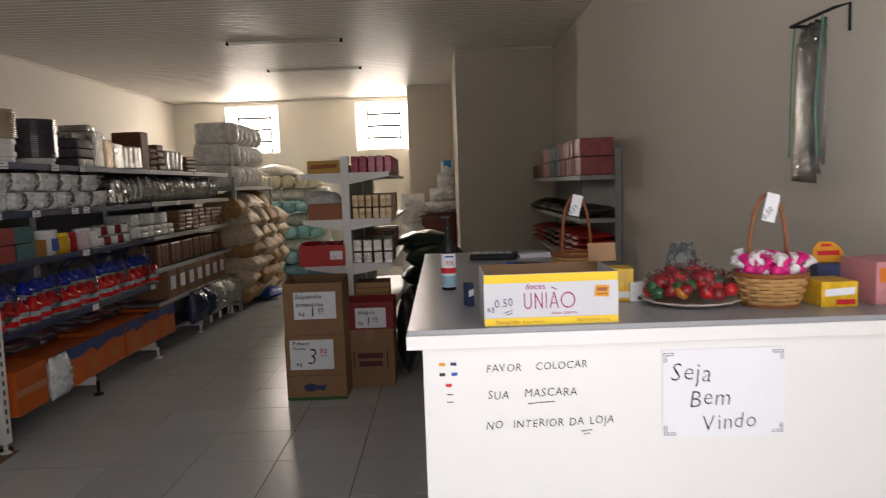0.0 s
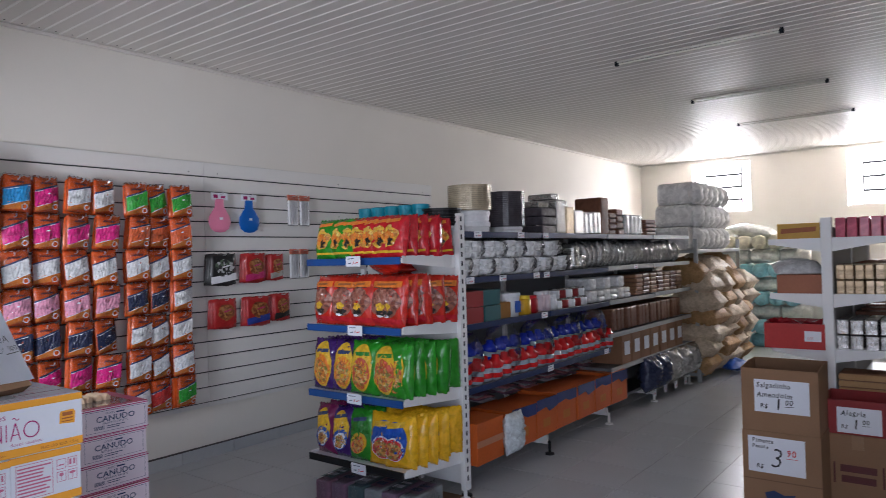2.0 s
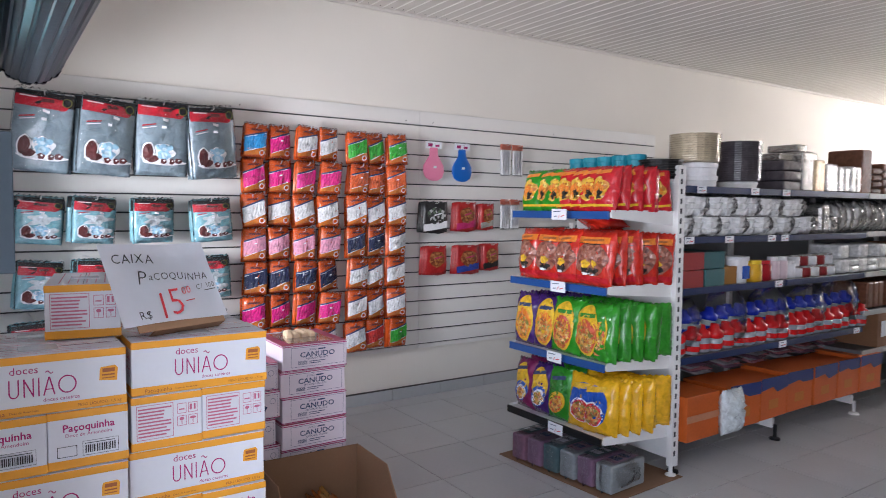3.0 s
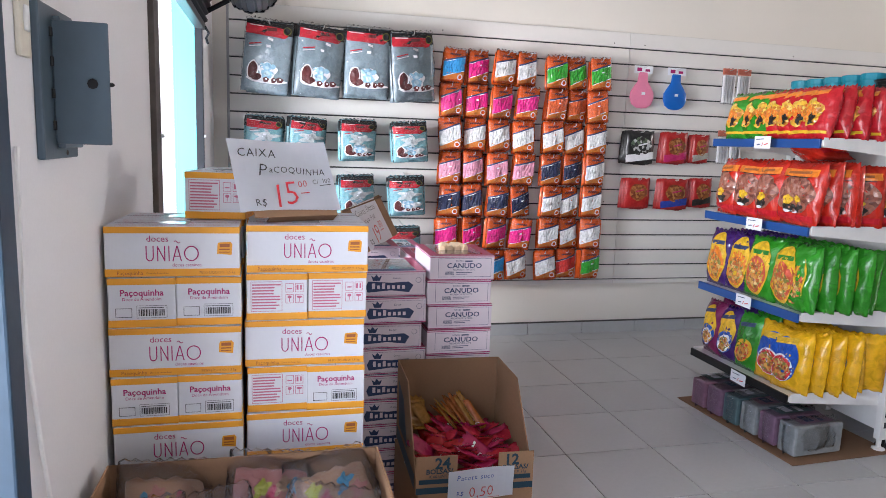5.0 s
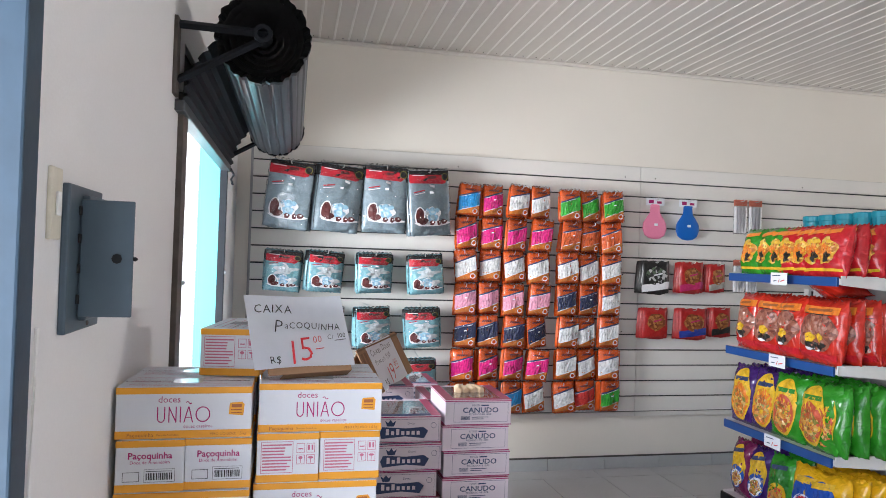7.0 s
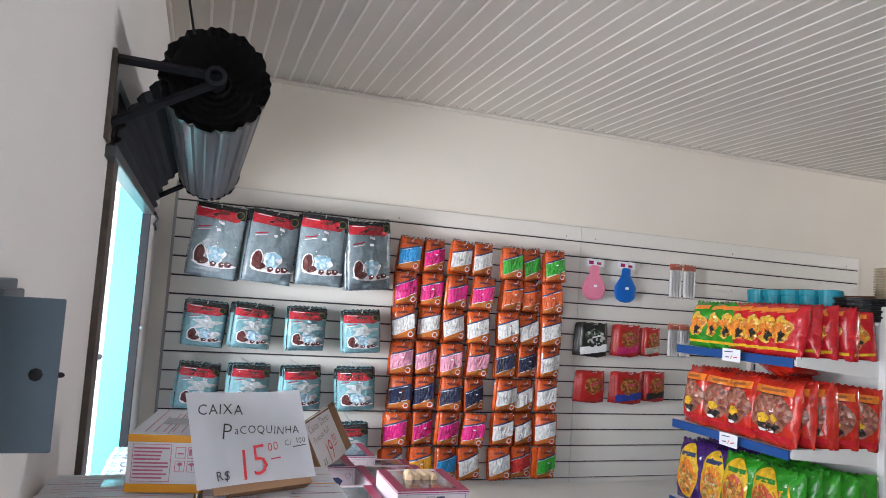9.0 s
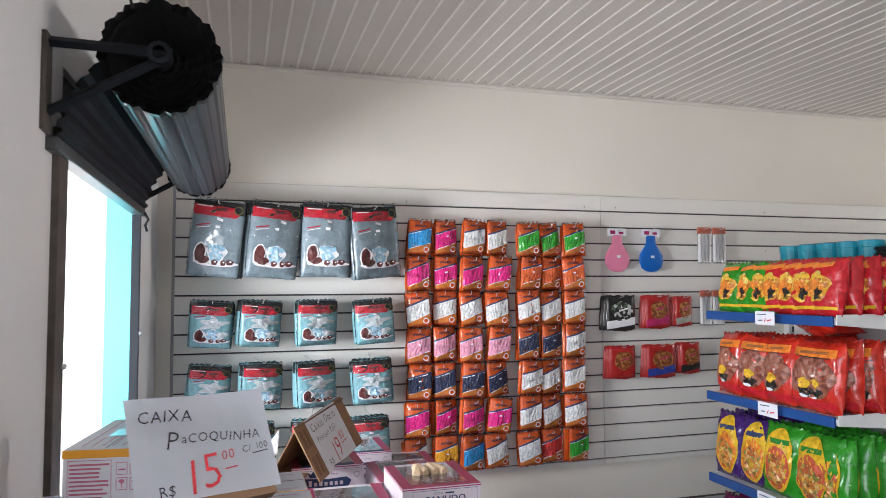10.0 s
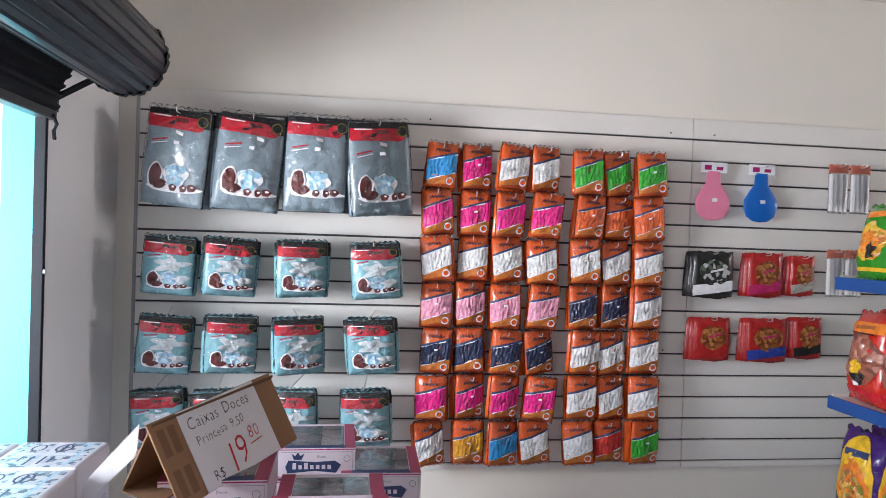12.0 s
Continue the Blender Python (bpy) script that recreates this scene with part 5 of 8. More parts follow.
def peanut_box():
    """White sweets carton with orange bands; long front at -y, ends at +-x."""
    L, D, H = 0.298, 0.148, 0.120
    ob = thing("sweets_carton", pose(0, 0, 0), "white sweets carton with orange bands and magenta print, stacked", "carton", "stacked sweets cartons")
    part("body", box_bm(-L / 2, -D / 2, 0, L / 2, D / 2, H, 0.0025), BOXWHITE, ob)
    for z0, z1 in ((0.001, 0.020), (H - 0.017, H - 0.001)):
        part("orange_band", box_bm(-L / 2 - 0.0008, -D / 2 - 0.0008, z0, L / 2 + 0.0008, D / 2 + 0.0008, z1, 0.002), ORANGEBAND, ob, "orange printed band")
    part("lid_seam", box_bm(-L / 2 + 0.004, -0.0007, H, L / 2 - 0.004, 0.0007, H + 0.0004), DARK, ob)
    tb = Ink()
    for k in range(7):
        tb.rect(-L / 2 + 0.02, -D / 2 + 0.012 + k * 0.018, L / 2 - 0.02 - 0.04 * (k % 3), -D / 2 + 0.0145 + k * 0.018)
    tb.on("lid_print", PINKPALE, ob, pose(0, 0, H + 0.0006))
    part("tape", box_bm(-0.04, -0.03, H + 0.0002, 0.03, 0.03, H + 0.001), TAPE, ob)
    f = face_to((0, -D / 2 - 0.0012, 0), (1, 0, 0))
    i = brandmark(Ink(), -0.060, 0.056, 0.118)
    i.text("doces", -0.034, 0.0905, 0.021).text("doces caseiros", 0.030, 0.0285, 0.011)
    i.on("front_print", PINKINK, ob, f, "magenta print")
    i = Ink()
    i.poly([(0.098, 0.055), (0.131, 0.052), (0.133, 0.078), (0.128, 0.084), (0.101, 0.082), (0.099, 0.076)])
    i.on("badge", ORANGEBAND, ob, f, "orange badge")
    i = Ink().text("Paçoquinha", -0.095, 0.010, 0.0125).text("Doce de Amendoim", -0.035, 0.0095, 0.006).text("PESO LÍQUIDO: 1,5 kg", 0.098, 0.010, 0.0085)
    i.rect(0.104, 0.071, 0.127, 0.079).rect(0.103, 0.064, 0.127, 0.067).rect(0.103, 0.058, 0.127, 0.060)
    i.on("brown_print", BROWNINK, ob, face_to((0, -D / 2 - 0.002, 0), (1, 0, 0)))["kind"] = "stuff"
    # the end with the name
    e = face_to((L / 2 + 0.0012, 0, 0), (0, 1, 0))
    i = Ink().text("Paçoquinha", 0.0, 0.084, 0.021, 0, 0.0004).text("Doce de Amendoim", 0.0, 0.069, 0.0105)
    i.on("end_title", PINKINK, ob, e)
    i = Ink().border(-0.058, 0.026, -0.022, 0.048, 0.0012).border(-0.012, 0.024, 0.055, 0.054, 0.0008)
    x = -0.008
    rng = random.Random(3)
    while x < 0.050:
        w = rng.choice((0.0008, 0.0016, 0.0026))
        i.rect(x, 0.029, x + w, 0.045)
        x += w + rng.choice((0.001, 0.0018))
    i.rect(-0.008, 0.048, 0.048, 0.0495)
    i.on("barcode", INK, ob, e)
    # the end with the table
    e = face_to((-L / 2 - 0.0012, 0, 0), (0, -1, 0))
    i = Ink().border(-0.064, 0.024, 0.012, 0.100, 0.0012)
    for k in range(9):
        i.rect(-0.061, 0.030 + k * 0.0075, -0.061 + rng.uniform(0.05, 0.070), 0.0335 + k * 0.0075)
    for bx, by in ((0.020, 0.072), (0.044, 0.072), (0.020, 0.044), (0.044, 0.044)):
        i.border(bx, by, bx + 0.020, by + 0.023, 0.0012)
    i.rect(0.047, 0.078, 0.052, 0.091).rect(0.056, 0.078, 0.060, 0.091).disc(0.030, 0.060, 0.005, 0.004).rect(0.0292, 0.047, 0.0308, 0.058).disc(0.054, 0.060, 0.007, 0.003).rect(0.0532, 0.047, 0.0548, 0.06).rect(0.024, 0.08, 0.036, 0.083)
    i.on("end_table", PINKPALE, ob, e)["kind"] = "stuff"
    return ob


pb = peanut_box()
LH = 0.1215
first = True


def place_peanut(m):
    global first
    if first:
        pb.matrix_basis = m
        first = False
        return pb
    return copy_thing(pb, m)


def jit(a=0.004):
    return random.uniform(-a, a)


for s, (xf, y0, y1, rows10) in enumerate(((-1.63, 1.242, 1.540, "FPFPFPFPFP"), (-1.668, 1.552, 1.850, "FTFMFTFMFT"))):
    yc = (y0 + y1) / 2
    for k in range(10):
        z = 1.2155 - (k + 1) * LH + 0.0005
        kind = rows10[k]
        if kind == "F":
            for d in range(2):
                place_peanut(pose(xf - 0.075 - d * 0.15 + jit(), yc + jit(), z, 0, 0, 90 + random.uniform(-0.8, 0.8)))
        else:
            for d, yy in enumerate((yc - 0.075, yc + 0.075)):
                title = kind == "P" or (kind == "M" and d == 1)
                place_peanut(pose(xf - 0.149 + jit(0.006), yy + jit(0.001), z, 0, 0, (0 if title else 180) + random.uniform(-0.7, 0.7)))
place_peanut(pose(-1.905, 1.495, 1.2165, 0, 0, 172))


def paper_sign(name, w, h, m, label):
    ob = thing(name, m, label, "paper sign")
    b = bmesh.new()
    nx, ny = 8, 6
    g = [[b.verts.new((-w / 2 + w * i / nx, -h / 2 + h * j / ny, 0.006 * math.sin(i * 0.55 + j * 0.3))) for j in range(ny + 1)] for i in range(nx + 1)]
    for i in range(nx):
        for j in range(ny):
            b.faces.new((g[i][j], g[i + 1][j], g[i + 1][j + 1], g[i][j + 1]))
    bmesh.ops.solidify(b, geom=b.faces[:], thickness=0.0012)
    part("sheet", b, PAPER, ob)
    return ob


# the large price sign leaning on the stack, on a brown flap
SM = face_to((-1.765, 1.6465, 1.3325), (-0.095, 0.255, -0.003), (-0.101, -0.045, 0.176))
sg = paper_sign("price_sign", 0.272, 0.205, SM, "white paper sign handwritten in black and red, leaning on the cartons")
U = Matrix.Translation((0, 0, 0.0085))
i = Ink()
i.hand("CAIXA", -0.118, 0.062, 0.034, -3)
i.hand("P", -0.074, 0.012, 0.052, -4).hand("aCOQUINHA", -0.044, 0.012, 0.0265, -4)
i.hand("C/ 100", 0.066, -0.026, 0.019, 4).hand("R$", -0.098, -0.084, 0.028, 4).line(0.086, -0.036, 0.118, -0.033, 0.002)
i.on("black_writing", INK, sg, U)
i = Ink().hand("15", -0.058, -0.068, 0.096, 4).hand("00", 0.024, -0.034, 0.027, 6).line(0.028, -0.058, 0.052, -0.056, 0.0025).disc(0.016, -0.070, 0.0025, 0.0025)
i.on("red_writing", REDINK, sg, U)
fp = thing("cardboard_flap", pose(0, 0, 0), "folded brown cardboard piece holding up the sign", "cardboard")
part("board", box_bm(-0.10, -0.115, -0.012, 0.125, 0.07, -0.008, 0.001), CARD, fp, "", SM)
part("foot_fold", box_bm(-0.06, -0.115, -0.09, 0.125, -0.111, -0.010, 0.001), CARDDARK, fp, "", SM)


LIDWIN = foil("clear_lid_over_sweets", (0.13, 0.11, 0.12), 0.16, 14, 0.5, 0, 0.9)


def sweets_box(kind):
    """Lilac sweets carton; long front at -y."""
    L, D, H = 0.272, 0.30, 0.098 if kind == "straw" else 0.1025
    if kind == "straw":
        L = 0.262
    ob = thing("lilac_sweets_box", pose(0, 0, 0), "pale lilac sweets box with dark print, clear window on top" if kind == "straw" else "pale lilac sweets box with a dark wavy badge", "sweets box", "stacked lilac sweets boxes")
    part("body", box_bm(-L / 2, -D / 2, 0, L / 2, D / 2, H, 0.002), BOXLILAC, ob)
    part("edge_line", box_bm(-L / 2 - 0.0008, -D / 2 - 0.0008, H - 0.006, L / 2 + 0.0008, D / 2 + 0.0008, H - 0.003), PINKINK, ob)
    part("edge_line", box_bm(-L / 2 - 0.0008, -D / 2 - 0.0008, 0.002, L / 2 + 0.0008, D / 2 + 0.0008, 0.005), PINKINK, ob)
    for sx in (-1, 1):
        part("lid_band", box_bm(sx * L / 2 - (0.036 if sx > 0 else 0), -D / 2 + 0.002, H, sx * L / 2 + (0.036 if sx < 0 else 0), D / 2 - 0.002, H + 0.0012), MAGENTABOX, ob)
    part("lid_band", box_bm(-L / 2 + 0.036, -D / 2 + 0.002, H, L / 2 - 0.036, -D / 2 + 0.03, H + 0.0012), BLUEINK if kind != "straw" else MAGENTABOX, ob)
    part("window", box_bm(-L / 2 + 0.038, -D / 2 + 0.032, H, L / 2 - 0.038, D / 2 - 0.03, H + 0.001), LIDWIN, ob, "clear lid window")
    f = face_to((0, -D / 2 - 0.0014, 0), (1, 0, 0))
    if kind == "straw":
        i = Ink().border(-0.098, 0.014, 0.118, 0.088, 0.0011).text("CANUDO", 0.008, 0.058, 0.028, 0, 0.0004, "CENTER", 0, 1.15)
        i.text("DOCES", -0.012, 0.077, 0.0095).rect(0.01, 0.0745, 0.04, 0.0795).text("RECHEADO DE LEITE", 0.006, 0.043, 0.0095)
        x = -0.07
        while x < -0.036:
            i.rect(x, 0.022, x + 0.0014, 0.036)
            x += 0.0026
        i.rect(-0.026, 0.031, 0.04, 0.0335).rect(-0.026, 0.024, 0.02, 0.0265)
        i.on("front_print", BLUEINK, ob, f)
    else:
        i = Ink().border(-0.128, 0.008, 0.128, 0.090, 0.0008)
        i.poly([(-0.090, 0.018), (0.0, 0.026), (0.072, 0.018), (0.088, 0.046), (0.068, 0.060), (0.0, 0.056), (-0.088, 0.062), (-0.098, 0.040)])
        i.poly([(-0.070, 0.064), (-0.044, 0.064), (-0.036, 0.085), (-0.048, 0.077), (-0.057, 0.089), (-0.066, 0.077), (-0.078, 0.085)])
        i.ring(0.108, 0.066, 0.011, 0.011, 0.0012, 16).text("Doces", 0.022, 0.074, 0.011)
        i.on("front_print", BLUEINK, ob, f, "dark blue badge print")
        i = Ink()
        for k in range(7):
            i.rect(-0.074 + k * 0.0195, 0.032, -0.062 + k * 0.0195, 0.046 + (0.008 if k in (0, 2) else 0))
        i.on("badge_letters", BOXLILAC, ob, face_to((0, -D / 2 - 0.0022, 0), (1, 0, 0)))
    return ob


for kind, x, yc, n0, zt in (("straw", -2.65, 2.335, 10, 0.995), ("plain", -2.655, 2.055, 9, 0.937), ("plain", -3.17, 2.035, 9, 0.958), ("plain", -2.975, 2.345, 9, 0.93), ("plain", -3.72, 2.26, 8, 0.87), ("plain", -3.70, 2.50, 8, 0.78)):
    proto = sweets_box(kind)
    for k in range(n0):
        m = pose(x + jit(0.008), yc + jit(0.008), zt - (k + 1) * (zt / n0), 0, 0, 90 + random.uniform(-1.5, 1.5))
        if k == 0:
            proto.matrix_basis = m
            last_top = proto
        else:
            copy_thing(last_top, m)
    if kind == "straw":
        cr = thing("wafer_rolls", last_top.matrix_basis @ pose(0, 0.02, 0.088), "pale wafer rolls lying under the lid window", "sweets")
        for k in range(4):
            part("wafer_roll", lathe([(0.012, 0), (0.017, 0.01), (0.018, 0.07), (0.014, 0.085)], 10), mat("wafer", (0.72, 0.52, 0.34), 0.6, var=0.2), cr, "", pose(-0.05 + k * 0.033, -0.03, 0.017, -90, 0, random.uniform(-20, 20)))

# brown folded tent with its own price
tent = thing("folded_price_card", pose(0, 0, 0), "folded brown carton tent with a white handwritten price", "price card")
TA, TB = Vector((-2.925, 1.908, 1.124)), Vector((-3.360, 2.140, 1.156))      # the ridge
TF, TR_ = Vector((0.030, 0.095, -0.190)), Vector((-0.070, -0.085, -0.182))
TM = face_to((-3.133, 2.067, 1.048), TB - TA, -TF)
part("paper", box_bm(-0.168, -0.108, 0, 0.150, 0.107, 0.0015), PAPER, tent, "", TM)
part("card", box_bm(-0.262, -0.109, -0.006, 0.242, 0.109, -0.0008, 0.001), CARD, tent, "brown corrugated card", TM)
part("rear_flap", sheet([TA, TB, TB + TR_, TA + TR_]), CARDDARK, tent)
part("foot_flap", sheet([TA + TR_, TA + TR_ + Vector((0.06, 0.10, -0.012)), TB + TR_ + Vector((0.06, 0.10, -0.012)), TB + TR_]), CARDDARK, tent)
part("white_flap", sheet([(-3.02, 1.717, 0.885), (-3.02, 1.729, 0.955), (-3.02, 1.855, 1.100), (-3.02, 1.850, 1.020)]), PAPER, tent, "white inside of a bent flap")
for cx in (-0.245, -0.210):
    for cz in (0.015, -0.09):
        Ink().rect(cx, cz, cx + 0.024, cz + 0.07).on("carton_print", CARDDARK, tent, TM)
i = Ink().hand("Caixas Doces", -0.150, 0.062, 0.046, 2).hand("Princesa 9,50", -0.140, 0.016, 0.036, 2).hand("R$", -0.130, -0.082, 0.038, 4)
i.on("black_writing", INK, tent, TM @ Matrix.Translation((0, 0, 0.0025)))
i = Ink().hand("19", -0.070, -0.066, 0.115, 4).hand("80", 0.045, -0.026, 0.050, 4).line(0.040, -0.052, 0.095, -0.048, 0.003)
i.on("red_writing", REDINK, tent, TM @ Matrix.Translation((0, 0, 0.0025)))

# white wrapped packs behind the carton stacks
PRINTED = speckle("small_blue_print", ((0.56, 0.59, 0.63), (0.46, 0.55, 0.62), (0.58, 0.60, 0.63), (0.22, 0.33, 0.42), (0.54, 0.57, 0.60), (0.10, 0.13, 0.18), (0.56, 0.58, 0.60)), 70, 0.45)
for k in range(5):
    for j in range(2):
        for q in range(7):
            ob = thing("white_blue_pack", pose(-2.20 - k * 0.235, 1.36 + j * 0.235, 0.002 + q * 0.141, 0, 0, random.uniform(-2, 2)), "white and pale blue printed paper pack in a stack", "pack", "stacked white packs")
            part("pack", box_bm(-0.113, -0.113, 0, 0.113, 0.113, 0.139, 0.008), BOXWHITE, ob)
            for cx in (-0.055, 0.055):
                for cy in (-0.055, 0.055):
                    Ink().rect(cx - 0.048, cy - 0.044, cx + 0.048, cy + 0.044).on("printed_panel", PRINTED, ob, pose(0, 0, 0.1394))
            i = Ink().rect(-0.10, 0.07, 0.10, 0.078).rect(-0.10, -0.088, 0.10, -0.082).rect(0.015, -0.07, 0.018, 0.06)
            i.on("blue_print", ICE, ob, pose(0, 0, 0.1398))
            i = Ink().ring(-0.05, 0.02, 0.034, 0.022, 0.006, 16).rect(-0.075, 0.016, -0.025, 0.024).rect(0.02, -0.03, 0.09, -0.024).rect(0.02, 0.0, 0.08, 0.006).rect(0.02, 0.02, 0.07, 0.026).ring(-0.05, -0.045, 0.03, 0.018, 0.005, 14).rect(0.02, -0.055, 0.06, -0.05)
            i.on("dark_print", BLUEINK, ob, pose(0, 0, 0.1402))


def open_carton(name, m, w, d, h, label, front=None, t=0.004, inner=CARDDARK, outer=CARD):
    """An open carton, front wall at -y; front: a lower front wall."""
    ob = thing(name, m, label, "carton")
    hf = front or h
    part("base", box_bm(-w / 2, -d / 2, 0, w / 2, d / 2, t), outer, ob)
    part("front_wall", box_bm(-w / 2, -d / 2, t, w / 2, -d / 2 + t, hf), outer, ob)
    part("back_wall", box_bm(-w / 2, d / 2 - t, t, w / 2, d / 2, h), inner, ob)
    for sx in (-1, 1):
        o = [(-d / 2 + t, t), (d / 2 - t, t), (d / 2 - t, h), (-d / 2 + t + d * 0.45, h), (-d / 2 + t, hf)]
        part("side_wall", prism(o, t), outer, ob, "", Matrix.Translation((sx * w / 2 + (0 if sx > 0 else t), 0, 0)) @ Matrix.Rotation(radians(90), 4, "Z"))
    return ob


cs = thing("closed_carton", pose(-2.20, 2.27, 0.0, 0, 0, 90), "plain closed brown carton under the sachet box", "carton")
part("body", box_bm(-0.20, -0.22, 0, 0.20, 0.22, 0.290, 0.003), CARD, cs)
part("tape", box_bm(-0.2, -0.025, 0.290, 0.2, 0.025, 0.2906), TAPE, cs)
sb_ = open_carton("sachet_carton", pose(-2.20, 2.270, 0.292, 0, 0, 88), 0.40, 0.46, 0.31, "open brown carton full of pink and orange drink sachets", 0.050)
for x0, x1 in ((-0.2, -0.062), (0.078, 0.2)):
    part("front_wing", box_bm(x0, -0.23, 0.050, x1, -0.226, 0.130, 0.001), CARD, sb_)
FM = face_to((0, -0.2325, 0), (1, 0, 0))
i = Ink().text("24", -0.112, 0.104, 0.052, 0, 0.0015).text("BOLSAS/", -0.122, 0.078, 0.024, 0, 0.0006).text("X 60 UNITS", -0.122, 0.061, 0.014).text("12", 0.122, 0.104, 0.052, 0, 0.0015).text("BOLSAS/", 0.136, 0.078, 0.024, 0, 0.0006).text("UNITS X 33g", 0.136, 0.061, 0.014)
i.on("front_print", TEALINK, sb_, FM)
Ink().rect(-0.199, 0.002, 0.199, 0.024).on("teal_band", TEALINK, sb_, FM)
Ink().rect(-0.19, 0.036, -0.066, 0.052).rect(0.085, 0.036, 0.19, 0.052).on("front_label", TEALINK, sb_, FM)
SIDE = face_to((-0.202, 0, 0), (0, -1, 0))
Ink().rect(-0.21, 0.01, 0.21, 0.06).poly([(-0.15, 0.08), (0.05, 0.08), (-0.05, 0.22), (-0.18, 0.25)]).on("side_print", TEALINK, sb_, SIDE)
SACH = [foil("dark_pink_sachet", (0.46, 0.012, 0.035), 0.25, 40, 0.5), foil("magenta_sachet", (0.34, 0.010, 0.06), 0.25, 40, 0.5), foil("orange_sachet", (0.34, 0.09, 0.015), 0.25, 40, 0.5), foil("ruby_sachet", (0.38, 0.012, 0.02), 0.25, 40, 0.5), foil("gold_sachet", (0.30, 0.13, 0.02), 0.25, 40, 0.5)]
sm_ = [[to_mesh("sachet", Pack(0.062, 0.100, 0.010, s, 0.12).mesh(5, 7), c, True) for c in SACH] for s in range(3)]
lm_ = [to_mesh("label", Pack(0.062, 0.100, 0.010, s, 0.12).band(-0.4, -0.08, 0.4, 0.08, 0.002, 0.1), WPRINT) for s in range(3)]
stick_ = {c: to_mesh("sachet", Pack(0.024, 0.125, 0.010, c, 0.08).mesh(4, 7), SACH[c], True) for c in (2, 4)}
rng = random.Random(11)
for k in range(150):
    lx, ly = rng.uniform(-0.12, 0.12), rng.uniform(-0.13, 0.13)
    fan = 92 < k < 114
    lz = 0.012 + 0.062 * min(1, k / 110) + max(0, ly) * 0.10
    c = rng.choice((0, 0, 1, 1, 3, 3))
    m = pose(lx, ly, lz, rng.uniform(-80, -58), rng.uniform(-25, 25), rng.uniform(0, 360))
    if fan:
        q = (k - 93) / 21
        m = pose(0.0 + 0.12 * q, 0.09 + 0.03 * math.sin(k), 0.082 + 0.02 * math.sin(q * 3), -52 + 10 * math.sin(k * 1.7), 35 - 60 * q, 70 - 50 * q)
        c = 2 if k % 3 else 4
    elif k >= 140:
        m = pose(-0.14 + 0.012 * (k % 4), 0.08 + 0.02 * (k % 3), 0.085 + 0.004 * (k - 140), -60, 8, 10 * (k % 4))
        c = 4
    s = rng.randrange(3)
    ob = thing("drink_sachet", sb_.matrix_basis @ m, ("pink", "magenta", "orange", "red", "gold")[c] + " foil drink sachet in the open carton", "sachet", "drink sachets in the carton")
    part("sachet", stick_[c] if fan else sm_[s][c], None, ob)
    if k % 4 == 0 and not fan:
        part("label", lm_[s], None, ob)
ts = paper_sign("sachet_price_sign", 0.225, 0.110, sb_.matrix_basis @ face_to((0.015, -0.250, 0.036), (1, 0, 0.03), (0, -0.08, 1)), "small white handwritten price sign on the sachet carton")
i = Ink().hand("Pacote suco", -0.085, 0.030, 0.025, 1).hand("R$", -0.085, -0.026, 0.022, 1)
i.on("blue_writing", PRB, ts, Matrix.Translation((0, 0, 0.0085)))
Ink().hand("0,50", -0.045, -0.026, 0.052, 2).line(0.02, -0.046, 0.06, -0.045, 0.0015).on("red_writing", REDINK, ts, Matrix.Translation((0, 0, 0.0085)))

# the big open carton in the foreground
bc = open_carton("open_carton", pose(-1.26, 1.560, 0.0, 0, 0, 90), 0.60, 0.46, 0.70, "large open brown carton holding bagged toys", 0.62)
# added solid block in the shaded card, for the dark depth under the toys
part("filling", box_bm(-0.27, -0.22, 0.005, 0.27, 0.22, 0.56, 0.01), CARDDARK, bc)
TOYC = [mat("toy_card_tan", (0.34, 0.20, 0.13), 0.4), mat("toy_blue", (0.03, 0.22, 0.40), 0.4), mat("toy_card_rose", (0.40, 0.16, 0.15), 0.4), mat("toy_lime", (0.42, 0.45, 0.04), 0.4), mat("toy_rose", (0.40, 0.05, 0.10), 0.4)]
for k, (lx, ly) in enumerate(((-0.16, 0.10), (0.05, 0.11), (0.21, 0.08), (-0.05, -0.06), (-0.20, -0.08), (0.15, -0.08))):
    ob = thing("bagged_toy", bc.matrix_basis @ pose(lx, ly, 0.595, -60, rng.uniform(-12, 12), rng.uniform(-15, 15)), "colourful printed card in a crinkled clear bag", "toy pack", "bagged toys in the carton")
    P = Pack(0.20, 0.19, 0.045, k, 0.05, 0.014)
    Q = Pack(0.165, 0.14, 0.03, k + 4, 0.06)
    part("pack", Q.mesh(8, 8), TOYC[(k % 2) * 2], ob, "", None, True)
    for j in range(5):
        part("print_shape", Q.oval(-0.6 + 0.3 * j, 0.25 * math.sin(j * 2 + k), 0.2, 0.34, 0.002 + 0.0006 * j, 14, 0.25, 3, 0.3), TOYC[(k + j + 1) % 5], ob)
    part("clear_bag", P.mesh(16, 16), CUPWRAP, ob, "crinkled clear bag", None, True)
rb = thing("red_candy_pack", pose(-1.93, 2.02, 0.002, -68, 0, 70), "red printed candy pack leaning by the cartons", "candy pack")
Pq = Pack(0.22, 0.30, 0.05, 2, 0.06)
part("bag", Pq.mesh(), PKRED, rb, "", None, True)
part("print", Pq.oval(0, -0.1, 0.55, 0.5, 0.002, 18, 0.1), PRO, rb)
part("title", Pq.band(-0.6, 0.4, 0.6, 0.6, 0.003, 0.1), PAPER, rb)


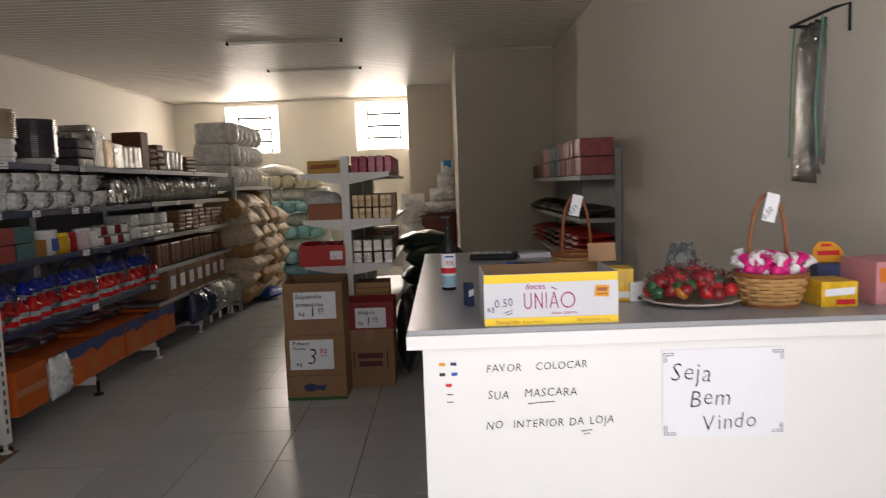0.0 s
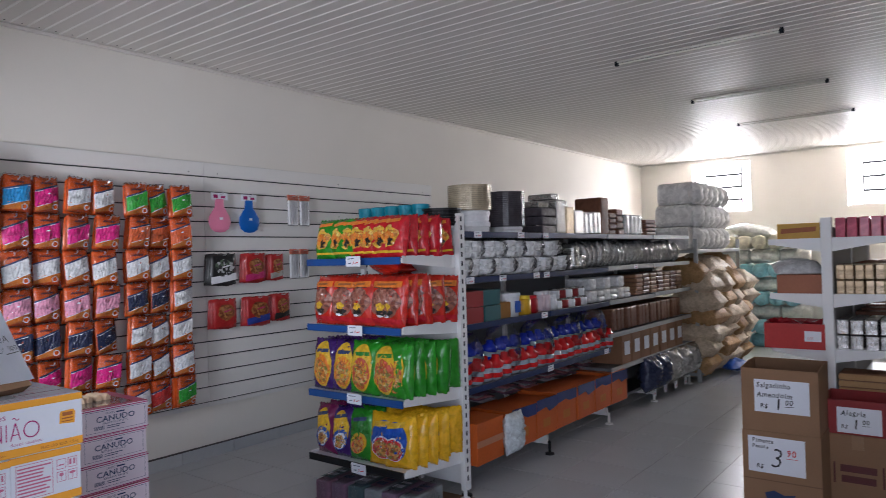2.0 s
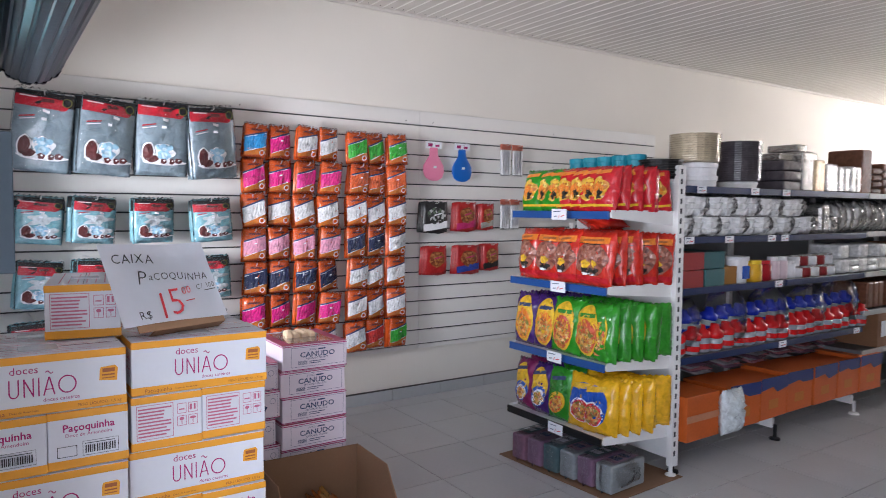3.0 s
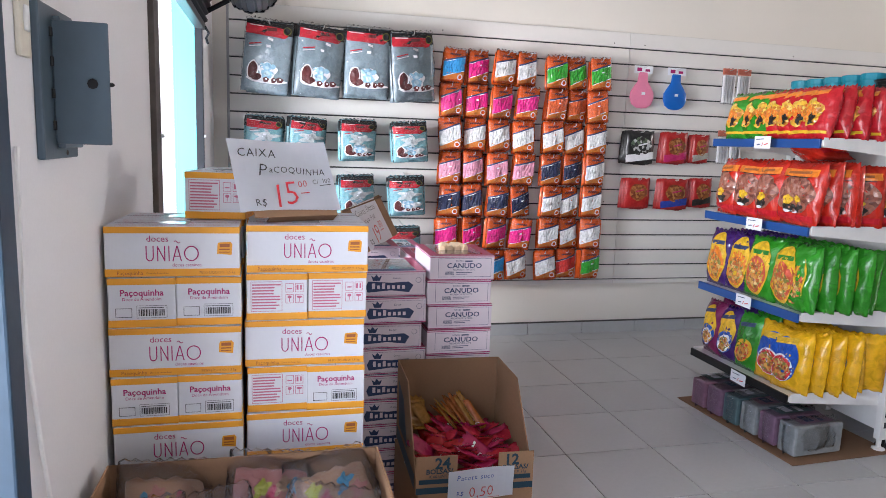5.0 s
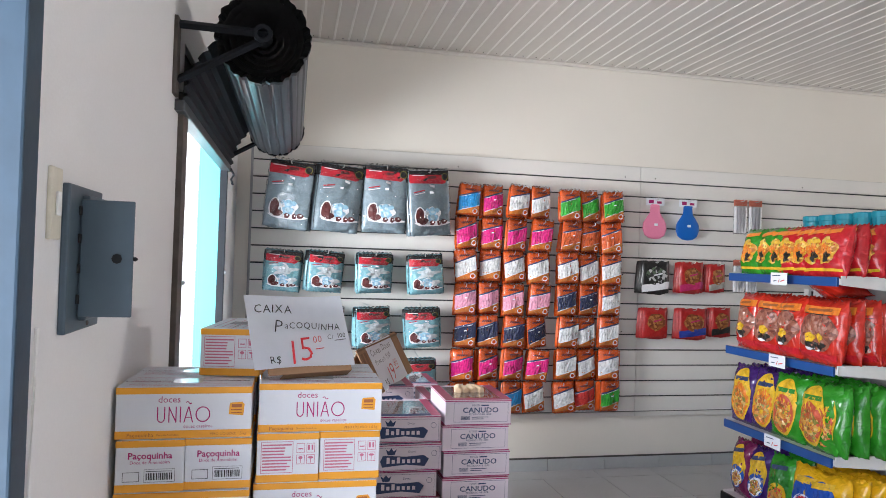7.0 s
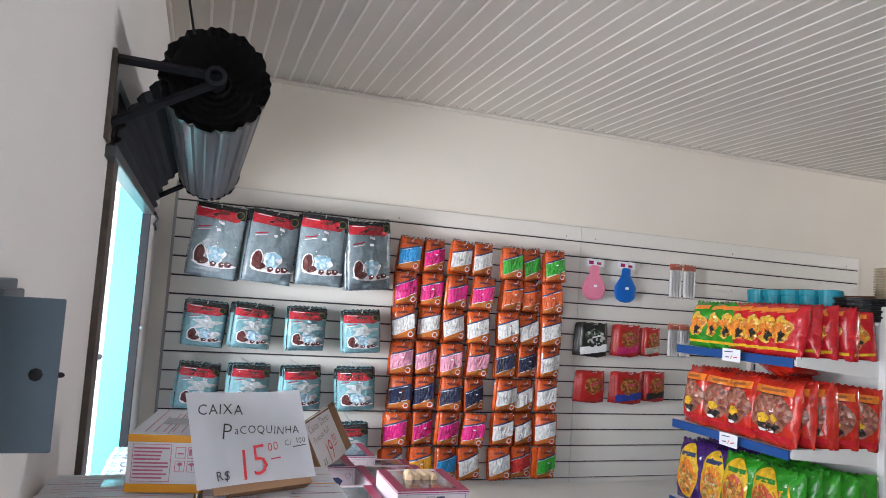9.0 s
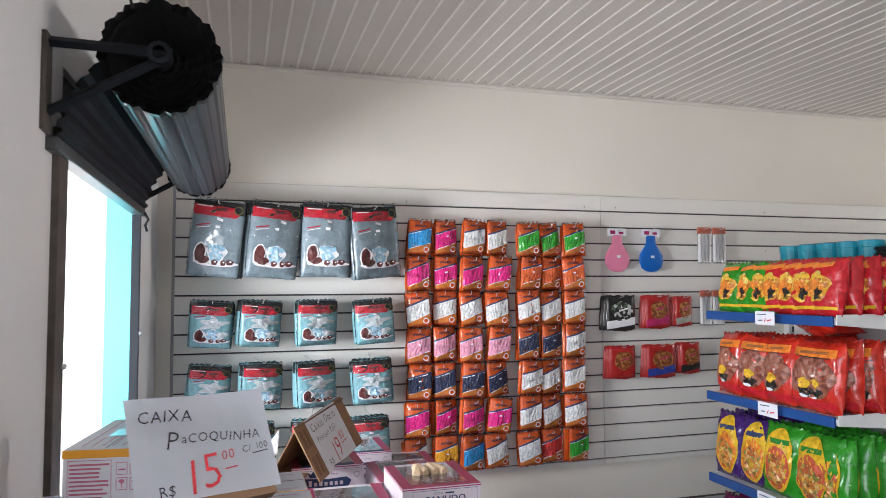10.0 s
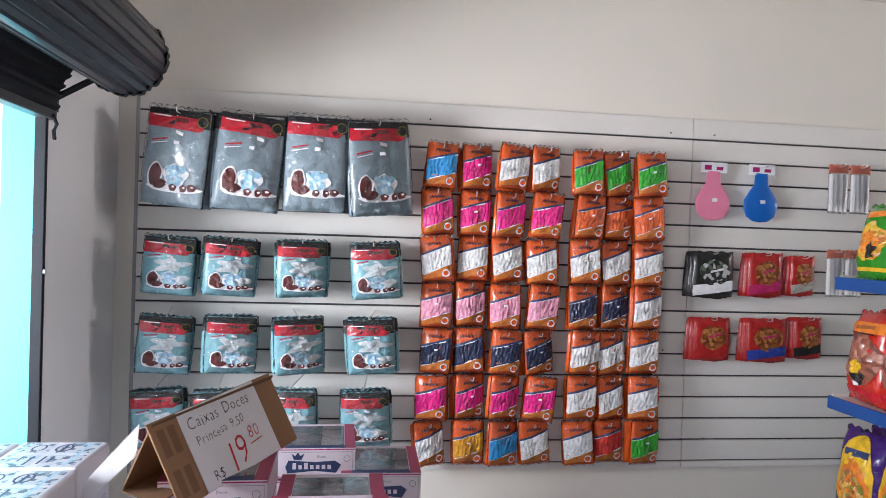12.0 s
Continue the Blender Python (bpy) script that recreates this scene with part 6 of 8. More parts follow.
# ---- counter ----
CX0, CX1, CY0, CY1, CT = -0.11, 1.355, 2.275, 4.02, 1.11
ct = thing("shop_counter", pose(0, 0, 0), "white L-shaped shop counter with a grey top", "counter")
part("front_panel", box_bm(CX0 + 0.035, CY0 + 0.035, 0, CX1, CY0 + 0.06, CT - 0.045, 0.001), COUNTERWHITE, ct)
part("side_panel", box_bm(CX0 + 0.035, CY0 + 0.062, 0, CX0 + 0.06, CY1 - 0.03, CT - 0.045, 0.001), COUNTERWHITE, ct)
part("end_panel", box_bm(CX0 + 0.062, CY1 - 0.055, 0, 0.44, CY1 - 0.03, CT - 0.045, 0.001), COUNTERWHITE, ct)
part("inner_panel", box_bm(0.42, 2.90, 0, 0.44, CY1 - 0.057, CT - 0.045, 0.001), COUNTERWHITE, ct)
part("worktop", box_bm(CX0 + 0.003, CY0 + 0.003, CT - 0.012, 0.467, CY1 - 0.003, CT, 0.001), COUNTERTOP, ct, "grey laminate top")
part("worktop", box_bm(0.467, CY0 + 0.003, CT - 0.012, CX1, 2.89, CT, 0.001), COUNTERTOP, ct, "grey laminate top")
part("top_edge", box_bm(CX0, CY0, CT - 0.045, CX1, CY0 + 0.10, CT - 0.0125, 0.002), COUNTERWHITE, ct, "thick white edge")
part("top_edge", box_bm(CX0, CY0 + 0.10, CT - 0.045, 0.47, CY1, CT - 0.0125, 0.002), COUNTERWHITE, ct, "thick white edge")
FY = CY0 + 0.0335
FC = face_to((0, FY, 0), (1, 0, 0))
i = Ink()
for txt, x, z, s in (("FAVOR   COLOCAR", 0.070, 1.007, 0.026), ("SUA   MASCARA", 0.072, 0.944, 0.028), ("NO  INTERIOR DA LOJA", 0.066, 0.872, 0.027)):
    i.hand(txt, x, z, s, 1)
i.line(0.165, 0.922, 0.228, 0.926, 0.002).line(0.288, 0.852, 0.315, 0.855, 0.002).line(0.294, 0.845, 0.309, 0.847, 0.002)
i.on("handwriting", INK, ct, FC)
for k, (x, z, c) in enumerate(((-0.038, 1.022, ORANGEBAND), (-0.012, 1.022, BLUEINK), (-0.038, 0.998, INK), (-0.010, 0.998, PRB), (-0.024, 0.972, PRR), (-0.022, 0.950, INK), (-0.022, 0.932, INK))):
    Ink().rect(x, z - (0.0038 if k < 5 else 0.0012), x + 0.014, z + (0.0038 if k < 5 else 0.0012)).on("card_sticker", c, ct, FC)
ws = thing("welcome_sheet", pose(0, 0, 0), "white paper welcome sheet handwritten, taped on the counter front", "paper sign")
part("sheet", box_bm(0.478, FY - 0.0015, 0.83, 0.762, FY - 0.0004, 1.038), PAPER, ws)
W2 = face_to((0, FY - 0.0022, 0), (1, 0, 0))
i = Ink().hand("Seja", 0.495, 0.982, 0.062, 0).hand("Bem", 0.538, 0.920, 0.058, 2).hand("Vindo", 0.568, 0.860, 0.054, 2)
for x0, x1, z0, z1 in ((0.482, 0.505, 1.030, 1.008), (0.757, 0.732, 1.030, 1.008), (0.482, 0.510, 0.836, 0.858), (0.757, 0.732, 0.836, 0.858)):
    for o in (0, 0.005):
        d = o if x1 > x0 else -o
        e = -o if z1 < z0 else o
        i.line(x0 + d, z0 + e, x1, z0 + e, 0.0015).line(x0 + d, z0 + e, x0 + d, z1, 0.0015)
i.on("handwriting", INK, ws, W2)


def bottle(m, label):
    ob = thing("sanitizer_bottle", m, label, "bottle")
    part("body", lathe([(0.034, 0), (0.037, 0.004), (0.037, 0.155), (0.033, 0.178), (0.016, 0.200), (0.0145, 0.215), (0.0145, 0.232)], 24), BLACK, ob, "", None, True)
    part("label", lathe([(0.0376, 0.012), (0.0378, 0.014), (0.0378, 0.140), (0.0376, 0.142)], 24), PAPER, ob, "white, red and blue label")
    part("label_band", lathe([(0.0379, 0.066), (0.0382, 0.067), (0.0382, 0.086), (0.0379, 0.087)], 24), PRR, ob)
    part("label_band", lathe([(0.0379, 0.014), (0.0382, 0.015), (0.0382, 0.055), (0.0379, 0.056)], 24), ICE, ob)
    Ink().text("70%", 0, 0.105, 0.026).on("label_print", PRR, ob, face_to((0, -0.0392, 0), (1, 0, 0)))
    Ink().rect(-0.022, 0.128, 0.022, 0.134).on("label_title", PRB, ob, face_to((0, -0.0388, 0), (1, 0, 0)))
    pm = part("pump", lathe([(0.016, 0.232), (0.016, 0.250), (0.006, 0.255), (0.006, 0.276)], 14), BLACK, ob)
    part("nozzle", box_bm(-0.034, -0.007, 0.276, 0.014, 0.007, 0.287, 0.003), BLACK, pm)


bottle(pose(-0.005, 2.875, CT, 0, 0, 8) @ Matrix.Diagonal((0.62, 0.62, 0.80, 1)), "dark hand-sanitizer pump bottle with a white label on the counter")


def union_box(m):
    ob = open_carton("open_sweets_carton", m, 0.305, 0.20, 0.118, "open white and yellow sweets carton with a handwritten price", None, 0.003, CARD, BOXWHITE)
    f = face_to((0, -0.1013, 0), (1, 0, 0))
    Ink().rect(-0.152, 0.098, 0.152, 0.1175).rect(-0.152, 0.001, 0.152, 0.018).on("yellow_band", YELLOWBAND, ob, f)
    i = brandmark(Ink(), -0.062, 0.056, 0.118)
    i.text("doces", -0.036, 0.0885, 0.020).text("doces caseiros", 0.03, 0.027, 0.010)
    i.on("front_print", PINKINK, ob, f)
    Ink().poly([(0.098, 0.062), (0.131, 0.060), (0.133, 0.086), (0.101, 0.088)]).on("badge", ORANGEBAND, ob, f)
    f2 = face_to((0, -0.1021, 0), (1, 0, 0))
    Ink().text("Paçoquinha", -0.100, 0.009, 0.012).text("Doce de Amendoim", -0.04, 0.0085, 0.006).text("PESO LÍQUIDO: 1,5 kg", 0.095, 0.009, 0.008).rect(0.104, 0.074, 0.127, 0.082).rect(0.104, 0.066, 0.127, 0.069).on("brown_print", BROWNINK, ob, f2)
    Ink().hand("R$", -0.146, 0.036, 0.016, 10).hand("0.50", -0.130, 0.050, 0.026, 6).line(-0.108, 0.030, -0.088, 0.036, 0.0015).line(-0.102, 0.025, -0.088, 0.030, 0.0015).on("handwriting", BLUEINK, ob, f2)
    part("inner_flap", box_bm(0.12, -0.06, 0.118, 0.19, -0.056, 0.165, 0.002), CARD, ob, "", pose(0, 0.10, -0.005, -10, 0, 0))
    return ob


union_box(pose(0.222, 2.395, CT, 0, 0, 0))


def small_carton(name, m, w, d, h, body, label, band=None, band2=None):
    ob = thing(name, m, label, "box")
    part("body", box_bm(-w / 2, -d / 2, 0, w / 2, d / 2, h, 0.002), body, ob)
    f = face_to((0, -d / 2 - 0.0012, 0), (1, 0, 0))
    if band:
        Ink().poly([(-w * 0.42, h * 0.42), (w * 0.40, h * 0.5), (w * 0.42, h * 0.78), (-w * 0.40, h * 0.70)]).on("title_band", band, ob, f)
    if band2:
        Ink().rect(-w * 0.1, h * 0.1, w * 0.42, h * 0.30).on("front_panel", band2, ob, f)
    return ob


small_carton("yellow_candy_box", pose(0.445, 2.60, CT, 0, 0, -6), 0.085, 0.08, 0.088, PRY, "small yellow candy box with pictures on the counter", None, WPRINT)
small_carton("picture_card", pose(0.495, 2.565, CT, 0, 0, 5), 0.05, 0.03, 0.05, WPRINT, "small white box with dark figures on the counter", None, CHOC)
small_carton("blue_gum_box", pose(0.045, 2.575, CT, 0, 0, 20), 0.018, 0.035, 0.062, BLUEINK, "small dark blue box beside the open carton", PAPER)

# dish of wrapped sweets
dish = thing("sweets_dish", pose(0.612, 2.505, CT), "white scalloped dish heaped with wrapped red sweets", "dish")
db = bmesh.new()
rings = []
for r, z, sc in ((0.06, 0.0, 0.0), (0.085, 0.003, 0.02), (0.118, 0.012, 0.035), (0.122, 0.016, 0.045), (0.112, 0.015, 0.03), (0.08, 0.007, 0.0), (0.0005, 0.006, 0)):
    rings.append([db.verts.new((r * (1 + sc * math.sin(k * 2 * math.pi / 72 * 18)) * math.cos(2 * math.pi * k / 72), r * (1 + sc * math.sin(k * 2 * math.pi / 72 * 18)) * math.sin(2 * math.pi * k / 72), z)) for k in range(72)])
for r0, r1 in zip(rings, rings[1:]):
    for k in range(72):
        db.faces.new((r0[k], r0[(k + 1) % 72], r1[(k + 1) % 72], r1[k]))
part("plate", db, mat("dish_cream", (0.66, 0.56, 0.50), 0.4), dish, "", None, True)
SW = [foil("red_jelly", (0.52, 0.012, 0.018), 0.15, 20, 0.3), foil("dark_red_jelly", (0.24, 0.01, 0.015), 0.15, 20, 0.3), foil("amber_jelly", (0.48, 0.16, 0.02), 0.15, 20, 0.3), foil("green_jelly", (0.03, 0.10, 0.04), 0.15, 20, 0.3)]
swm = [to_mesh("sweet", lathe([(0.0, 0.0), (0.015, 0.004), (0.020, 0.014), (0.015, 0.026), (0.0, 0.030)], 10), c, True) for c in SW]
rng = random.Random(4)
wing = bmesh.new()
hub = wing.verts.new((0, 0, 0.022))
for k in range(6):
    a0, a1 = k * math.pi / 3, k * math.pi / 3 + 0.6
    wing.faces.new([hub, wing.verts.new((0.024 * math.cos(a0), 0.024 * math.sin(a0), 0.044)), wing.verts.new((0.024 * math.cos(a1), 0.024 * math.sin(a1), 0.040))])
wingm = to_mesh("wrapper", wing, BAGFILM)
for k in range(110):
    r, a = 0.106 * math.sqrt(rng.random()), rng.uniform(0, 6.283)
    z = CT + 0.014 + 0.058 * (1 - (r / 0.125) ** 2) * (0.45 + 0.55 * rng.random())
    ob = thing("wrapped_sweet", pose(0.612 + r * math.cos(a), 2.505 + r * math.sin(a), z, rng.uniform(-40, 40), rng.uniform(-40, 40), rng.uniform(0, 360)), "small wrapped jelly sweet on the dish", "sweet", "sweets on the dish")
    c = rng.choice((0, 0, 0, 0, 1, 1, 2, 3))
    part("sweet", swm[c], None, ob)
    part("wrapper", wingm, None, ob)
lb = thing("clear_bag_lump", pose(0.66, 2.70, CT, 0, 0, 20), "crumpled clear plastic bag standing behind the sweets", "plastic bag")
part("bag", Pack(0.085, 0.135, 0.06, 9, 0.2, 0.014).mesh(14, 16), FILMHEAVY, lb, "", None, True)
part("contents", Pack(0.060, 0.075, 0.04, 4, 0.1, 0.01).mesh(8, 8), foil("grey_filling", (0.20, 0.21, 0.21), 0.3, 40, 0.8), lb, "", pose(0, 0, 0.004), True)


# baskets
WICK = mat("wicker", (0.50, 0.28, 0.11), 0.5, grain=60, var=0.2, blotch=20, bvar=0.25, bump=0.2)
WICK2 = mat("wicker_handle", (0.26, 0.085, 0.03), 0.45, grain=60, var=0.2, bump=0.1)


def basket(m, filled):
    ob = thing("wicker_basket", m, "small wicker basket of lollipops with a tall handle and tag" if filled else "small wicker basket with a tall handle and tag", "basket", "counter baskets")
    part("base", lathe([(0.0, 0.0), (0.068, 0.0), (0.068, 0.008), (0.0, 0.008)], 24), WICK2, ob)
    for k in range(16):
        a = 2 * math.pi * k / 16
        part("stake", tube([(0.066 * math.cos(a), 0.066 * math.sin(a), 0.006), (0.082 * math.cos(a), 0.082 * math.sin(a), 0.078)], 0.003, 6), WICK, ob)
    for j in range(7):
        z = 0.012 + j * 0.0095
        r = 0.067 + 0.015 * j / 7
        pts = []
        for k in range(65):
            a = 2 * math.pi * k / 64
            o = 0.0042 * (1 if (k // 4 + j) % 2 else -1) * abs(math.sin(math.pi * (k % 4) / 4 + 0.4))
            pts.append(((r + o) * math.cos(a), (r + o) * math.sin(a), z))
        part("weave", tube(pts, 0.0046, 6), WICK, ob)
    part("rim", tube([(0.084 * math.cos(2 * math.pi * k / 32), 0.084 * math.sin(2 * math.pi * k / 32), 0.080) for k in range(33)], 0.006, 8), WICK2, ob)
    part("handle", tube([(0.048 * math.cos(math.pi * k / 20) * (1.0 if k not in (0, 20) else 1.1), 0.012, 0.07 + 0.205 * math.sin(math.pi * k / 20) ** 0.75) for k in range(21)], 0.005, 8), WICK2, ob)
    tg = part("tag", box_bm(-0.018, -0.001, -0.062, 0.018, 0.001, 0.008), PAPER, ob, "white price tag", pose(0.004, -0.006, 0.268, 0, 14, 10))
    Ink().hand("0,50", -0.032, 0, 0.021, 0).on("price", INK, tg, Matrix.Translation((0, -0.002, -0.03)) @ Matrix.Rotation(radians(90), 4, "X") @ Matrix.Rotation(radians(60), 4, "Z"))
    if filled:
        for k in range(34):
            a, r = rng.uniform(0, 6.283), 0.062 * math.sqrt(rng.random())
            c = rng.choice((0, 1, 1))
            lo = thing("lollipop", m @ pose(r * math.cos(a), r * math.sin(a), 0.060 + rng.uniform(0, 0.02), rng.uniform(-40, 40), rng.uniform(-40, 40), 0), "pink and white wrapped lollipop in the basket", "lollipop", "lollipops in the basket")
            part("head", lathe([(0.0, 0.0), (0.010, 0.003), (0.0145, 0.016), (0.010, 0.03), (0.0, 0.034)], 10), STRAW["pink"] if c else WPRINT, lo, "", None, True)
            part("twist", lathe([(0.004, 0.032), (0.009, 0.050), (0.014, 0.062), (0.008, 0.060)], 8), STRAW["pink"] if k % 2 else WPRINT, lo)


basket(pose(0.793, 2.45, CT, 0, 0, 0), True)
basket(pose(0.43, 3.05, CT, 0, 0, 0), False)
small_carton("yellow_sweets_box", pose(0.928, 2.43, CT, 0, 0, 0), 0.088, 0.10, 0.062, PRY, "yellow sweets box with a white and red title", PAPER, PRR)
nb = small_carton("navy_candy_box", pose(1.000, 2.55, CT, 0, 0, -6), 0.085, 0.05, 0.085, BLUEINK, "open navy candy display box with an orange back card", None, PRB)
part("back_card", prism([(-0.040, 0.085), (0.042, 0.085), (0.042, 0.108), (0.030, 0.128), (0.012, 0.140), (-0.022, 0.140), (-0.036, 0.122)], 0.004), ORANGEBAND, nb, "orange printed back card", pose(0, 0.018, 0))
part("card_title", box_bm(-0.026, 0.0165, 0.104, 0.030, 0.0175, 0.116), PRR, nb)
part("card_title", box_bm(-0.016, 0.0165, 0.127, 0.010, 0.0175, 0.134), PRR, nb)
ob = small_carton("pink_sweets_box", pose(1.095, 2.46, CT, 0, 0, 3), 0.16, 0.14, 0.105, mat("pink_card", (0.62, 0.26, 0.28), 0.5, bvar=0.08), "pink sweets box with a white paper price", None, None)
Ink().rect(-0.01, 0.06, 0.06, 0.098).on("price_paper", PAPER, ob, face_to((0, -0.0715, 0), (1, 0, 0)))
Ink().text("03", 0.012, 0.079, 0.026).on("price", BLUEINK, ob, face_to((0, -0.0722, 0), (1, 0, 0)))
Ink().rect(-0.072, 0.055, -0.045, 0.09).rect(-0.05, 0.02, 0.06, 0.04).on("front_print", PRO, ob, face_to((0, -0.0715, 0), (1, 0, 0)))

# desk things
cal = thing("calculator", pose(0.20, 3.72, CT, 0, 0, -8), "black desk calculator lying on the counter", "calculator")
part("body", box_bm(-0.10, -0.07, 0, 0.10, 0.07, 0.025, 0.006), BLACK, cal)
part("display", box_bm(-0.085, 0.03, 0.025, 0.02, 0.058, 0.027), mat("lcd", (0.25, 0.28, 0.24), 0.3), cal)
for r in range(3):
    for c in range(5):
        part("key", box_bm(-0.085 + c * 0.034, -0.058 + r * 0.028, 0.025, -0.058 + c * 0.034, -0.038 + r * 0.028, 0.029, 0.002), GREYMETAL, cal)
pad = thing("note_pad", pose(0.38, 3.74, CT, 0, 0, 6), "white note pad lying on the counter", "note pad")
part("pages", box_bm(-0.075, -0.045, 0, 0.075, 0.045, 0.012, 0.001), PAPER, pad)
pen = thing("blue_pen", pose(0.30, 3.45, CT + 0.005, 0, 90, 165), "blue ballpoint pen lying on the counter", "pen")
part("barrel", lathe([(0.002, -0.07), (0.0045, -0.06), (0.0045, 0.05), (0.005, 0.07), (0.0, 0.072)], 10), BLACK, pen)
part("cap", lathe([(0.0052, 0.04), (0.0052, 0.075), (0.0, 0.076)], 10), PRB, pen)
for k, x in enumerate((0.175, 0.245)):
    rr = thing("red_tape_dispenser", pose(x, 3.17, CT, 0, 0, 5), "small red and black dispenser on the counter", "dispenser", "dispensers on the counter")
    part("body", box_bm(-0.032, -0.022, 0, 0.032, 0.022, 0.035, 0.008), mat("deep_red_plastic", (0.30, 0.01, 0.03), 0.25), rr)
    part("label", box_bm(-0.012, -0.0235, 0.006, 0.018, -0.022, 0.028), PAPER, rr)
phn = thing("blue_glasses_case", pose(0.415, 3.28, CT, 0, 0, 70), "small blue-grey patterned case on the counter", "case")
part("case", box_bm(-0.06, -0.015, 0, 0.06, 0.015, 0.03, 0.008), mat("blue_grey", (0.10, 0.16, 0.24), 0.4, var=0.4, grain=80), phn)

# hanging bag holder on the east wall
FILMMILK = film("milky_film", (0.985, 0.99, 0.99), 0.12, 0.2, 18, (0.8, 0.82, 0.82))
bh = thing("hanging_bag_roll", pose(1.352, 3.22, 1.40), "clear plastic bags with green edges hanging from a wire rail", "plastic bags")
part("rail", tube([(0.006, 0.15, 0.575), (-0.05, 0.15, 0.575), (-0.05, -0.13, 0.575), (0.006, -0.13, 0.59), (0.006, -0.13, 0.50)], 0.006, 8), STEELDARK, bh)
for k in range(3):
    part("bag", Pack(0.17, 0.50, 0.02, k, 0.03).mesh(8, 12), FILMMILK, bh, "", pose(-0.045 - 0.012 * k, 0.005 * k, 0.06 - 0.03 * k, 0, 1.5 * k, -90), True)
for yy in (-0.09, 0.10):
    part("green_edge", tube([(-0.075, yy, 0.09), (-0.078, yy * 0.9, 0.25), (-0.072, yy * 0.95, 0.42), (-0.06, yy, 0.56)], 0.0035, 6), mat("green_plastic", (0.08, 0.30, 0.20), 0.4), bh)


# ---- long shelving along the aisle ----
LX1, LY0, LY1 = -2.53, 4.56, 8.86
lg = thing("aisle_shelf_run", pose(0, 0, 0), "long double-sided steel shelf run with dark blue price rails", "shelf unit")
# grey enamel made darker: the shade between the aisle shelves is in its colour
SHELFGREY = mat("shaded_grey_enamel", (0.15, 0.155, 0.165), 0.5, var=0.05, bvar=0.12, bump=0.02)
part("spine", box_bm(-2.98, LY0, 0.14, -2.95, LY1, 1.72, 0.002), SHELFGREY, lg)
for yy in (LY0 + 0.02, 5.64, 6.70, 7.77, LY1 - 0.02):
    part("upright", box_bm(-2.985, yy - 0.018, 0.05, -2.925, yy + 0.018, 1.74, 0.002), WHITE, lg)
    part("foot", box_bm(-3.40, yy - 0.016, 0.075, -2.585, yy + 0.016, 0.14, 0.004), WHITE, lg)
    for xx in (-2.57, -3.38):
        part("foot_pad", lathe([(0.036, 0), (0.034, 0.012), (0.011, 0.018), (0.011, 0.10)], 12), BLACK if yy < 6 else WHITE, lg, "", pose(xx, yy, 0))


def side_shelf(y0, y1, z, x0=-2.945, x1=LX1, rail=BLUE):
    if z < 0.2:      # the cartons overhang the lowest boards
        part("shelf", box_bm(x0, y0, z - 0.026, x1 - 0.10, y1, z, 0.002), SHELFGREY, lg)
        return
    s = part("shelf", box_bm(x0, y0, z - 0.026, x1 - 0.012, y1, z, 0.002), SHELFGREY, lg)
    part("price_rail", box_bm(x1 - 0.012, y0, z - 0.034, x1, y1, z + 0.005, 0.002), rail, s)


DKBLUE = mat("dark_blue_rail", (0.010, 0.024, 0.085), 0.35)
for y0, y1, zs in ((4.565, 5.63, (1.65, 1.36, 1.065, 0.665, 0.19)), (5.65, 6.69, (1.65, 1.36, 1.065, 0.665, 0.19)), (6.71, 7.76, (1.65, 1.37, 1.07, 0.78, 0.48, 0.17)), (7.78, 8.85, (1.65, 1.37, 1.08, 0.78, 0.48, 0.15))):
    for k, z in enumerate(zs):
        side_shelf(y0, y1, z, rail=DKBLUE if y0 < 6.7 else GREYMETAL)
    for z in (1.65, 1.2, 0.75, 0.2):
        sh_ = part("shelf", box_bm(-3.39, y0, z - 0.026, -2.985, y1, z, 0.002), GREYMETAL, lg)
        part("price_rail", box_bm(-3.402, y0, z - 0.034, -3.39, y1, z + 0.005, 0.002), BLUE, sh_)
part("top_board", box_bm(-3.33, 4.345, 1.675, -2.56, 4.555, 1.69, 0.003), WHITE, eg_)
for y, z in ((4.72, 1.652), (5.25, 1.652), (5.6, 1.652), (4.62, 1.362), (5.0, 1.362), (5.45, 1.362), (5.6, 1.362), (5.55, 1.067), (6.6, 0.667), (5.62, 0.667), (7.3, 1.372)):
    price_tag(LX1 + 0.002, y, z - 0.038, 0.085, 0.042, 90)


def pot_stack(name, m, r, h, n, material, label, lid=None, cat="tubs"):
    """A stack of nested turned tubs with rims."""
    ob = thing(name, m, label, cat)
    prof = []
    for k in range(n):
        z = h * k / n
        prof += [(r * 0.93, z), (r * 0.95, z + h / n * 0.55), (r, z + h / n * 0.6), (r, z + h / n * 0.95), (r * 0.93, z + h / n)]
    part("nested_tub", lathe(prof, 22), material, ob)
    if lid:
        part("lid", lathe([(r * 1.0, h), (r * 1.02, h + 0.004), (r * 1.02, h + 0.014), (0.0, h + 0.016)], 22), lid, ob)
    return ob


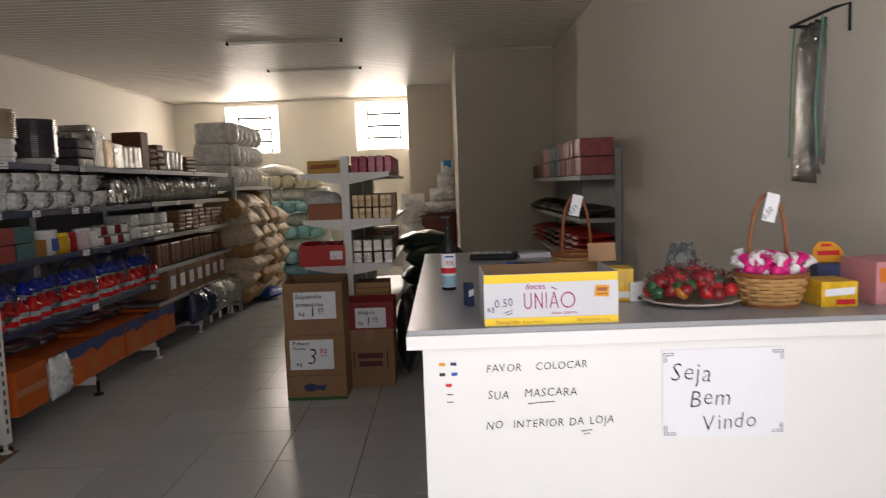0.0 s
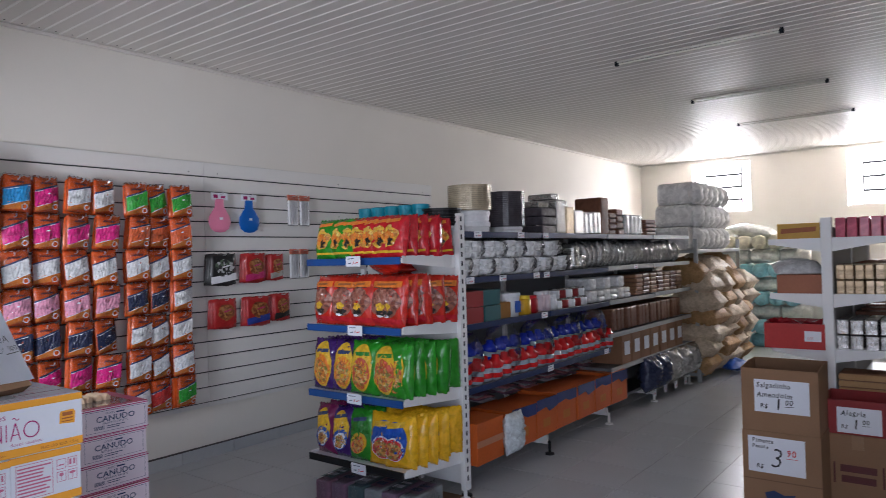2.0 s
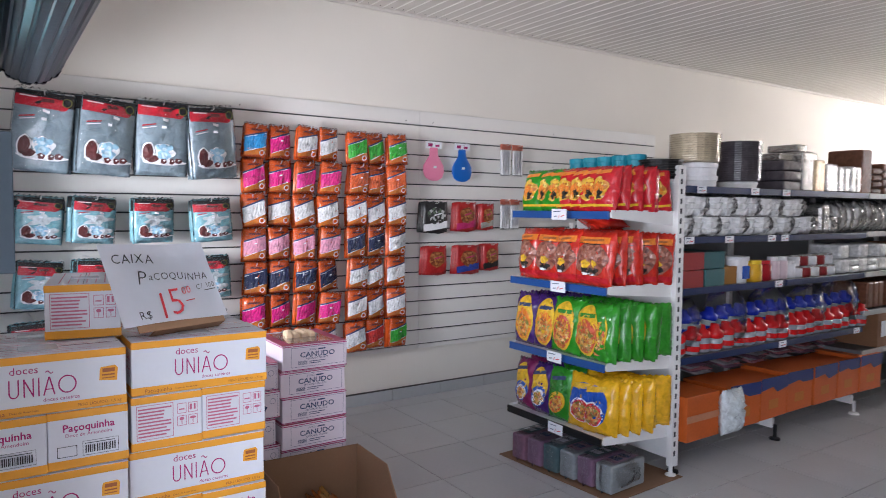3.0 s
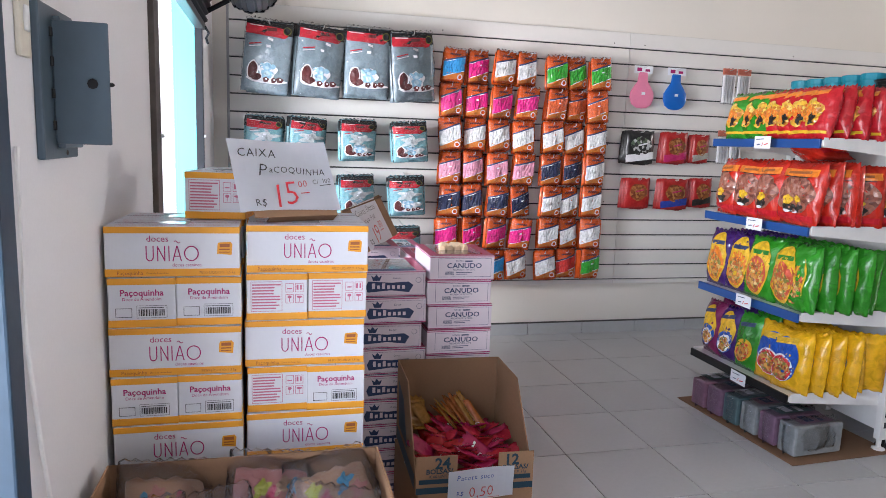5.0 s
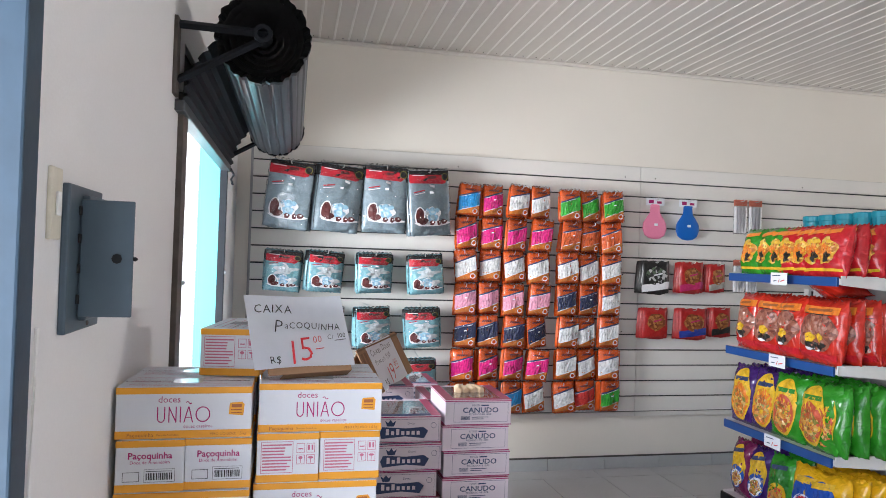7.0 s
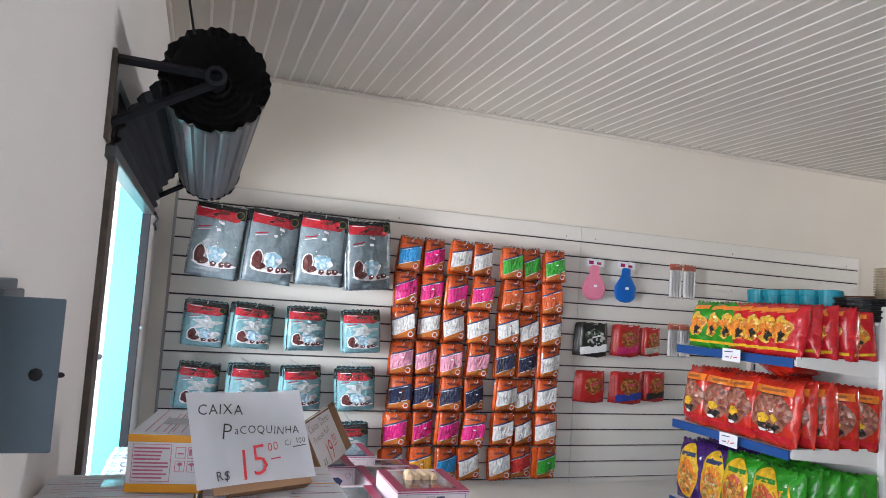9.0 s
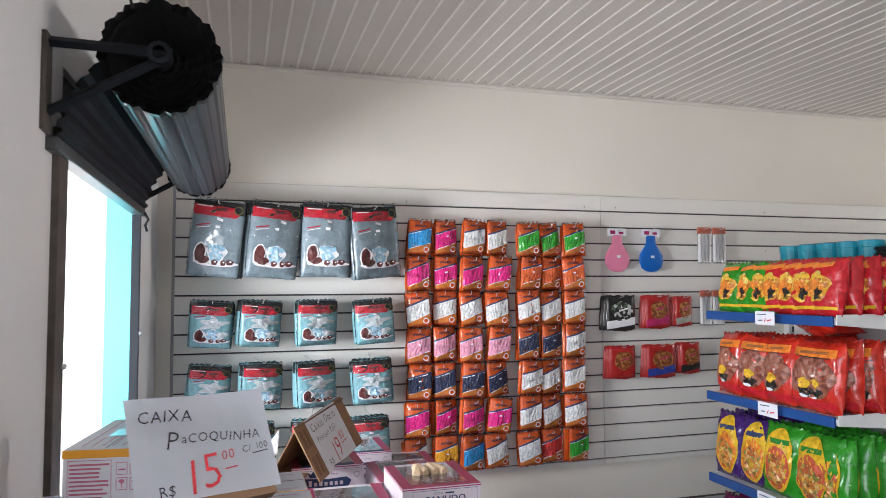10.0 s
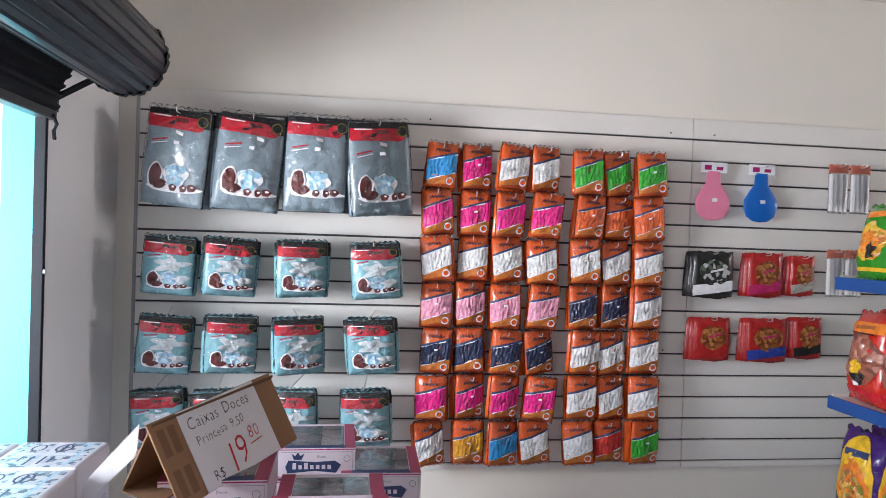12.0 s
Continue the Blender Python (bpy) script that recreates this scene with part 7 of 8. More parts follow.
GOLDP = foil("clear_gold_tub", (0.50, 0.42, 0.30), 0.2, 18, 0.4, 0.25, 0.6)
TRAYP = foil("smoky_tray", (0.075, 0.065, 0.075), 0.22, 18, 0.4, 0.0, 0.5)
TEALP = mat("turquoise_plastic", (0.01, 0.26, 0.36), 0.3)
for k in range(5):
    pot = pot_stack("turquoise_pot", pose(-3.255 + k * 0.118, 4.46, 1.691), 0.056, 0.145, 2, TEALP, "turquoise plastic pots stacked on the top board", None, "pot")
    tagged(pot, group="turquoise pots")
pot_stack("black_bowl_stack", pose(-2.66, 4.52, 1.691), 0.125, 0.11, 4, BLACK, "stack of black plastic bowls on the top board", None, "bowls")
pot_stack("clear_tub_stack", pose(-2.70, 4.88, 1.65), 0.135, 0.15, 2, WPRINT, "tall stack of clear golden cake tubs on the top shelf", None, "tubs")
pot_stack("clear_tub_stack", pose(-2.70, 4.88, 1.801), 0.15, 0.17, 13, GOLDP, "clear golden cake tubs on top of white ones", None, "tubs")
pot_stack("dark_tray_stack", pose(-2.69, 5.31, 1.70), 0.142, 0.25, 18, TRAYP, "stack of dark smoky round trays on the top shelf", None, "trays")
pot_stack("white_bowl_stack", pose(-2.69, 5.31, 1.65), 0.12, 0.05, 1, WPRINT, "white bowls under the dark trays", None, "bowls")


def goods(name, m, w, d, h, material, label, cat, bev=0.008, wrap=None, lab=None, cols=1, rows=1, group=""):
    """Packs standing in columns and rows as one wrapped bundle, front at -y."""
    ob = thing(name, m, label, cat, group)
    cw, rh = w / cols, h / rows
    me = to_mesh("pack", box_bm(-cw / 2 + 0.001, -d / 2, 0.001, cw / 2 - 0.001, d / 2, rh - 0.001, min(bev, cw * 0.3, rh * 0.3)), material)
    for c in range(cols):
        for r in range(rows):
            part("pack", me, None, ob, "", pose(-w / 2 + (c + 0.5) * cw, random.uniform(-0.006, 0.006), r * rh, 0, 0, random.uniform(-3, 3)))
            if lab:
                part("label", box_bm(-cw * 0.28, -0.0012, rh * 0.3, cw * 0.28, 0, rh * 0.75), lab, ob, "", pose(-w / 2 + (c + 0.5) * cw, -d / 2 - 0.0075, r * rh))
    if wrap:
        part("wrap", Pack(w * 1.04, h * 1.04, d * 1.06, int(w * 1000) % 7, 0.02).mesh(8, 7), wrap, ob, "clear crinkled wrap", None, True)
    return ob


def aisle(y, z, x=-2.70, turn=0.0):
    return pose(x, y, z, 0, 0, 90 + turn)


SILVTRAY = foil("aluminium_tray", (0.42, 0.41, 0.39), 0.25, 35, 0.7, 0.8, 0.0)
BRWNP = foil("brown_pack", (0.15, 0.055, 0.026), 0.5, 25, 0.5, 0, 0.05)
KRAFTP = mat("kraft_pack", (0.24, 0.12, 0.06), 0.6, var=0.15, bvar=0.2)
y = 5.62
for k in range(4):
    w = (0.22, 0.13, 0.13, 0.16)[k]
    goods("foil_tray_stack", aisle(y + w / 2, 1.65), w, 0.28, (0.20, 0.27, 0.22, 0.20)[k], (TRAYP, SILVTRAY, GOLDF, SILVTRAY)[k], ("smoky", "shiny", "golden", "shiny")[k] + " wrapped trays stacked on the top shelf", "trays", 0.01, None, None, 1 if k else 1, 3 if k == 0 else 1)
    if k < 3:
        goods("clear_box_stack", aisle(y + w / 2, 1.65 + (0.20, 0.27, 0.22)[k], -2.72), w * 0.9, 0.22, 0.05, SILVTRAY, "shiny flat boxes on top of the trays", "boxes", 0.006, None, None, 2, 1)
    y += w + 0.012
for k in range(5):
    hh = (0.19, 0.20, 0.33, 0.20, 0.24)[k]
    goods("brown_wrapped_pack", aisle(6.42 + k * 0.165, 1.65), 0.15, 0.26, hh, (SILVTRAY, SILVTRAY, BRWNP, BRWNP, BRWNP)[k], ("silvery wrapped goods", "silvery wrapped goods", "tall brown wrapped pack", "brown wrapped packs", "brown wrapped packs")[k] + " on the top shelf", "packs", 0.015, None, None, 2 if k < 2 else 1, 1 if k < 3 else 4)
for k in range(4):
    goods("silver_roll_pack", aisle(7.28 + k * 0.10, 1.65), 0.09, 0.24, 0.20, SILVER, "crinkled silver packs upright on the top shelf", "packs", 0.02)
goods("brown_wrapped_pack", aisle(7.82, 1.65), 0.26, 0.28, 0.16, BRWNP, "flat brown packs stacked on the top shelf", "packs", 0.015, None, None, 1, 4)
FOAM = foil("white_foam_roll", (0.88, 0.87, 0.85), 0.55, 16, 0.6, 0, 0.1)
rk = thing("back_rack", pose(0, 0, 0), "tall grey steel rack holding sacks and foam bundles", "rack")
for xx, yy in ((-2.50, 8.98), (-2.50, 10.72), (-3.02, 8.98), (-3.02, 10.72)):
    part("post", box_bm(xx - 0.02, yy - 0.02, 0, xx + 0.02, yy + 0.02, 1.62, 0.003), GREYMETAL, rk)
part("top_shelf", box_bm(-3.04, 8.96, 1.46, -2.48, 10.74, 1.50, 0.003), GREYMETAL, rk)
part("low_shelf", box_bm(-3.04, 8.96, 0.07, -2.48, 10.74, 0.10, 0.003), GREYMETAL, rk)
for r in range(3):
    fr = thing("foam_sheet_bundle", pose(-2.76, 9.62 + 0.05 * (r % 2), 1.502 + r * 0.262), "white foam sheet bundle stacked on the back rack", "foam bundle", "foam bundles")
    part("sheet_block", box_bm(-0.24, -0.66 + (0.0, 0.05, 0.18)[r], 0, 0.20, 0.62, 0.260, 0.05), FOAM, fr)
    for j in range(6):
        part("gathered_end", Pack(0.20, 0.25, 0.13, r * 6 + j, 0.06, 0.016).mesh(9, 9), FOAM, fr, "gathered plastic end", pose(0.22, -0.46 + j * 0.2 + random.uniform(-0.02, 0.02), 0.002, 0, random.uniform(-10, 10), 90), True)
# foam trays
FOAMW = foil("bright_foam", (0.92, 0.92, 0.91), 0.5, 22, 0.5, 0.0, 0.15)
bowl_ = to_mesh("foam_bowl", lathe([(0.050, 0.0), (0.060, 0.012), (0.070, 0.034), (0.074, 0.036), (0.074, 0.044), (0.058, 0.046), (0.036, 0.010), (0.0, 0.008)], 9), FOAMW)
for k in range(11):
    for r in range(2):
        if r and k == 10:
            continue
        sb2 = thing("foam_tray_bundle", aisle(4.635 + k * 0.132 + 0.03 * r, 1.362 + r * 0.118, -2.62 - 0.015 * (k % 2), random.uniform(-8, 8)), "white foam bowls bundled in clear film on the shelf", "foam trays", "foam tray bundles")
        for j in range(3):
            part("foam_bowl", bowl_, None, sb2, "", pose(random.uniform(-0.004, 0.004), 0.0, 0.004 + j * 0.034, random.uniform(-4, 4), random.uniform(-4, 4), 40 * j))
        part("rear_bowls", box_bm(-0.066, 0.01, 0.002, 0.066, 0.19, 0.112, 0.02), FOAMW, sb2)
        if k % 2 == r:
            part("clear_film", Pack(0.16, 0.14, 0.16, k, 0.05, 0.012).mesh(10, 10), BAGFILM, sb2, "crinkled clear film", pose(0, 0, 0.0), True)
for k in range(3):
    goods("clear_cup_bundle", aisle(6.06 + k * 0.13, 1.362), 0.12, 0.26, 0.13 + 0.08 * (k == 1), SILVTRAY, "clear plastic cups in film on the shelf", "cups", 0.03, FILM)
slv_ = [to_mesh("packet", Pack(0.088, 0.200 + 0.012 * q, 0.085, q, 0.05, 0.012).mesh(9, 12), SILVER, True) for q in range(4)]
for k in range(13):
    sp2 = thing("silver_pack", aisle(6.50 + k * 0.178, 1.372), "crinkled silver foil packs on the shelf", "packs", "silver foil packs")
    for c in range(2):
        for d in range(2):
            part("packet", slv_[(k + c + d) % 4], None, sp2, "", pose(-0.044 + 0.088 * c + random.uniform(-0.006, 0.006), -0.05 + 0.11 * d, 0.002, random.uniform(-5, 3), random.uniform(-7, 7), random.uniform(-16, 16)))
# third shelf
REDC, TEALC = mat("red_carton", (0.26, 0.02, 0.02), 0.5), mat("teal_carton", (0.015, 0.10, 0.11), 0.5)
for r in range(2):
    goods("red_teal_carton", aisle(4.69, 1.066 + r * 0.105), 0.20, 0.30, 0.103, REDC, "small red carton on the shelf", "carton", 0.003, None, None, 1, 1, "red and teal cartons")
    goods("red_teal_carton", aisle(4.895, 1.066 + r * 0.105), 0.20, 0.30, 0.103, TEALC, "small teal carton on the shelf", "carton", 0.003, None, None, 1, 1, "red and teal cartons")
goods("ochre_carton", aisle(5.085, 1.066), 0.15, 0.26, 0.11, mat("ochre_carton_print", (0.36, 0.17, 0.04), 0.5), "ochre brown carton on the shelf", "carton", 0.003)
bk = thing("white_bucket", pose(-2.62, 5.215, 1.066), "white plastic bucket with a lid and blue label", "bucket")
part("body", lathe([(0.062, 0), (0.072, 0.14), (0.072, 0.145)], 24), WPRINT, bk, "", None, True)
part("lid", lathe([(0.076, 0.140), (0.078, 0.145), (0.078, 0.165), (0.07, 0.168), (0.0, 0.166)], 24), WPRINT, bk)
part("label", box_bm(0.064, -0.03, 0.03, 0.075, 0.035, 0.11, 0.002), PRB, bk, "blue label")


def jar(m, r, h, body, lid, label):
    ob = thing("jar", m, label, "jar")
    part("body", lathe([(r * 0.9, 0), (r, 0.006), (r, h * 0.78), (r * 0.8, h * 0.84)], 18), body, ob, "", None, True)
    part("lid", lathe([(r * 0.86, h * 0.83), (r * 0.88, h * 0.84), (r * 0.88, h), (0.0, h)], 18), lid, ob)
    return ob


jar(pose(-2.62, 5.395, 1.066), 0.06, 0.135, mat("yellow_jar", (0.70, 0.38, 0.02), 0.3), YELLOWBAND, "yellow plastic jar with a lid on the shelf")
jar(pose(-2.63, 5.515, 1.066), 0.06, 0.13, mat("red_jar", (0.36, 0.01, 0.015), 0.3), PRR, "dark red plastic jar with a lid on the shelf")
PINKW = mat("pale_pink_cup", (0.66, 0.52, 0.56), 0.4)
for k in range(3):
    jar(pose(-2.62, 5.63 + k * 0.095, 1.066), 0.042, 0.15 - 0.03 * (k == 2), PINKW if k < 2 else WPRINT, WPRINT, "pale cup tower on the shelf")
for k in range(5):
    for r in range(2):
        jar(pose(-2.63 - 0.02 * r, 5.92 + k * 0.11, 1.066 + r * 0.078), 0.046, 0.076, (WPRINT, REDC, WPRINT, REDC, WPRINT)[k], SILVTRAY, "small tin with a printed label on the shelf")
for k in range(6):
    goods("foam_cup_stack", aisle(6.50 + k * 0.145, 1.07), 0.13, 0.24, 0.10 + 0.11 * (k % 2 == 0), STYRO, "white foam cups stacked on the shelf", "foam cups", 0.02, None, None, 1, 2)
for k in range(7):
    goods("brown_tray_stack", aisle(7.45 + k * 0.19, 1.08), 0.17, 0.28, 0.20, BRWNP if k % 2 else KRAFTP, "brown paper trays stacked on the shelf", "trays", 0.01, None, None, 1, 5)
# fourth shelf: clear packs of red and blue lidded jars
REDL, BLUEL = mat("red_lid", (0.60, 0.010, 0.012), 0.25), mat("blue_lid", (0.010, 0.025, 0.36), 0.25)
CLEARB = foil("clear_jar", (0.34, 0.36, 0.40), 0.12, 16, 0.3, 0, 0.8)
body_ = to_mesh("body", lathe([(0.040, 0), (0.048, 0.008), (0.050, 0.075), (0.036, 0.090)], 14), CLEARB, True)
lid_ = [to_mesh("lid", lathe([(0.050, 0.0), (0.055, 0.006), (0.054, 0.036), (0.030, 0.050), (0.026, 0.078), (0.0, 0.082)], 14), c, True) for c in (REDL, BLUEL)]
col_ = [to_mesh("collar", lathe([(0.049, 0.0), (0.053, 0.003), (0.053, 0.030), (0.049, 0.033)], 14), c) for c in (REDL, BLUEL)]
for k in range(19):
    yy = 4.63 + k * 0.118
    for r, (dx, z0, c) in enumerate(((0.0, 0.0, 0), (-0.10, 0.085, 1), (-0.10, 0.0, 0))):
        jb = thing("lidded_jar", pose(-2.60 + dx + random.uniform(-0.008, 0.008), yy + 0.05 * (r > 0), 0.667 + z0, random.uniform(-7, 7), random.uniform(-7, 7), 0), ("red", "blue")[c] + " lidded clear plastic jar on the shelf", "jar", "red and blue jars")
        part("body", body_, None, jb, "clear body")
        part("lid", lid_[c], None, jb, "", pose(0, 0, 0.086))
        part("collar", col_[c], None, jb, "", pose(0, 0, 0.02))
for k in range(0, 10, 2):
    wp = thing("clear_jar_wrap", pose(-2.655, 4.70 + k * 0.235, 0.668, 0, 0, 90 + random.uniform(-6, 6)), "crinkled clear plastic bag round the lidded jars", "plastic bag", "jar wraps")
    part("bag", Pack(0.25, 0.325 + 0.02 * (k % 3), 0.20, k, 0.04, 0.022).mesh(16, 18), BAGFILM, wp, "", None, True)
for k in range(7):
    goods("kraft_carton", aisle(7.05 + k * 0.235, 0.482), 0.21, 0.32, 0.27, KRAFTP, "small brown carton with a white label on the shelf", "carton", 0.003, None, PAPER, 1, 1, "brown labelled cartons")
for k in range(6):
    goods("dark_pack", aisle(6.95 + k * 0.3, 0.79), 0.26, 0.28, 0.2, BRWNP, "dark brown packs in a row on the shelf", "packs", 0.012, None, None, 3, 1)
# bottom shelf
ORC = mat("orange_carton", (0.54, 0.105, 0.015), 0.5, bvar=0.15)
NAVYC = mat("navy_flap", (0.02, 0.04, 0.16), 0.45)
FLATP = [foil("flat_pack_rose", (0.34, 0.13, 0.15), 0.22, 30, 0.8, 0, 0.6), foil("flat_pack_grey", (0.30, 0.29, 0.31), 0.22, 30, 0.8, 0, 0.6), foil("flat_pack_plum", (0.14, 0.07, 0.11), 0.22, 30, 0.8, 0, 0.6)]
flat_ = [to_mesh("flat_pack", Pack(0.20, 0.26, 0.022, q, 0.05, 0.006).mesh(8, 9), FLATP[q], True) for q in range(3)]
for k in range(7):
    yy = 4.735 + k * 0.325 + (0.10 if k else 0.0)
    oc = thing("orange_carton", aisle(yy, 0.192, -2.665 + random.uniform(-0.012, 0.012), random.uniform(-1.5, 1.5)), "orange carton with a blue flap, filled with packs" if k else "plain orange carton on the lowest shelf", "carton", "orange cartons")
    part("body", box_bm(-0.155, -0.17, 0, 0.155, 0.17, 0.262 - 0.012 * (k % 3), 0.003), ORC, oc)
    if k:
        part("flap", prism([(-0.155, 0.268), (0.155, 0.262), (0.156, 0.185), (0.03, 0.165 + 0.02 * (k % 2)), (-0.02, 0.205), (-0.154, 0.19)], 0.004), NAVYC, oc, "bent dark blue flap", pose(0, -0.177, 0))
        part("side_label", box_bm(-0.06, -0.1712, 0.06, 0.05, -0.1702, 0.12), mat("ochre_label", (0.50, 0.17, 0.03), 0.6), oc)
    else:
        part("pale_band", box_bm(-0.1555, -0.1712, 0.11, 0.1555, -0.1702, 0.15), mat("carton_tape_pale", (0.50, 0.22, 0.12), 0.4), oc)
    for j in range(5):
        fpk = thing("flat_snack_pack", aisle(yy + random.uniform(-0.03, 0.03), 0.462 + j * 0.013, -2.79) @ pose(0, 0.02 * (j % 2), 0, -84, 0, random.uniform(-14, 14)), "flat glossy printed pack lying on an orange carton", "flat pack", "flat packs on the cartons")
        part("flat_pack", flat_[(k + j) % 3], None, fpk)
sv = thing("clear_utensil_pack", aisle(4.965, 0.195, -2.455), "crinkled clear pack of white utensils between the cartons", "pack")
part("bag", Pack(0.20, 0.265, 0.08, 2, 0.04, 0.022).mesh(18, 22), PALEWRAP, sv, "crinkled silvery wrap", None, True)
for k in range(5):
    bx = thing("floor_silver_bag", pose(-2.52, 7.55 + k * 0.30, 0.145, 0, 0, 90 + random.uniform(-8, 8)), "crinkled silvery pack on the lowest shelf", "pack", "silvery packs")
    part("bag", Pack(0.27, 0.33, 0.15, k, 0.05, 0.028).mesh(20, 22), SILVER if k > 1 else foil("navy_wrap", (0.03, 0.04, 0.09), 0.25, 30, 0.7), bx, "", None, True)
for k in range(4):
    price_tag(-2.50, 7.6 + k * 0.3, 0.09 - 0.01 * k, 0.08, 0.075, 90)
# goods on the hidden side of the run
for k in range(14):
    goods("boxed_goods", pose(-3.19, 4.72 + k * 0.295, (1.652, 1.202)[k % 2], 0, 0, -90), 0.27, 0.30, 0.2, (KRAFTP, TEALC, BRWNP)[k % 3], "boxed goods on the far side of the run", "boxes", 0.005)

# sacks stacked past the end of the run
BEIGE = foil("beige_sack", (0.62, 0.50, 0.36), 0.6, 26, 1.0, 0, 0.1)
BEIGE2 = foil("straw_sack", (0.44, 0.26, 0.11), 0.6, 26, 1.0, 0, 0.1)
loaf_ = [to_mesh("sack", Pack(0.46, 0.52 + 0.03 * (q % 3), 0.25, q, 0.03, 0.045).mesh(18, 20), BEIGE if q % 3 else BEIGE2, True) for q in range(6)]
rngs = random.Random(21)
for r in range(7):
    for c in range(4):
        sk = thing("beige_sack", pose(-2.33 + 0.09 * math.sin(r * 0.5) - (0.12 if r > 5 else 0) + rngs.uniform(-0.03, 0.03), 9.14 + c * 0.44 + rngs.uniform(-0.04, 0.04), 0.215 + r * 0.172, -90 + rngs.uniform(-7, 7), 0, 90 + rngs.uniform(-10, 10)), "beige plastic sack lying in a tall stack", "sack", "stacked beige sacks")
        part("sack", loaf_[(r * 2 + c) % 6], None, sk)
bl = thing("blue_floor_bag", pose(-2.22, 9.75, 0.07, -80, 0, 60), "dark blue plastic bag lying on the floor", "bag")
part("bag", Pack(0.36, 0.42, 0.13, 4, 0.1).mesh(), PRB, bl, "", None, True)
# toilet paper wall at the back
CREAM, TEALR = foil("cream_roll", (0.70, 0.66, 0.48), 0.4, 14, 0.5), foil("teal_roll", (0.28, 0.58, 0.64), 0.4, 14, 0.5)
WROLL = foil("white_roll", (0.72, 0.72, 0.66), 0.4, 14, 0.5)
rollm = [to_mesh("roll", lathe([(0.0, 0), (0.09, 0.006), (0.105, 0.03), (0.108, 0.2), (0.105, 0.37), (0.09, 0.395), (0.0, 0.40)], 16), c, True) for c in (CREAM, TEALR, WROLL)]
for r in range(8):
    col = (1, 1, 2, 1, 2, 1, 0, 0)[r]
    if r % 2:
        for c in range(7):
            ob = thing("paper_roll_pack", pose(-3.40 + c * 0.215, 12.42, 0.108 + r * 0.21, 90, 0, 0), ("teal" if col == 1 else "cream") + " wrapped paper roll, end facing out", "paper roll", "stacked paper rolls")
            part("roll", rollm[col], None, ob)
    else:
        for c in range(4):
            ob = thing("paper_roll_pack", pose(-3.50 + c * 0.405, 12.25, 0.108 + r * 0.21, 0, 90, 0), ("teal", "teal", "white", "white", "white", "teal", "cream", "cream")[r] + " wrapped paper roll lying sideways", "paper roll", "stacked paper rolls")
            part("roll", rollm[col if r != 6 else 2], None, ob)
tp_ = thing("white_roll_bag", pose(-2.35, 12.3, 1.69, -80, 0, 80), "white wrapped roll bag on top of the stack", "paper roll")
part("bag", Pack(0.40, 0.7, 0.2, 3, 0.05).mesh(), WROLL, tp_, "", None, True)

# ---- second shelf run in the middle of the shop ----
g2 = thing("middle_shelf_run", pose(0, 0, 0), "grey-white double-sided shelf run with boxed sweets", "shelf unit")
part("end_upright", box_bm(-0.775, 5.93, 0.05, -0.715, 5.99, 1.68, 0.003), WHITE, g2)
for yy in (6.95, 7.95):
    part("upright", box_bm(-0.765, yy - 0.02, 0.05, -0.725, yy + 0.02, 1.66, 0.003), WHITE, g2)
part("spine", box_bm(-0.755, 5.99, 0.12, -0.735, 7.95, 1.62, 0.002), GREYMETAL, g2)
part("base", box_bm(-1.05, 5.95, 0.02, -0.42, 7.95, 0.12, 0.004), GREYMETAL, g2)
for z in (1.54, 1.19, 0.85, 0.50):
    for s in (-1, 1):
        x1 = -0.745 + s * 0.335
        xa, xb = sorted((x1, -0.745 + s * 0.012))
        sp_ = part("shelf", box_bm(xa, 5.96, z - 0.025, xb, 7.95, z, 0.002), WHITE, g2)
        b = prism([(-0.745 + s * 0.03, z + 0.012), (x1, z + 0.012), (x1, z - 0.020), (-0.745 + s * 0.03, z - 0.075)], 0.006)
        part("end_bracket", b, WHITE, sp_, "", pose(0, 5.948, 0))
PINKP = foil("pink_wafer", (0.55, 0.10, 0.16), 0.3, 20, 0.4)
for c in range(5):
    for d in range(5):
        goods("pink_wafer_pack", pose(-0.67 + c * 0.062, 6.06 + d * 0.18, 1.54), 0.058, 0.16, 0.135, PINKP, "pink wrapped wafer packet on the top shelf", "wafer packet", 0.008, None, None, 1, 1, "pink wafer packets")
small_carton("golden_biscuit_pack", pose(-0.91, 6.06, 1.54, 0, 0, 0), 0.25, 0.12, 0.11, mat("gold_print", (0.50, 0.28, 0.04), 0.35, bvar=0.2), "golden yellow biscuit pack on the top shelf", BROWNINK, None)
for z, mt2, n in ((1.19, GOLDF, 6), (0.85, SILVTRAY, 4)):
    for r in range(2):
        for c in range(n):
            for d in range(2):
                goods("foil_wafer_pack", pose(-0.68 + c * (0.31 / n), 6.07 + d * 0.2, z + r * 0.098), 0.29 / n, 0.18, 0.095, mt2, "shiny foil wafer packet on the shelf", "wafer packet", 0.006, None, None, 1, 1, "foil wafer packets")
rc = open_carton("red_carton", pose(-0.94, 6.06, 0.852), 0.35, 0.28, 0.17, "open red carton with sweets and a price paper", 0.16, 0.004, REDC, mat("bright_red_carton", (0.46, 0.03, 0.025), 0.45, bvar=0.1))
Ink().rect(0.06, 0.05, 0.155, 0.115).on("price_paper", PAPER, rc, face_to((0, -0.1425, 0), (1, 0, 0)))
Ink().hand("1,00", 0.075, 0.07, 0.022).on("price", REDINK, rc, face_to((0, -0.1435, 0), (1, 0, 0)))
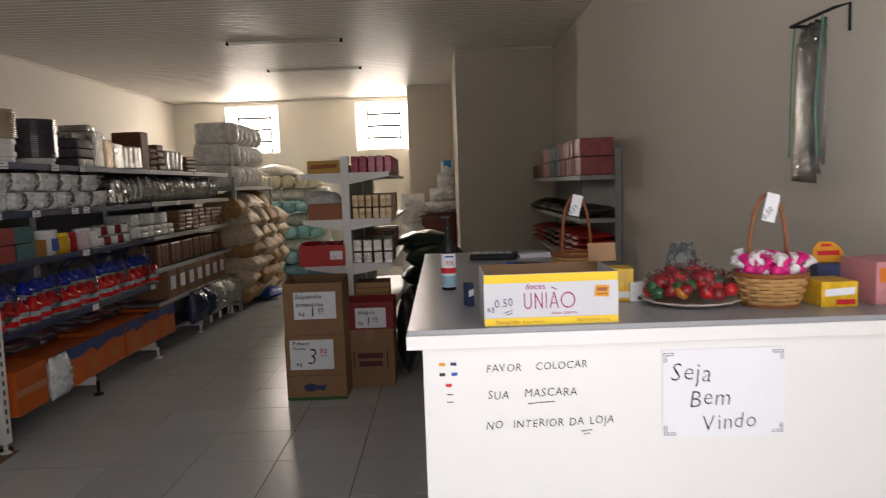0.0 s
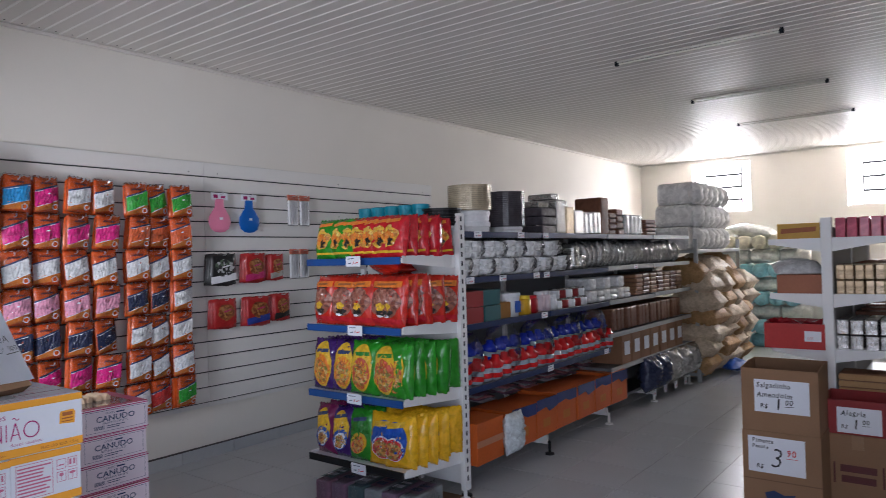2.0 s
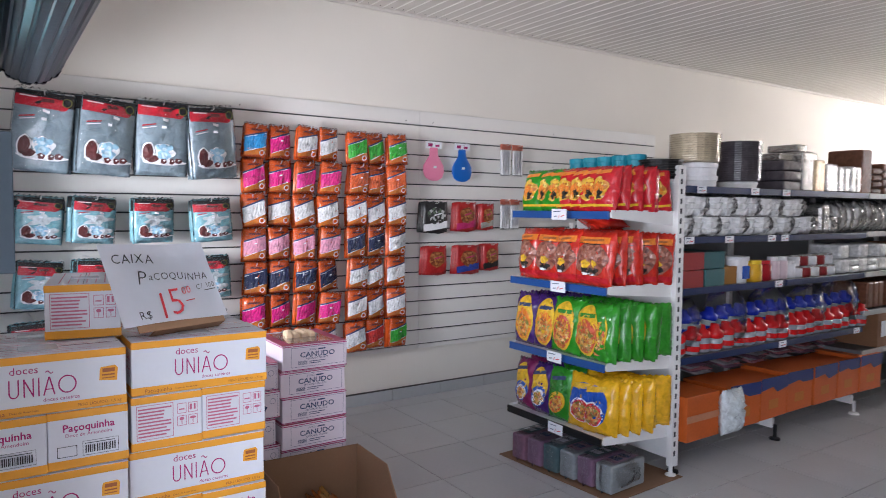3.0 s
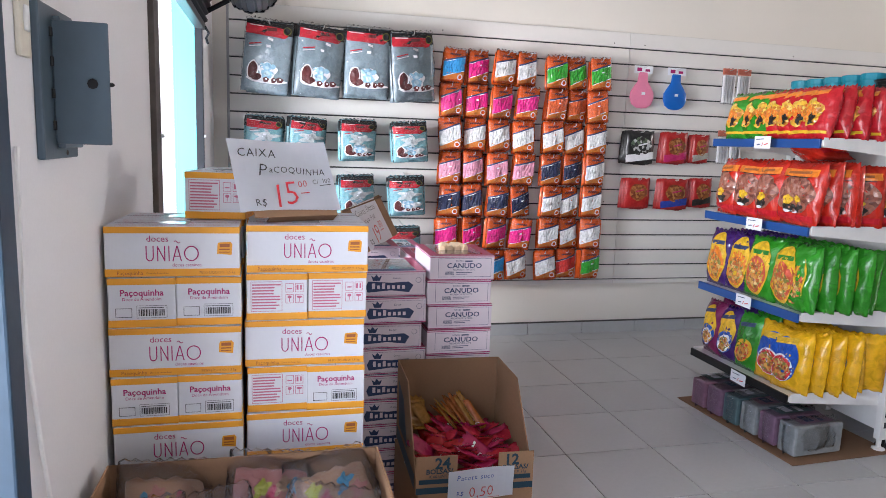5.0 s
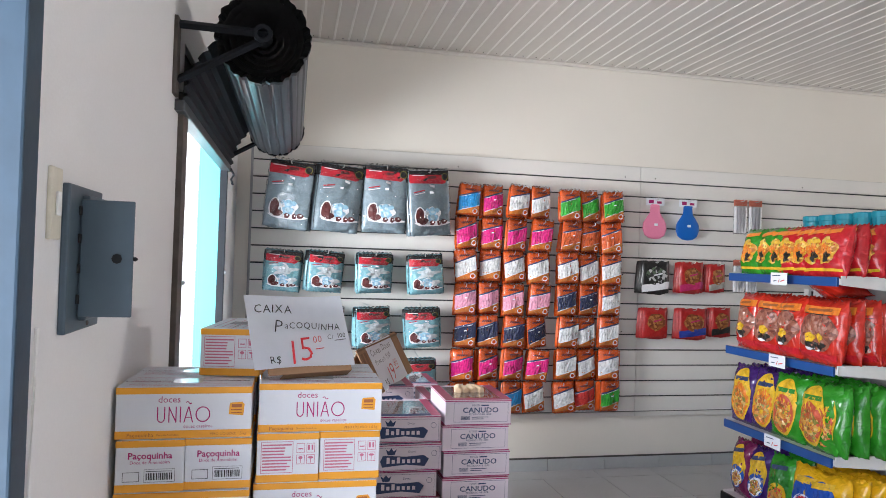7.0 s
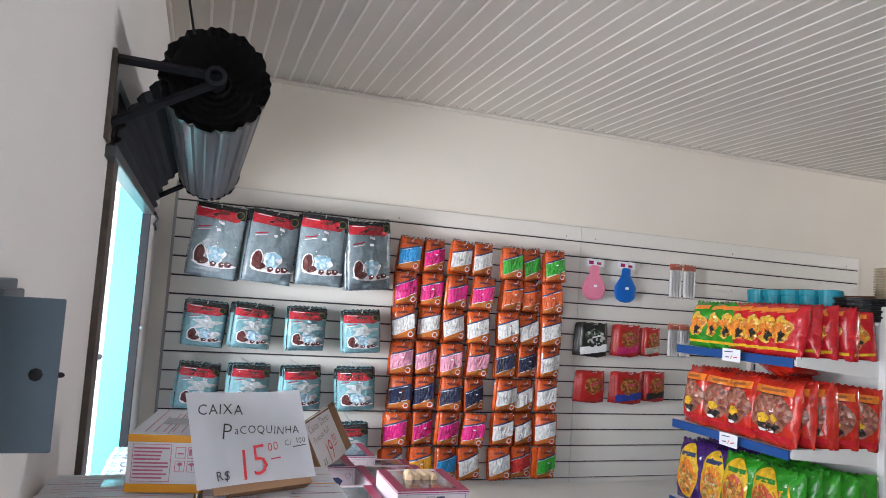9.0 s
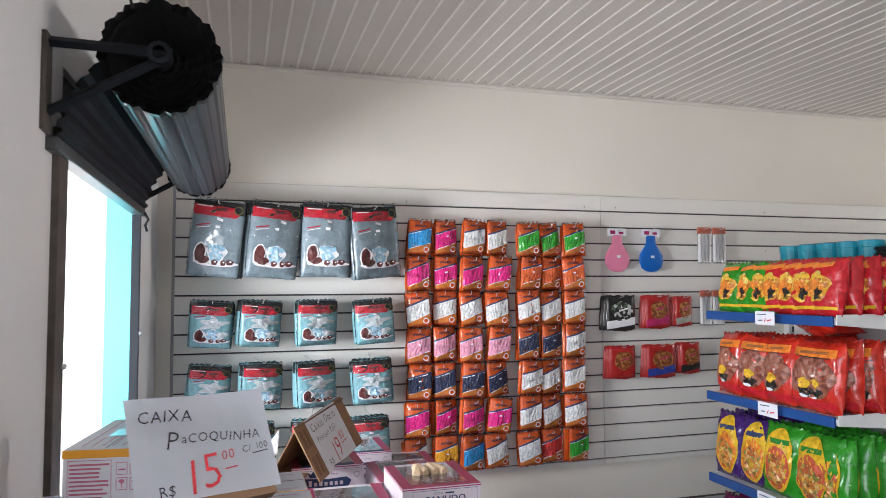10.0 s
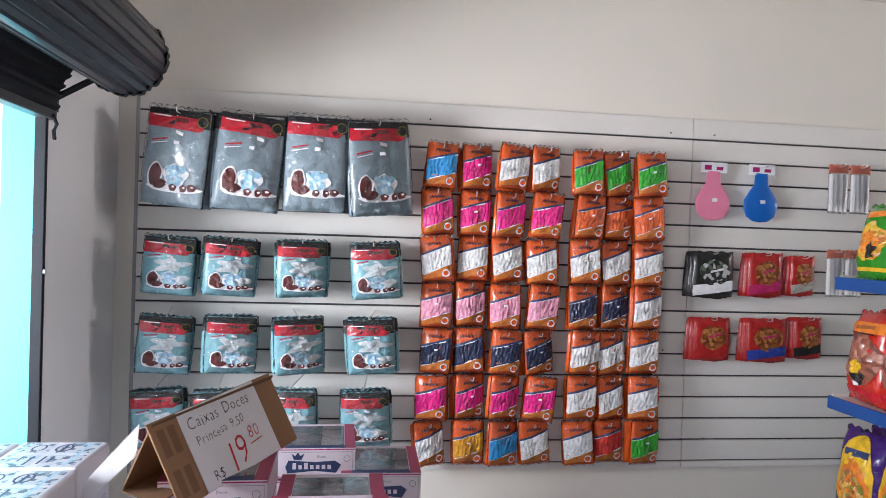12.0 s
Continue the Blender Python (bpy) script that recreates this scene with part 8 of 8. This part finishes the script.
for k in range(10):
    ob = thing("sweet_bag", pose(-1.06 + 0.06 * (k % 5), 6.02 + 0.10 * (k // 5), 0.98, -60, k * 11 - 40, k * 33), "dark red sweet bag in the red carton", "sweet bag", "bags in the red carton")
    part("bag", sm_[k % 3][3], None, ob)
small_carton("brown_carton", pose(-0.90, 6.10, 1.19), 0.28, 0.26, 0.13, mat("terracotta_carton", (0.34, 0.13, 0.07), 0.6), "plain terracotta carton on the shelf")
cbg = thing("clear_goods_bag", pose(-0.92, 6.10, 1.325, -75, 0, 20), "crumpled clear bag of white goods on the carton", "bag")
part("bag", Pack(0.30, 0.24, 0.11, 5, 0.1).mesh(), STYRO, cbg, "", None, True)
for k in range(8):
    goods("boxed_goods", pose(-0.58, 6.55 + k * 0.17, (1.19, 0.85)[k % 2], 0, 0, 90), 0.15, 0.22, 0.19, (KRAFTP, BRWNP)[k % 2], "boxed goods deeper on the shelf", "boxes", 0.005)
cr_ = thing("wooden_crate", pose(-0.575, 6.06, 0.502), "small slatted golden box on the lower shelf", "crate")
for k in range(5):
    part("slat", box_bm(-0.13, -0.10, 0.004 + k * 0.042, 0.13, -0.09, 0.038 + k * 0.042, 0.002), mat("crate_gold", (0.42, 0.24, 0.10), 0.5), cr_)
part("core", box_bm(-0.125, -0.09, 0, 0.125, 0.12, 0.21), KRAFTP, cr_)

# cartons standing in front of it
c1 = thing("brown_carton_low", pose(-0.915, 5.49, 0), "brown carton with a handwritten price paper on the floor", "carton")
part("body", box_bm(-0.205, -0.16, 0, 0.205, 0.16, 0.45, 0.004), CARD, c1)
part("seam", box_bm(-0.206, -0.1612, 0.17, 0.206, -0.160, 0.176), CARDDARK, c1)
f = face_to((0, -0.162, 0), (1, 0, 0))
Ink().poly([(-0.08, 0.07), (-0.03, 0.06), (0.0, 0.075), (0.05, 0.065), (0.07, 0.11), (0.01, 0.10), (-0.04, 0.12), (-0.09, 0.10)]).on("dark_mark", BLUEINK, c1, f)
Ink().rect(-0.203, 0.002, 0.203, 0.022).on("green_edge", mat("green_edge_print", (0.02, 0.12, 0.03), 0.6), c1, f)
part("paper", box_bm(-0.172, -0.1635, 0.215, 0.125, -0.162, 0.42), PAPER, c1)
f2 = face_to((0, -0.1645, 0), (1, 0, 0))
Ink().heavy("Pimenta", -0.15, 0.395, 0.034).heavy("Pacote", -0.15, 0.362, 0.030).hand("3", -0.06, 0.30, 0.16).heavy("R$", -0.13, 0.25, 0.034).on("writing", INK, c1, f2)
Ink().heavy("90", 0.03, 0.34, 0.05).line(0.03, 0.31, 0.09, 0.31, 0.003).on("price", REDINK, c1, f2)
c2 = open_carton("brown_open_carton", pose(-0.915, 5.49, 0.452, 0, 0, 0), 0.40, 0.32, 0.375, "open brown carton with a handwritten price paper", 0.355)
part("paper", box_bm(-0.13, -0.1625, 0.11, 0.155, -0.161, 0.295), PAPER, c2)
f2 = face_to((0, -0.1635, 0), (1, 0, 0))
Ink().heavy("Salgadinho", -0.118, 0.262, 0.040).heavy("Amendoim", -0.118, 0.208, 0.042).heavy("R$", -0.10, 0.145, 0.036).heavy("1", -0.025, 0.152, 0.085).heavy("00", 0.03, 0.170, 0.042).line(0.03, 0.148, 0.075, 0.150, 0.003).on("writing", INK, c2, f2)
c3 = thing("brown_carton_tall", pose(-0.57, 5.76, 0), "brown carton with dark print standing on the floor", "carton")
part("body", box_bm(-0.17, -0.16, 0, 0.17, 0.16, 0.42, 0.004), CARD, c3)
Ink().rect(-0.09, 0.21, 0.09, 0.25).rect(-0.085, 0.15, 0.085, 0.19).rect(-0.125, 0.14, -0.115, 0.26).rect(0.115, 0.14, 0.125, 0.26).on("dark_print", CHOC, c3, face_to((0, -0.162, 0), (1, 0, 0)))
part("tape", box_bm(-0.03, -0.1615, 0.34, 0.03, -0.160, 0.42), mat("brown_tape", (0.34, 0.20, 0.11), 0.3), c3)
c4 = open_carton("red_tray_carton", pose(-0.57, 5.76, 0.422), 0.35, 0.31, 0.20, "dark red open carton with a handwritten price paper", 0.195, 0.004, REDC, REDC)
part("paper", box_bm(-0.10, -0.1575, 0.01, 0.12, -0.156, 0.155), PAPER, c4)
Ink().heavy("Alegria", -0.08, 0.122, 0.040).heavy("R$", -0.08, 0.045, 0.030).heavy("1", -0.025, 0.055, 0.075).heavy("00", 0.025, 0.075, 0.036).line(0.025, 0.055, 0.065, 0.057, 0.003).on("writing", INK, c4, face_to((0, -0.1585, 0), (1, 0, 0)))
for k in range(5):
    dk = thing("dark_side_bag", pose(-0.30 - 0.02 * (k % 2), 5.95 + 0.12 * k, 0.02 + 0.0 * k, 0, 0, 80), "dark plastic bag hanging beside the cartons", "bag")
    part("bag", Pack(0.26, 0.62 - 0.05 * k, 0.16, k, 0.1).mesh(), PKBLACK, dk, "", None, True)

# sacks and cabinet further back
GREENS = foil("green_sack", (0.014, 0.034, 0.018), 0.4, 12, 0.9, 0, 0.1)
DARKS = foil("black_sack", (0.025, 0.025, 0.027), 0.35, 12, 0.8)
for k, (x, y, z, mt3, nm) in enumerate(((-0.20, 7.7, 0.12, DARKS, "black"), (-0.18, 7.75, 0.33, DARKS, "black"), (-0.15, 7.7, 0.54, DARKS, "black"), (-0.10, 7.65, 0.72, GREENS, "dark green"), (-0.22, 7.9, 0.85, GREENS, "dark green"), (0.05, 8.2, 0.12, DARKS, "black"), (0.05, 8.2, 0.33, DARKS, "black"), (0.05, 8.2, 0.54, DARKS, "black"))):
    sk = thing("plastic_sack", pose(x, y - 0.30, z, -90, 0, 0), nm + " plastic sack lying on the pile", "sack", "dark sacks")
    part("sack", Pack(0.60, 0.62, 0.24, k, 0.08).mesh(), mt3, sk, "", None, True)
cb_ = thing("wood_cabinet", pose(-0.05, 11.3, 0), "dark red-brown wooden cabinet against the back wall", "cabinet")
WOODR = mat("red_wood", (0.14, 0.035, 0.02), 0.45, grain=14, var=0.3)
part("body", box_bm(-0.28, -0.35, 0.04, 0.23, 0.5, 0.96, 0.006), WOODR, cb_)
part("top", box_bm(-0.31, -0.38, 0.96, 0.24, 0.52, 1.0, 0.006), WOODR, cb_)
part("plinth", box_bm(-0.26, -0.32, 0, 0.21, 0.48, 0.04), DARK, cb_)
for k, (x, z, w, h) in enumerate(((-0.12, 1.0, 0.34, 0.18), (0.08, 1.0, 0.28, 0.20), (-0.04, 1.18, 0.30, 0.20), (0.10, 1.2, 0.24, 0.22), (0.06, 1.38, 0.26, 0.22), (0.10, 1.58, 0.22, 0.20))):
    wb = thing("white_pack_bag", pose(x, 11.25, z, 0, 0, random.uniform(-8, 8)), "white plastic bag pack piled on the cabinet", "bag", "white bags")
    part("bag", Pack(w * 1.1, h * 1.05, 0.30, k, 0.05, 0.03).mesh(16, 16), FOAMW, wb, "", None, True)
tw = thing("blue_bow", pose(0.08, 11.08, 1.70, 0, 0, 0), "small bright blue bow on the white bags", "bow")
part("bow", Pack(0.12, 0.10, 0.05, 3, 0.3).mesh(6, 6), STRAW["blue"], tw, "", None, True)
for k in range(3):
    wb = thing("white_pack_bag", pose(-0.45, 10.95 + 0.05 * k, 0.02 + 0.42 * k, 0, 0, 10 * k), "tall white plastic bag beside the cabinet", "bag", "white bags")
    part("bag", Pack(0.36, 0.46, 0.28, k + 2, 0.1, 0.035).mesh(16, 18), FOAMW, wb, "", None, True)

# ---- shelving on the east wall ----
rs = thing("wall_shelf_unit", pose(0, 0, 0), "dark grey steel shelf unit against the wall behind the counter", "shelf unit")
for yy in (6.0, 7.4, 8.78):
    part("upright", box_bm(1.30, yy - 0.02, 0, 1.35, yy + 0.02, 1.67, 0.003), GREYMETAL, rs)
    part("front_foot", box_bm(1.03, yy - 0.015, 0, 1.055, yy + 0.015, 0.12, 0.003), GREYMETAL, rs)
part("back_panel", box_bm(1.325, 6.02, 0.1, 1.345, 8.76, 1.64, 0.002), GREYMETAL, rs)
for z in (1.47, 1.14, 0.80, 0.45, 0.12):
    part("shelf", box_bm(1.03, 5.98, z - 0.035, 1.32, 8.80, z, 0.003), GREYMETAL, rs)
PALEP, TEALK = foil("rose_pack", (0.42, 0.11, 0.12), 0.35, 20, 0.4), foil("pale_teal_pack", (0.16, 0.24, 0.27), 0.35, 20, 0.4)
for r in range(2):
    for k in range(11):
        mtk = PALEP if k < 4 else (TEALK if k < 6 else PALEP if k < 8 else KRAFTP)
        if r and k > 7:
            continue
        goods("boxed_sweets", pose(1.17, 6.12 + k * 0.245, 1.472 + r * 0.142, 0, 0, -90), 0.235, 0.26, 0.14, mtk, ("rose" if k < 4 else "pale teal" if k < 6 else "rose" if k < 8 else "brown") + " sweets packs in rows on the top shelf", "sweets packs", 0.006, None, None, 4, 1)
DKMIX = foil("dark_mixed", (0.06, 0.04, 0.045), 0.2, 30, 0.8)
for k in range(14):
    ob = thing("black_flat_bag", pose(1.02, 6.12 + k * 0.195, 1.172, -82, 0, -90 + random.uniform(-10, 10)), "dark printed flat bag on the middle shelf", "bag", "dark bags")
    part("bag", Pack(0.20, 0.30, 0.07 if k < 5 else 0.10, k % 5, 0.08).mesh(6, 8), PKBLACK if k > 4 else DKMIX, ob, "", None, True)
for k in range(10):
    for r in range(4 if k < 5 else 3):
        ob = thing("red_flat_bag", pose(1.01, 6.14 + k * 0.27, 0.828 + r * 0.052, -86, 0, -90 + random.uniform(-6, 6)), ("red" if k < 4 or k > 6 else "dark") + " glossy bag stacked on the lower shelf", "bag", "red bags")
        part("bag", Pack(0.25, 0.30, 0.06, (k + r) % 5, 0.08).mesh(6, 8), PKRED if k < 4 or k > 6 else DKMIX, ob, "", None, True)


# ---- floor tiles ----
fl = setting("floor", box_bm(XL, YO - 0.02, -0.15, XR, YB, -0.004), GROUT, "pale grey ceramic tiled floor with dark joints", "floor")
tm = to_mesh("tile", box_bm(-0.2226, -0.2226, -0.02, 0.2226, 0.2226, 0.0, 0.0015), TILE)
rest = bmesh.new()
cnt = 0
ty = 3.40 + 0.225 - 0.45 * 6
rows_ = []
while ty < YB + 0.2:
    tx = -0.5 + 0.225 - 0.45 * 10
    while tx < XR + 0.2:
        rows_.append((tx, ty))
        tx += 0.45
    ty += 0.45
for tx, ty in rows_:
    x0, x1, y0, y1 = max(tx - 0.2235, XL), min(tx + 0.2235, XR), max(ty - 0.2235, YO), min(ty + 0.2235, YB)
    if x1 - x0 < 0.02 or y1 - y0 < 0.02:
        continue
    whole = x1 - x0 > 0.446 and y1 - y0 > 0.446
    if cnt < 298 and whole:
        part("tile", tm, None, fl, "", pose(tx, ty, random.uniform(-0.0006, 0.0), random.uniform(-0.05, 0.05), random.uniform(-0.05, 0.05), 0))
        cnt += 1
    else:
        box_bm(x0, y0, -0.02, x1, y1, -0.0003, 0, rest)
ob = part("cut_tiles", rest, TILE, fl)
ob["kind"] = "stuff"
